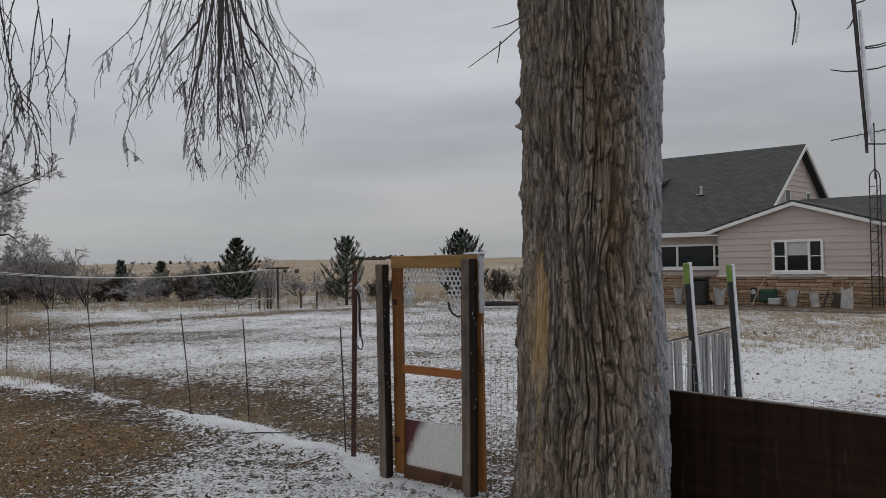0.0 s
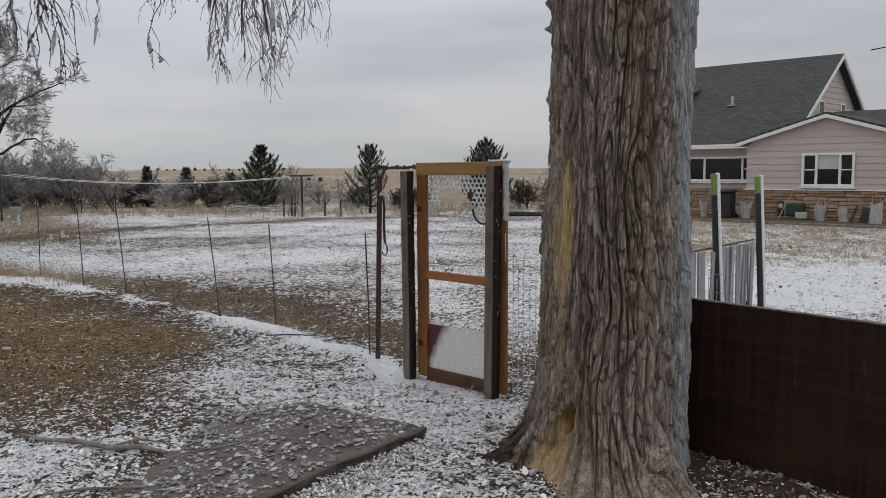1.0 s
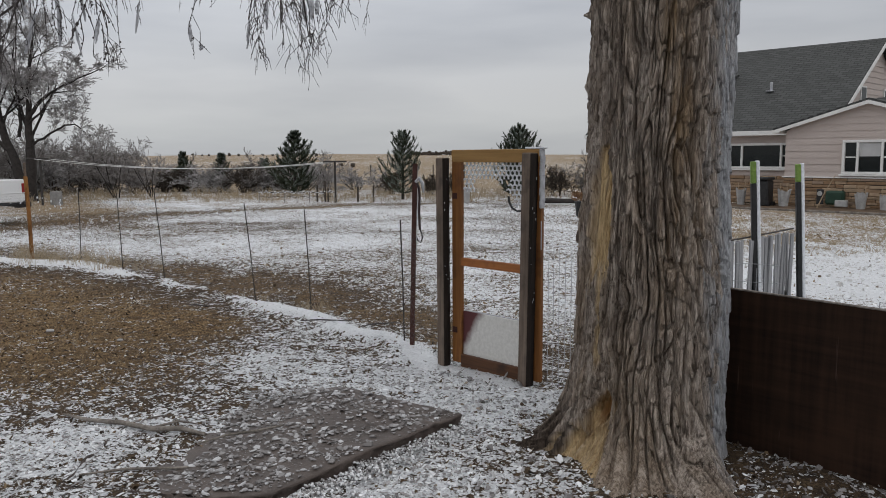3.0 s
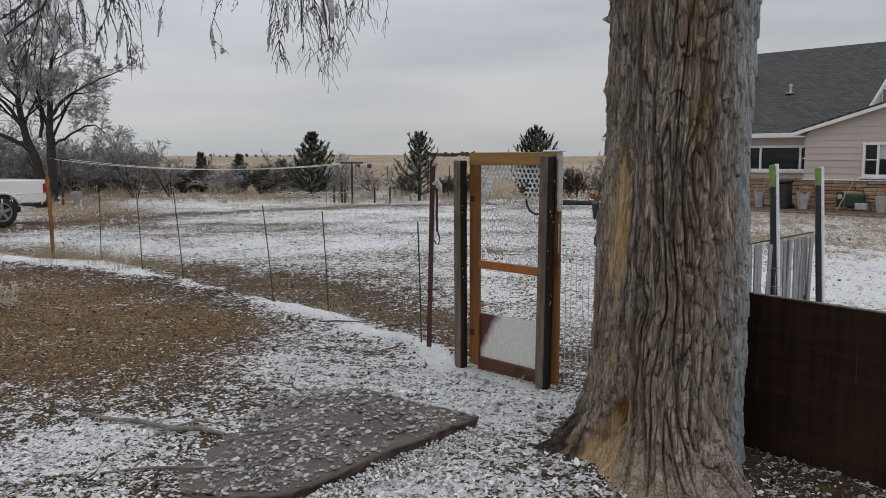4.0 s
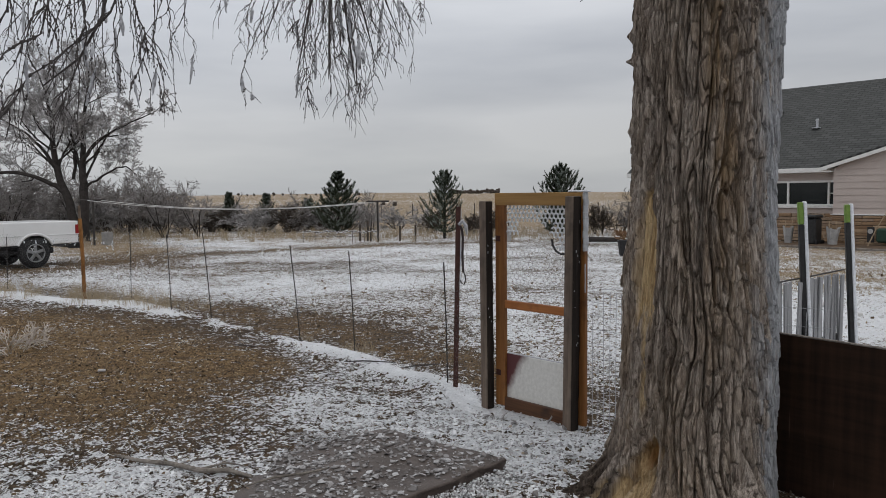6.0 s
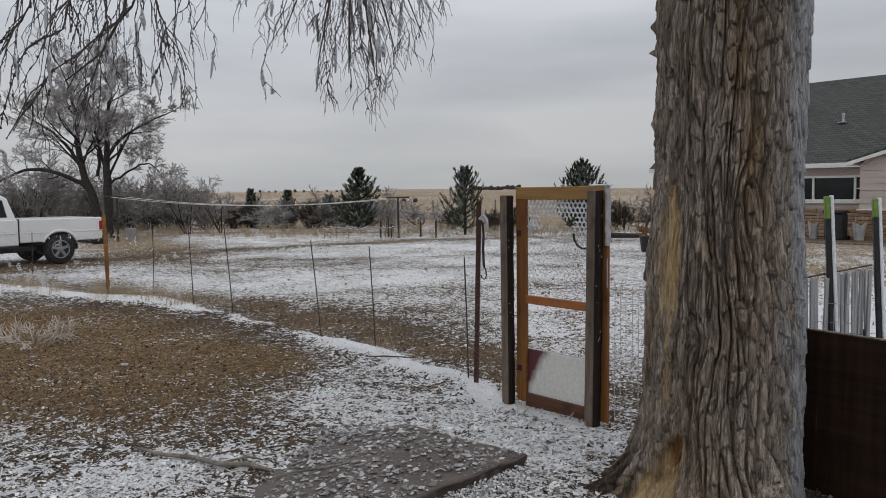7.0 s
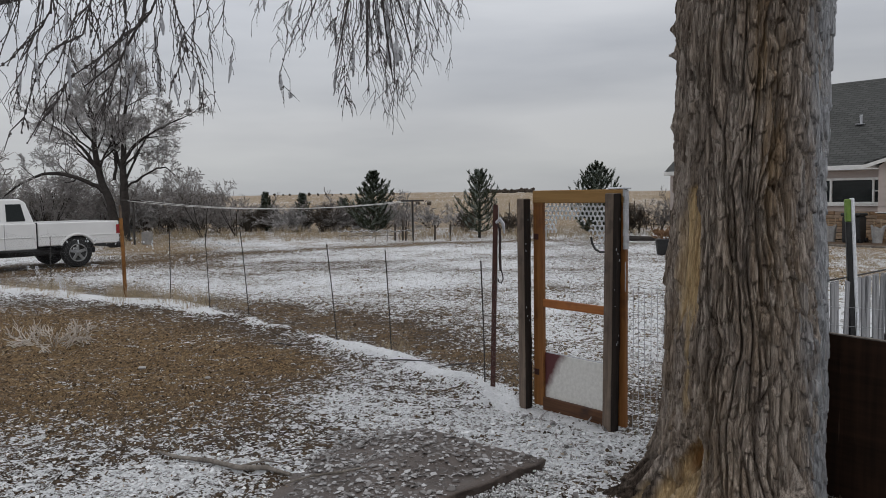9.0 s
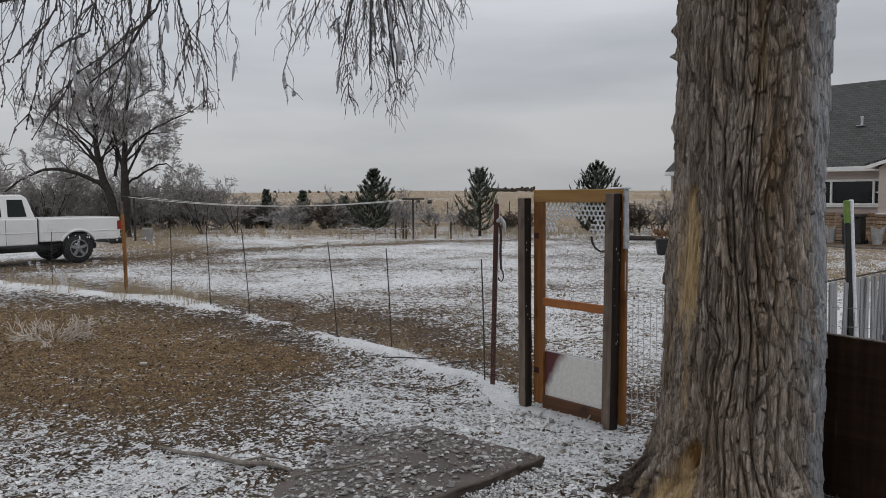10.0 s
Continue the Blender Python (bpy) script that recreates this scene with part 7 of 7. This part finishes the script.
bed_ = thing("flower_bed", HOUSE, "narrow dark earth bed with a low edging beside the house", "bed")
b = Buf(); b.cbox((-1.2, -1.93, 0.02), (9.4, 0.10, 0.09), 0.02); put("edging", b, M_BRANCHD, bed_)
b = Buf(); b.cbox((-1.2, -0.95, 0.03), (9.4, 1.85, 0.06), 0.02); put("soil", b, M_SOIL, bed_)
bin_ = thing("trash_bin", at_house(-2.9, -0.75), "dark brown wheeled trash bin by the house", "bin")
b = Buf(); b.cbox((0, 0, 0.45), (0.52, 0.5, 0.82), 0.05); put("body", b, M_DARK, bin_)
b = Buf(); b.cbox((0, -0.01, 0.90), (0.58, 0.56, 0.10), 0.04); put("lid", b, M_DARK, bin_)
for y in (-0.2, 0.2):
    b = Buf(); b.tube([(0.27, y, 0.1), (0.31, y, 0.1)], 0.09, 14); put("wheel", b, M_RUBBER, bin_)
for u, v, w_, h, tilt in ((-2.25, -0.7, 0.36, 0.50, 8), (-0.05, -0.6, 0.32, 0.46, 0), (0.60, -0.6, 0.34, 0.42, -10), (1.55, -1.0, 0.46, 0.58, 0), (-3.6, -0.7, 0.3, 0.5, 0)):
    t = thing("plant_cover", at_house(u, v, 0.05, 20), "pale plastic cover over a plant with stakes", "cover", "plant covers")
    bm, seg, lev = Buf(), 22, 6
    for shell_ in (1.0, 0.96):
        for q in range(lev):
            f = q / (lev - 1)
            for g in range(seg):
                a = 6.283 * g / seg
                r_ = w_ * (0.36 + (0.16 if u < 0.3 else -0.04) * f) * shell_ * (1 + 0.13 * math.sin(a * 5 + u * 9) * f + 0.10 * noise.noise((math.cos(a) * 2, math.sin(a) * 2, f * 3 + u)))
                rise = h * f * (1 + (0.07 * math.sin(a * 2 + u * 5) + 0.04 * math.sin(a * 5 + u)) * f)
                bm.v.append((r_ * math.cos(a) + tilt * 0.004 * f, r_ * math.sin(a), rise))
    for q in range(lev - 1):
        for g in range(seg):
            p0, p1 = q * seg + g, q * seg + (g + 1) % seg
            bm.f.append((p0, p1, p1 + seg, p0 + seg))
            bm.f.append((p0 + lev * seg + seg, p1 + lev * seg + seg, p1 + lev * seg, p0 + lev * seg))
    for g in range(seg):
        p0, p1 = (lev - 1) * seg + g, (lev - 1) * seg + (g + 1) % seg
        bm.f.append((p0, p1, p1 + lev * seg, p0 + lev * seg))
    put("sheet", bm, M_BAG, t)
    for sx in (-0.06, 0.07):
        b = Buf(); b.tube([(sx, 0, 0), (sx * 1.6, 0, h + 0.22)], 0.012, 5); put("stake", b, M_STAKE, t)
t = thing("hose_box", at_house(-0.85, -0.35, 0.05), "dark green box with a pale round dial beside it", "box")
b = Buf(); b.cbox((0, 0, 0.30), (0.52, 0.25, 0.42), 0.05); put("body", b, M_GREENP, t)
b = Buf(); b.cbox((0.22, -0.12, 0.14), (0.35, 0.12, 0.20), 0.02); put("pale_crate", b, M_BAG, t)
b = Buf(); b.cbox((-0.42, -0.06, 0.32), (0.20, 0.05, 0.46), 0.02); put("dial_board", b, M_DARK, t)
b = Buf(); b.tube([(-0.42, -0.09, 0.42), (-0.42, -0.105, 0.42)], 0.075, 16); put("dial", b, M_BAG, t, "pale round dial")
t = thing("leaning_stake", at_house(-0.95, -0.95, 0.05), "pale leaning stake in the flower bed", "stake")
b = Buf(); b.tube([(-0.2, 0, 0), (0.02, 0, 0.5), (0.28, 0.0, 0.98)], [0.02, 0.018, 0.012], 6); put("shaft", b, M_STAKE, t)
t = thing("leaning_board", at_house(0.95, -0.9, 0.05), "dark board leaning in the flower bed", "board")
b = Buf(); b.cbox((0, 0, 0.22), (0.07, 0.05, 0.55), 0.01, pose(0, 0, 0, 0, 20, 0).to_3x3()); put("plank", b, M_BRUSH, t)
t = thing("leaning_board", at_house(1.22, -0.75, 0.05), "dark stump of board in the flower bed", "board")
b = Buf(); b.cbox((0, 0, 0.22), (0.22, 0.06, 0.44), 0.01, pose(0, 0, 0, 0, 14, 0).to_3x3()); put("plank", b, M_BRUSH, t)

# antenna tower beside the wing
tw_ = thing("antenna_tower", at_house(2.18, -0.32), "narrow steel lattice tower with a television antenna", "tower")
for x, y in ((-0.14, 0), (0.14, 0), (0, 0.22)):
    b = Buf(); b.tube([(x, y, 0), (x, y, 3.7), (x * 0.8, y * 0.8, 3.86), (0, 0.06, 4.0)], 0.018, 6); put("leg", b, M_BLACKIRON, tw_)
for k in range(11):
    b = Buf(); z = 0.3 + k * 0.32; b.tube([(-0.14, 0, z), (0.14, 0, z)], 0.011, 5); put("rung", b, M_BLACKIRON, tw_)
for k in range(10):
    b = Buf(); z = 0.3 + k * 0.32; b.tube([(-0.14, 0, z), (0, 0.22, z + 0.16), (0.14, 0, z + 0.32)], 0.008, 4); put("brace", b, M_BLACKIRON, tw_)
b = Buf(); b.tube([(0, 0.06, 3.7), (0, 0.06, 5.3)], 0.02, 8); put("mast", b, M_BLACKIRON, tw_)
b = Buf(); b.tube([(-1.15, 0.06, 4.93), (1.2, 0.06, 5.16)], 0.016, 6); put("boom", b, M_BLACKIRON, tw_)
for k in range(9):
    x = -0.4 + k * 0.19
    L = 0.22 + 0.05 * k
    b = Buf(); b.tube([(x, 0.06 - L, 5.03 + x * 0.098 - 0.12), (x, 0.06 + L, 5.03 + x * 0.098 + 0.12)], 0.009, 5); put("element", b, M_WIRE, tw_)

# far field: hay bales, field trees and a fence line
rng = random.Random(90)
for k, (x, y, s) in enumerate(((-21.6, 122, 0.5), (-25.3, 132, 0.42), (-40, 150, 0.5), (-47, 160, 0.5))):
    t = thing("hay_bale", pose(x, y, 0, 0, 0, 40 * k), "dark round hay bale in a stubble field", "hay bale", "hay bales")
    b = Buf(); b.tube([(-0.6 * s, 0, 0.6 * s), (0.6 * s, 0, 0.6 * s)], 0.65 * s, 16); put("roll", b, M_BRUSH, t)
row = Buf()
for k in range(46):
    if k < 16:
        x, y, s = -275 + k * 8.2 + rng.gauss(0, 1.5), 720, rng.uniform(1.6, 3.0)
    elif k < 34:
        x, y, s = -95 + (k - 16) * 3.1, 900, rng.uniform(3.5, 5.5)
    else:
        x, y, s = -330 + (k - 34) * 3.5, 640, rng.uniform(2.5, 3.6)
    zb = ground_z(x, y)
    for q in range(10):
        a = rng.uniform(0, 6.28)
        row.cbox((x + math.cos(a) * s * 0.3, y + math.sin(a) * s * 0.3, zb + s * rng.uniform(0.2, 0.85)), (s * 0.5, s * 0.5, s * 0.45), s * 0.16, pose(0, 0, 0, 20 * q, 31 * q, 17 * q).to_3x3())
tagged(put("far_tree_rows", row, M_BRUSH), "distant dark rows of trees on the horizon", "trees", kind="stuff")
for k in range(16):
    t = thing("field_fence_post", pose(-16 + k * 2.3, 58 + 0.3 * k, 0), "thin dark fence post in the pale field", "post", "field fence posts")
    b = Buf(); b.tube([(0, 0, -0.2), (0, 0, 1.0)], 0.04, 6); put("shaft", b, M_BRUSH, t)
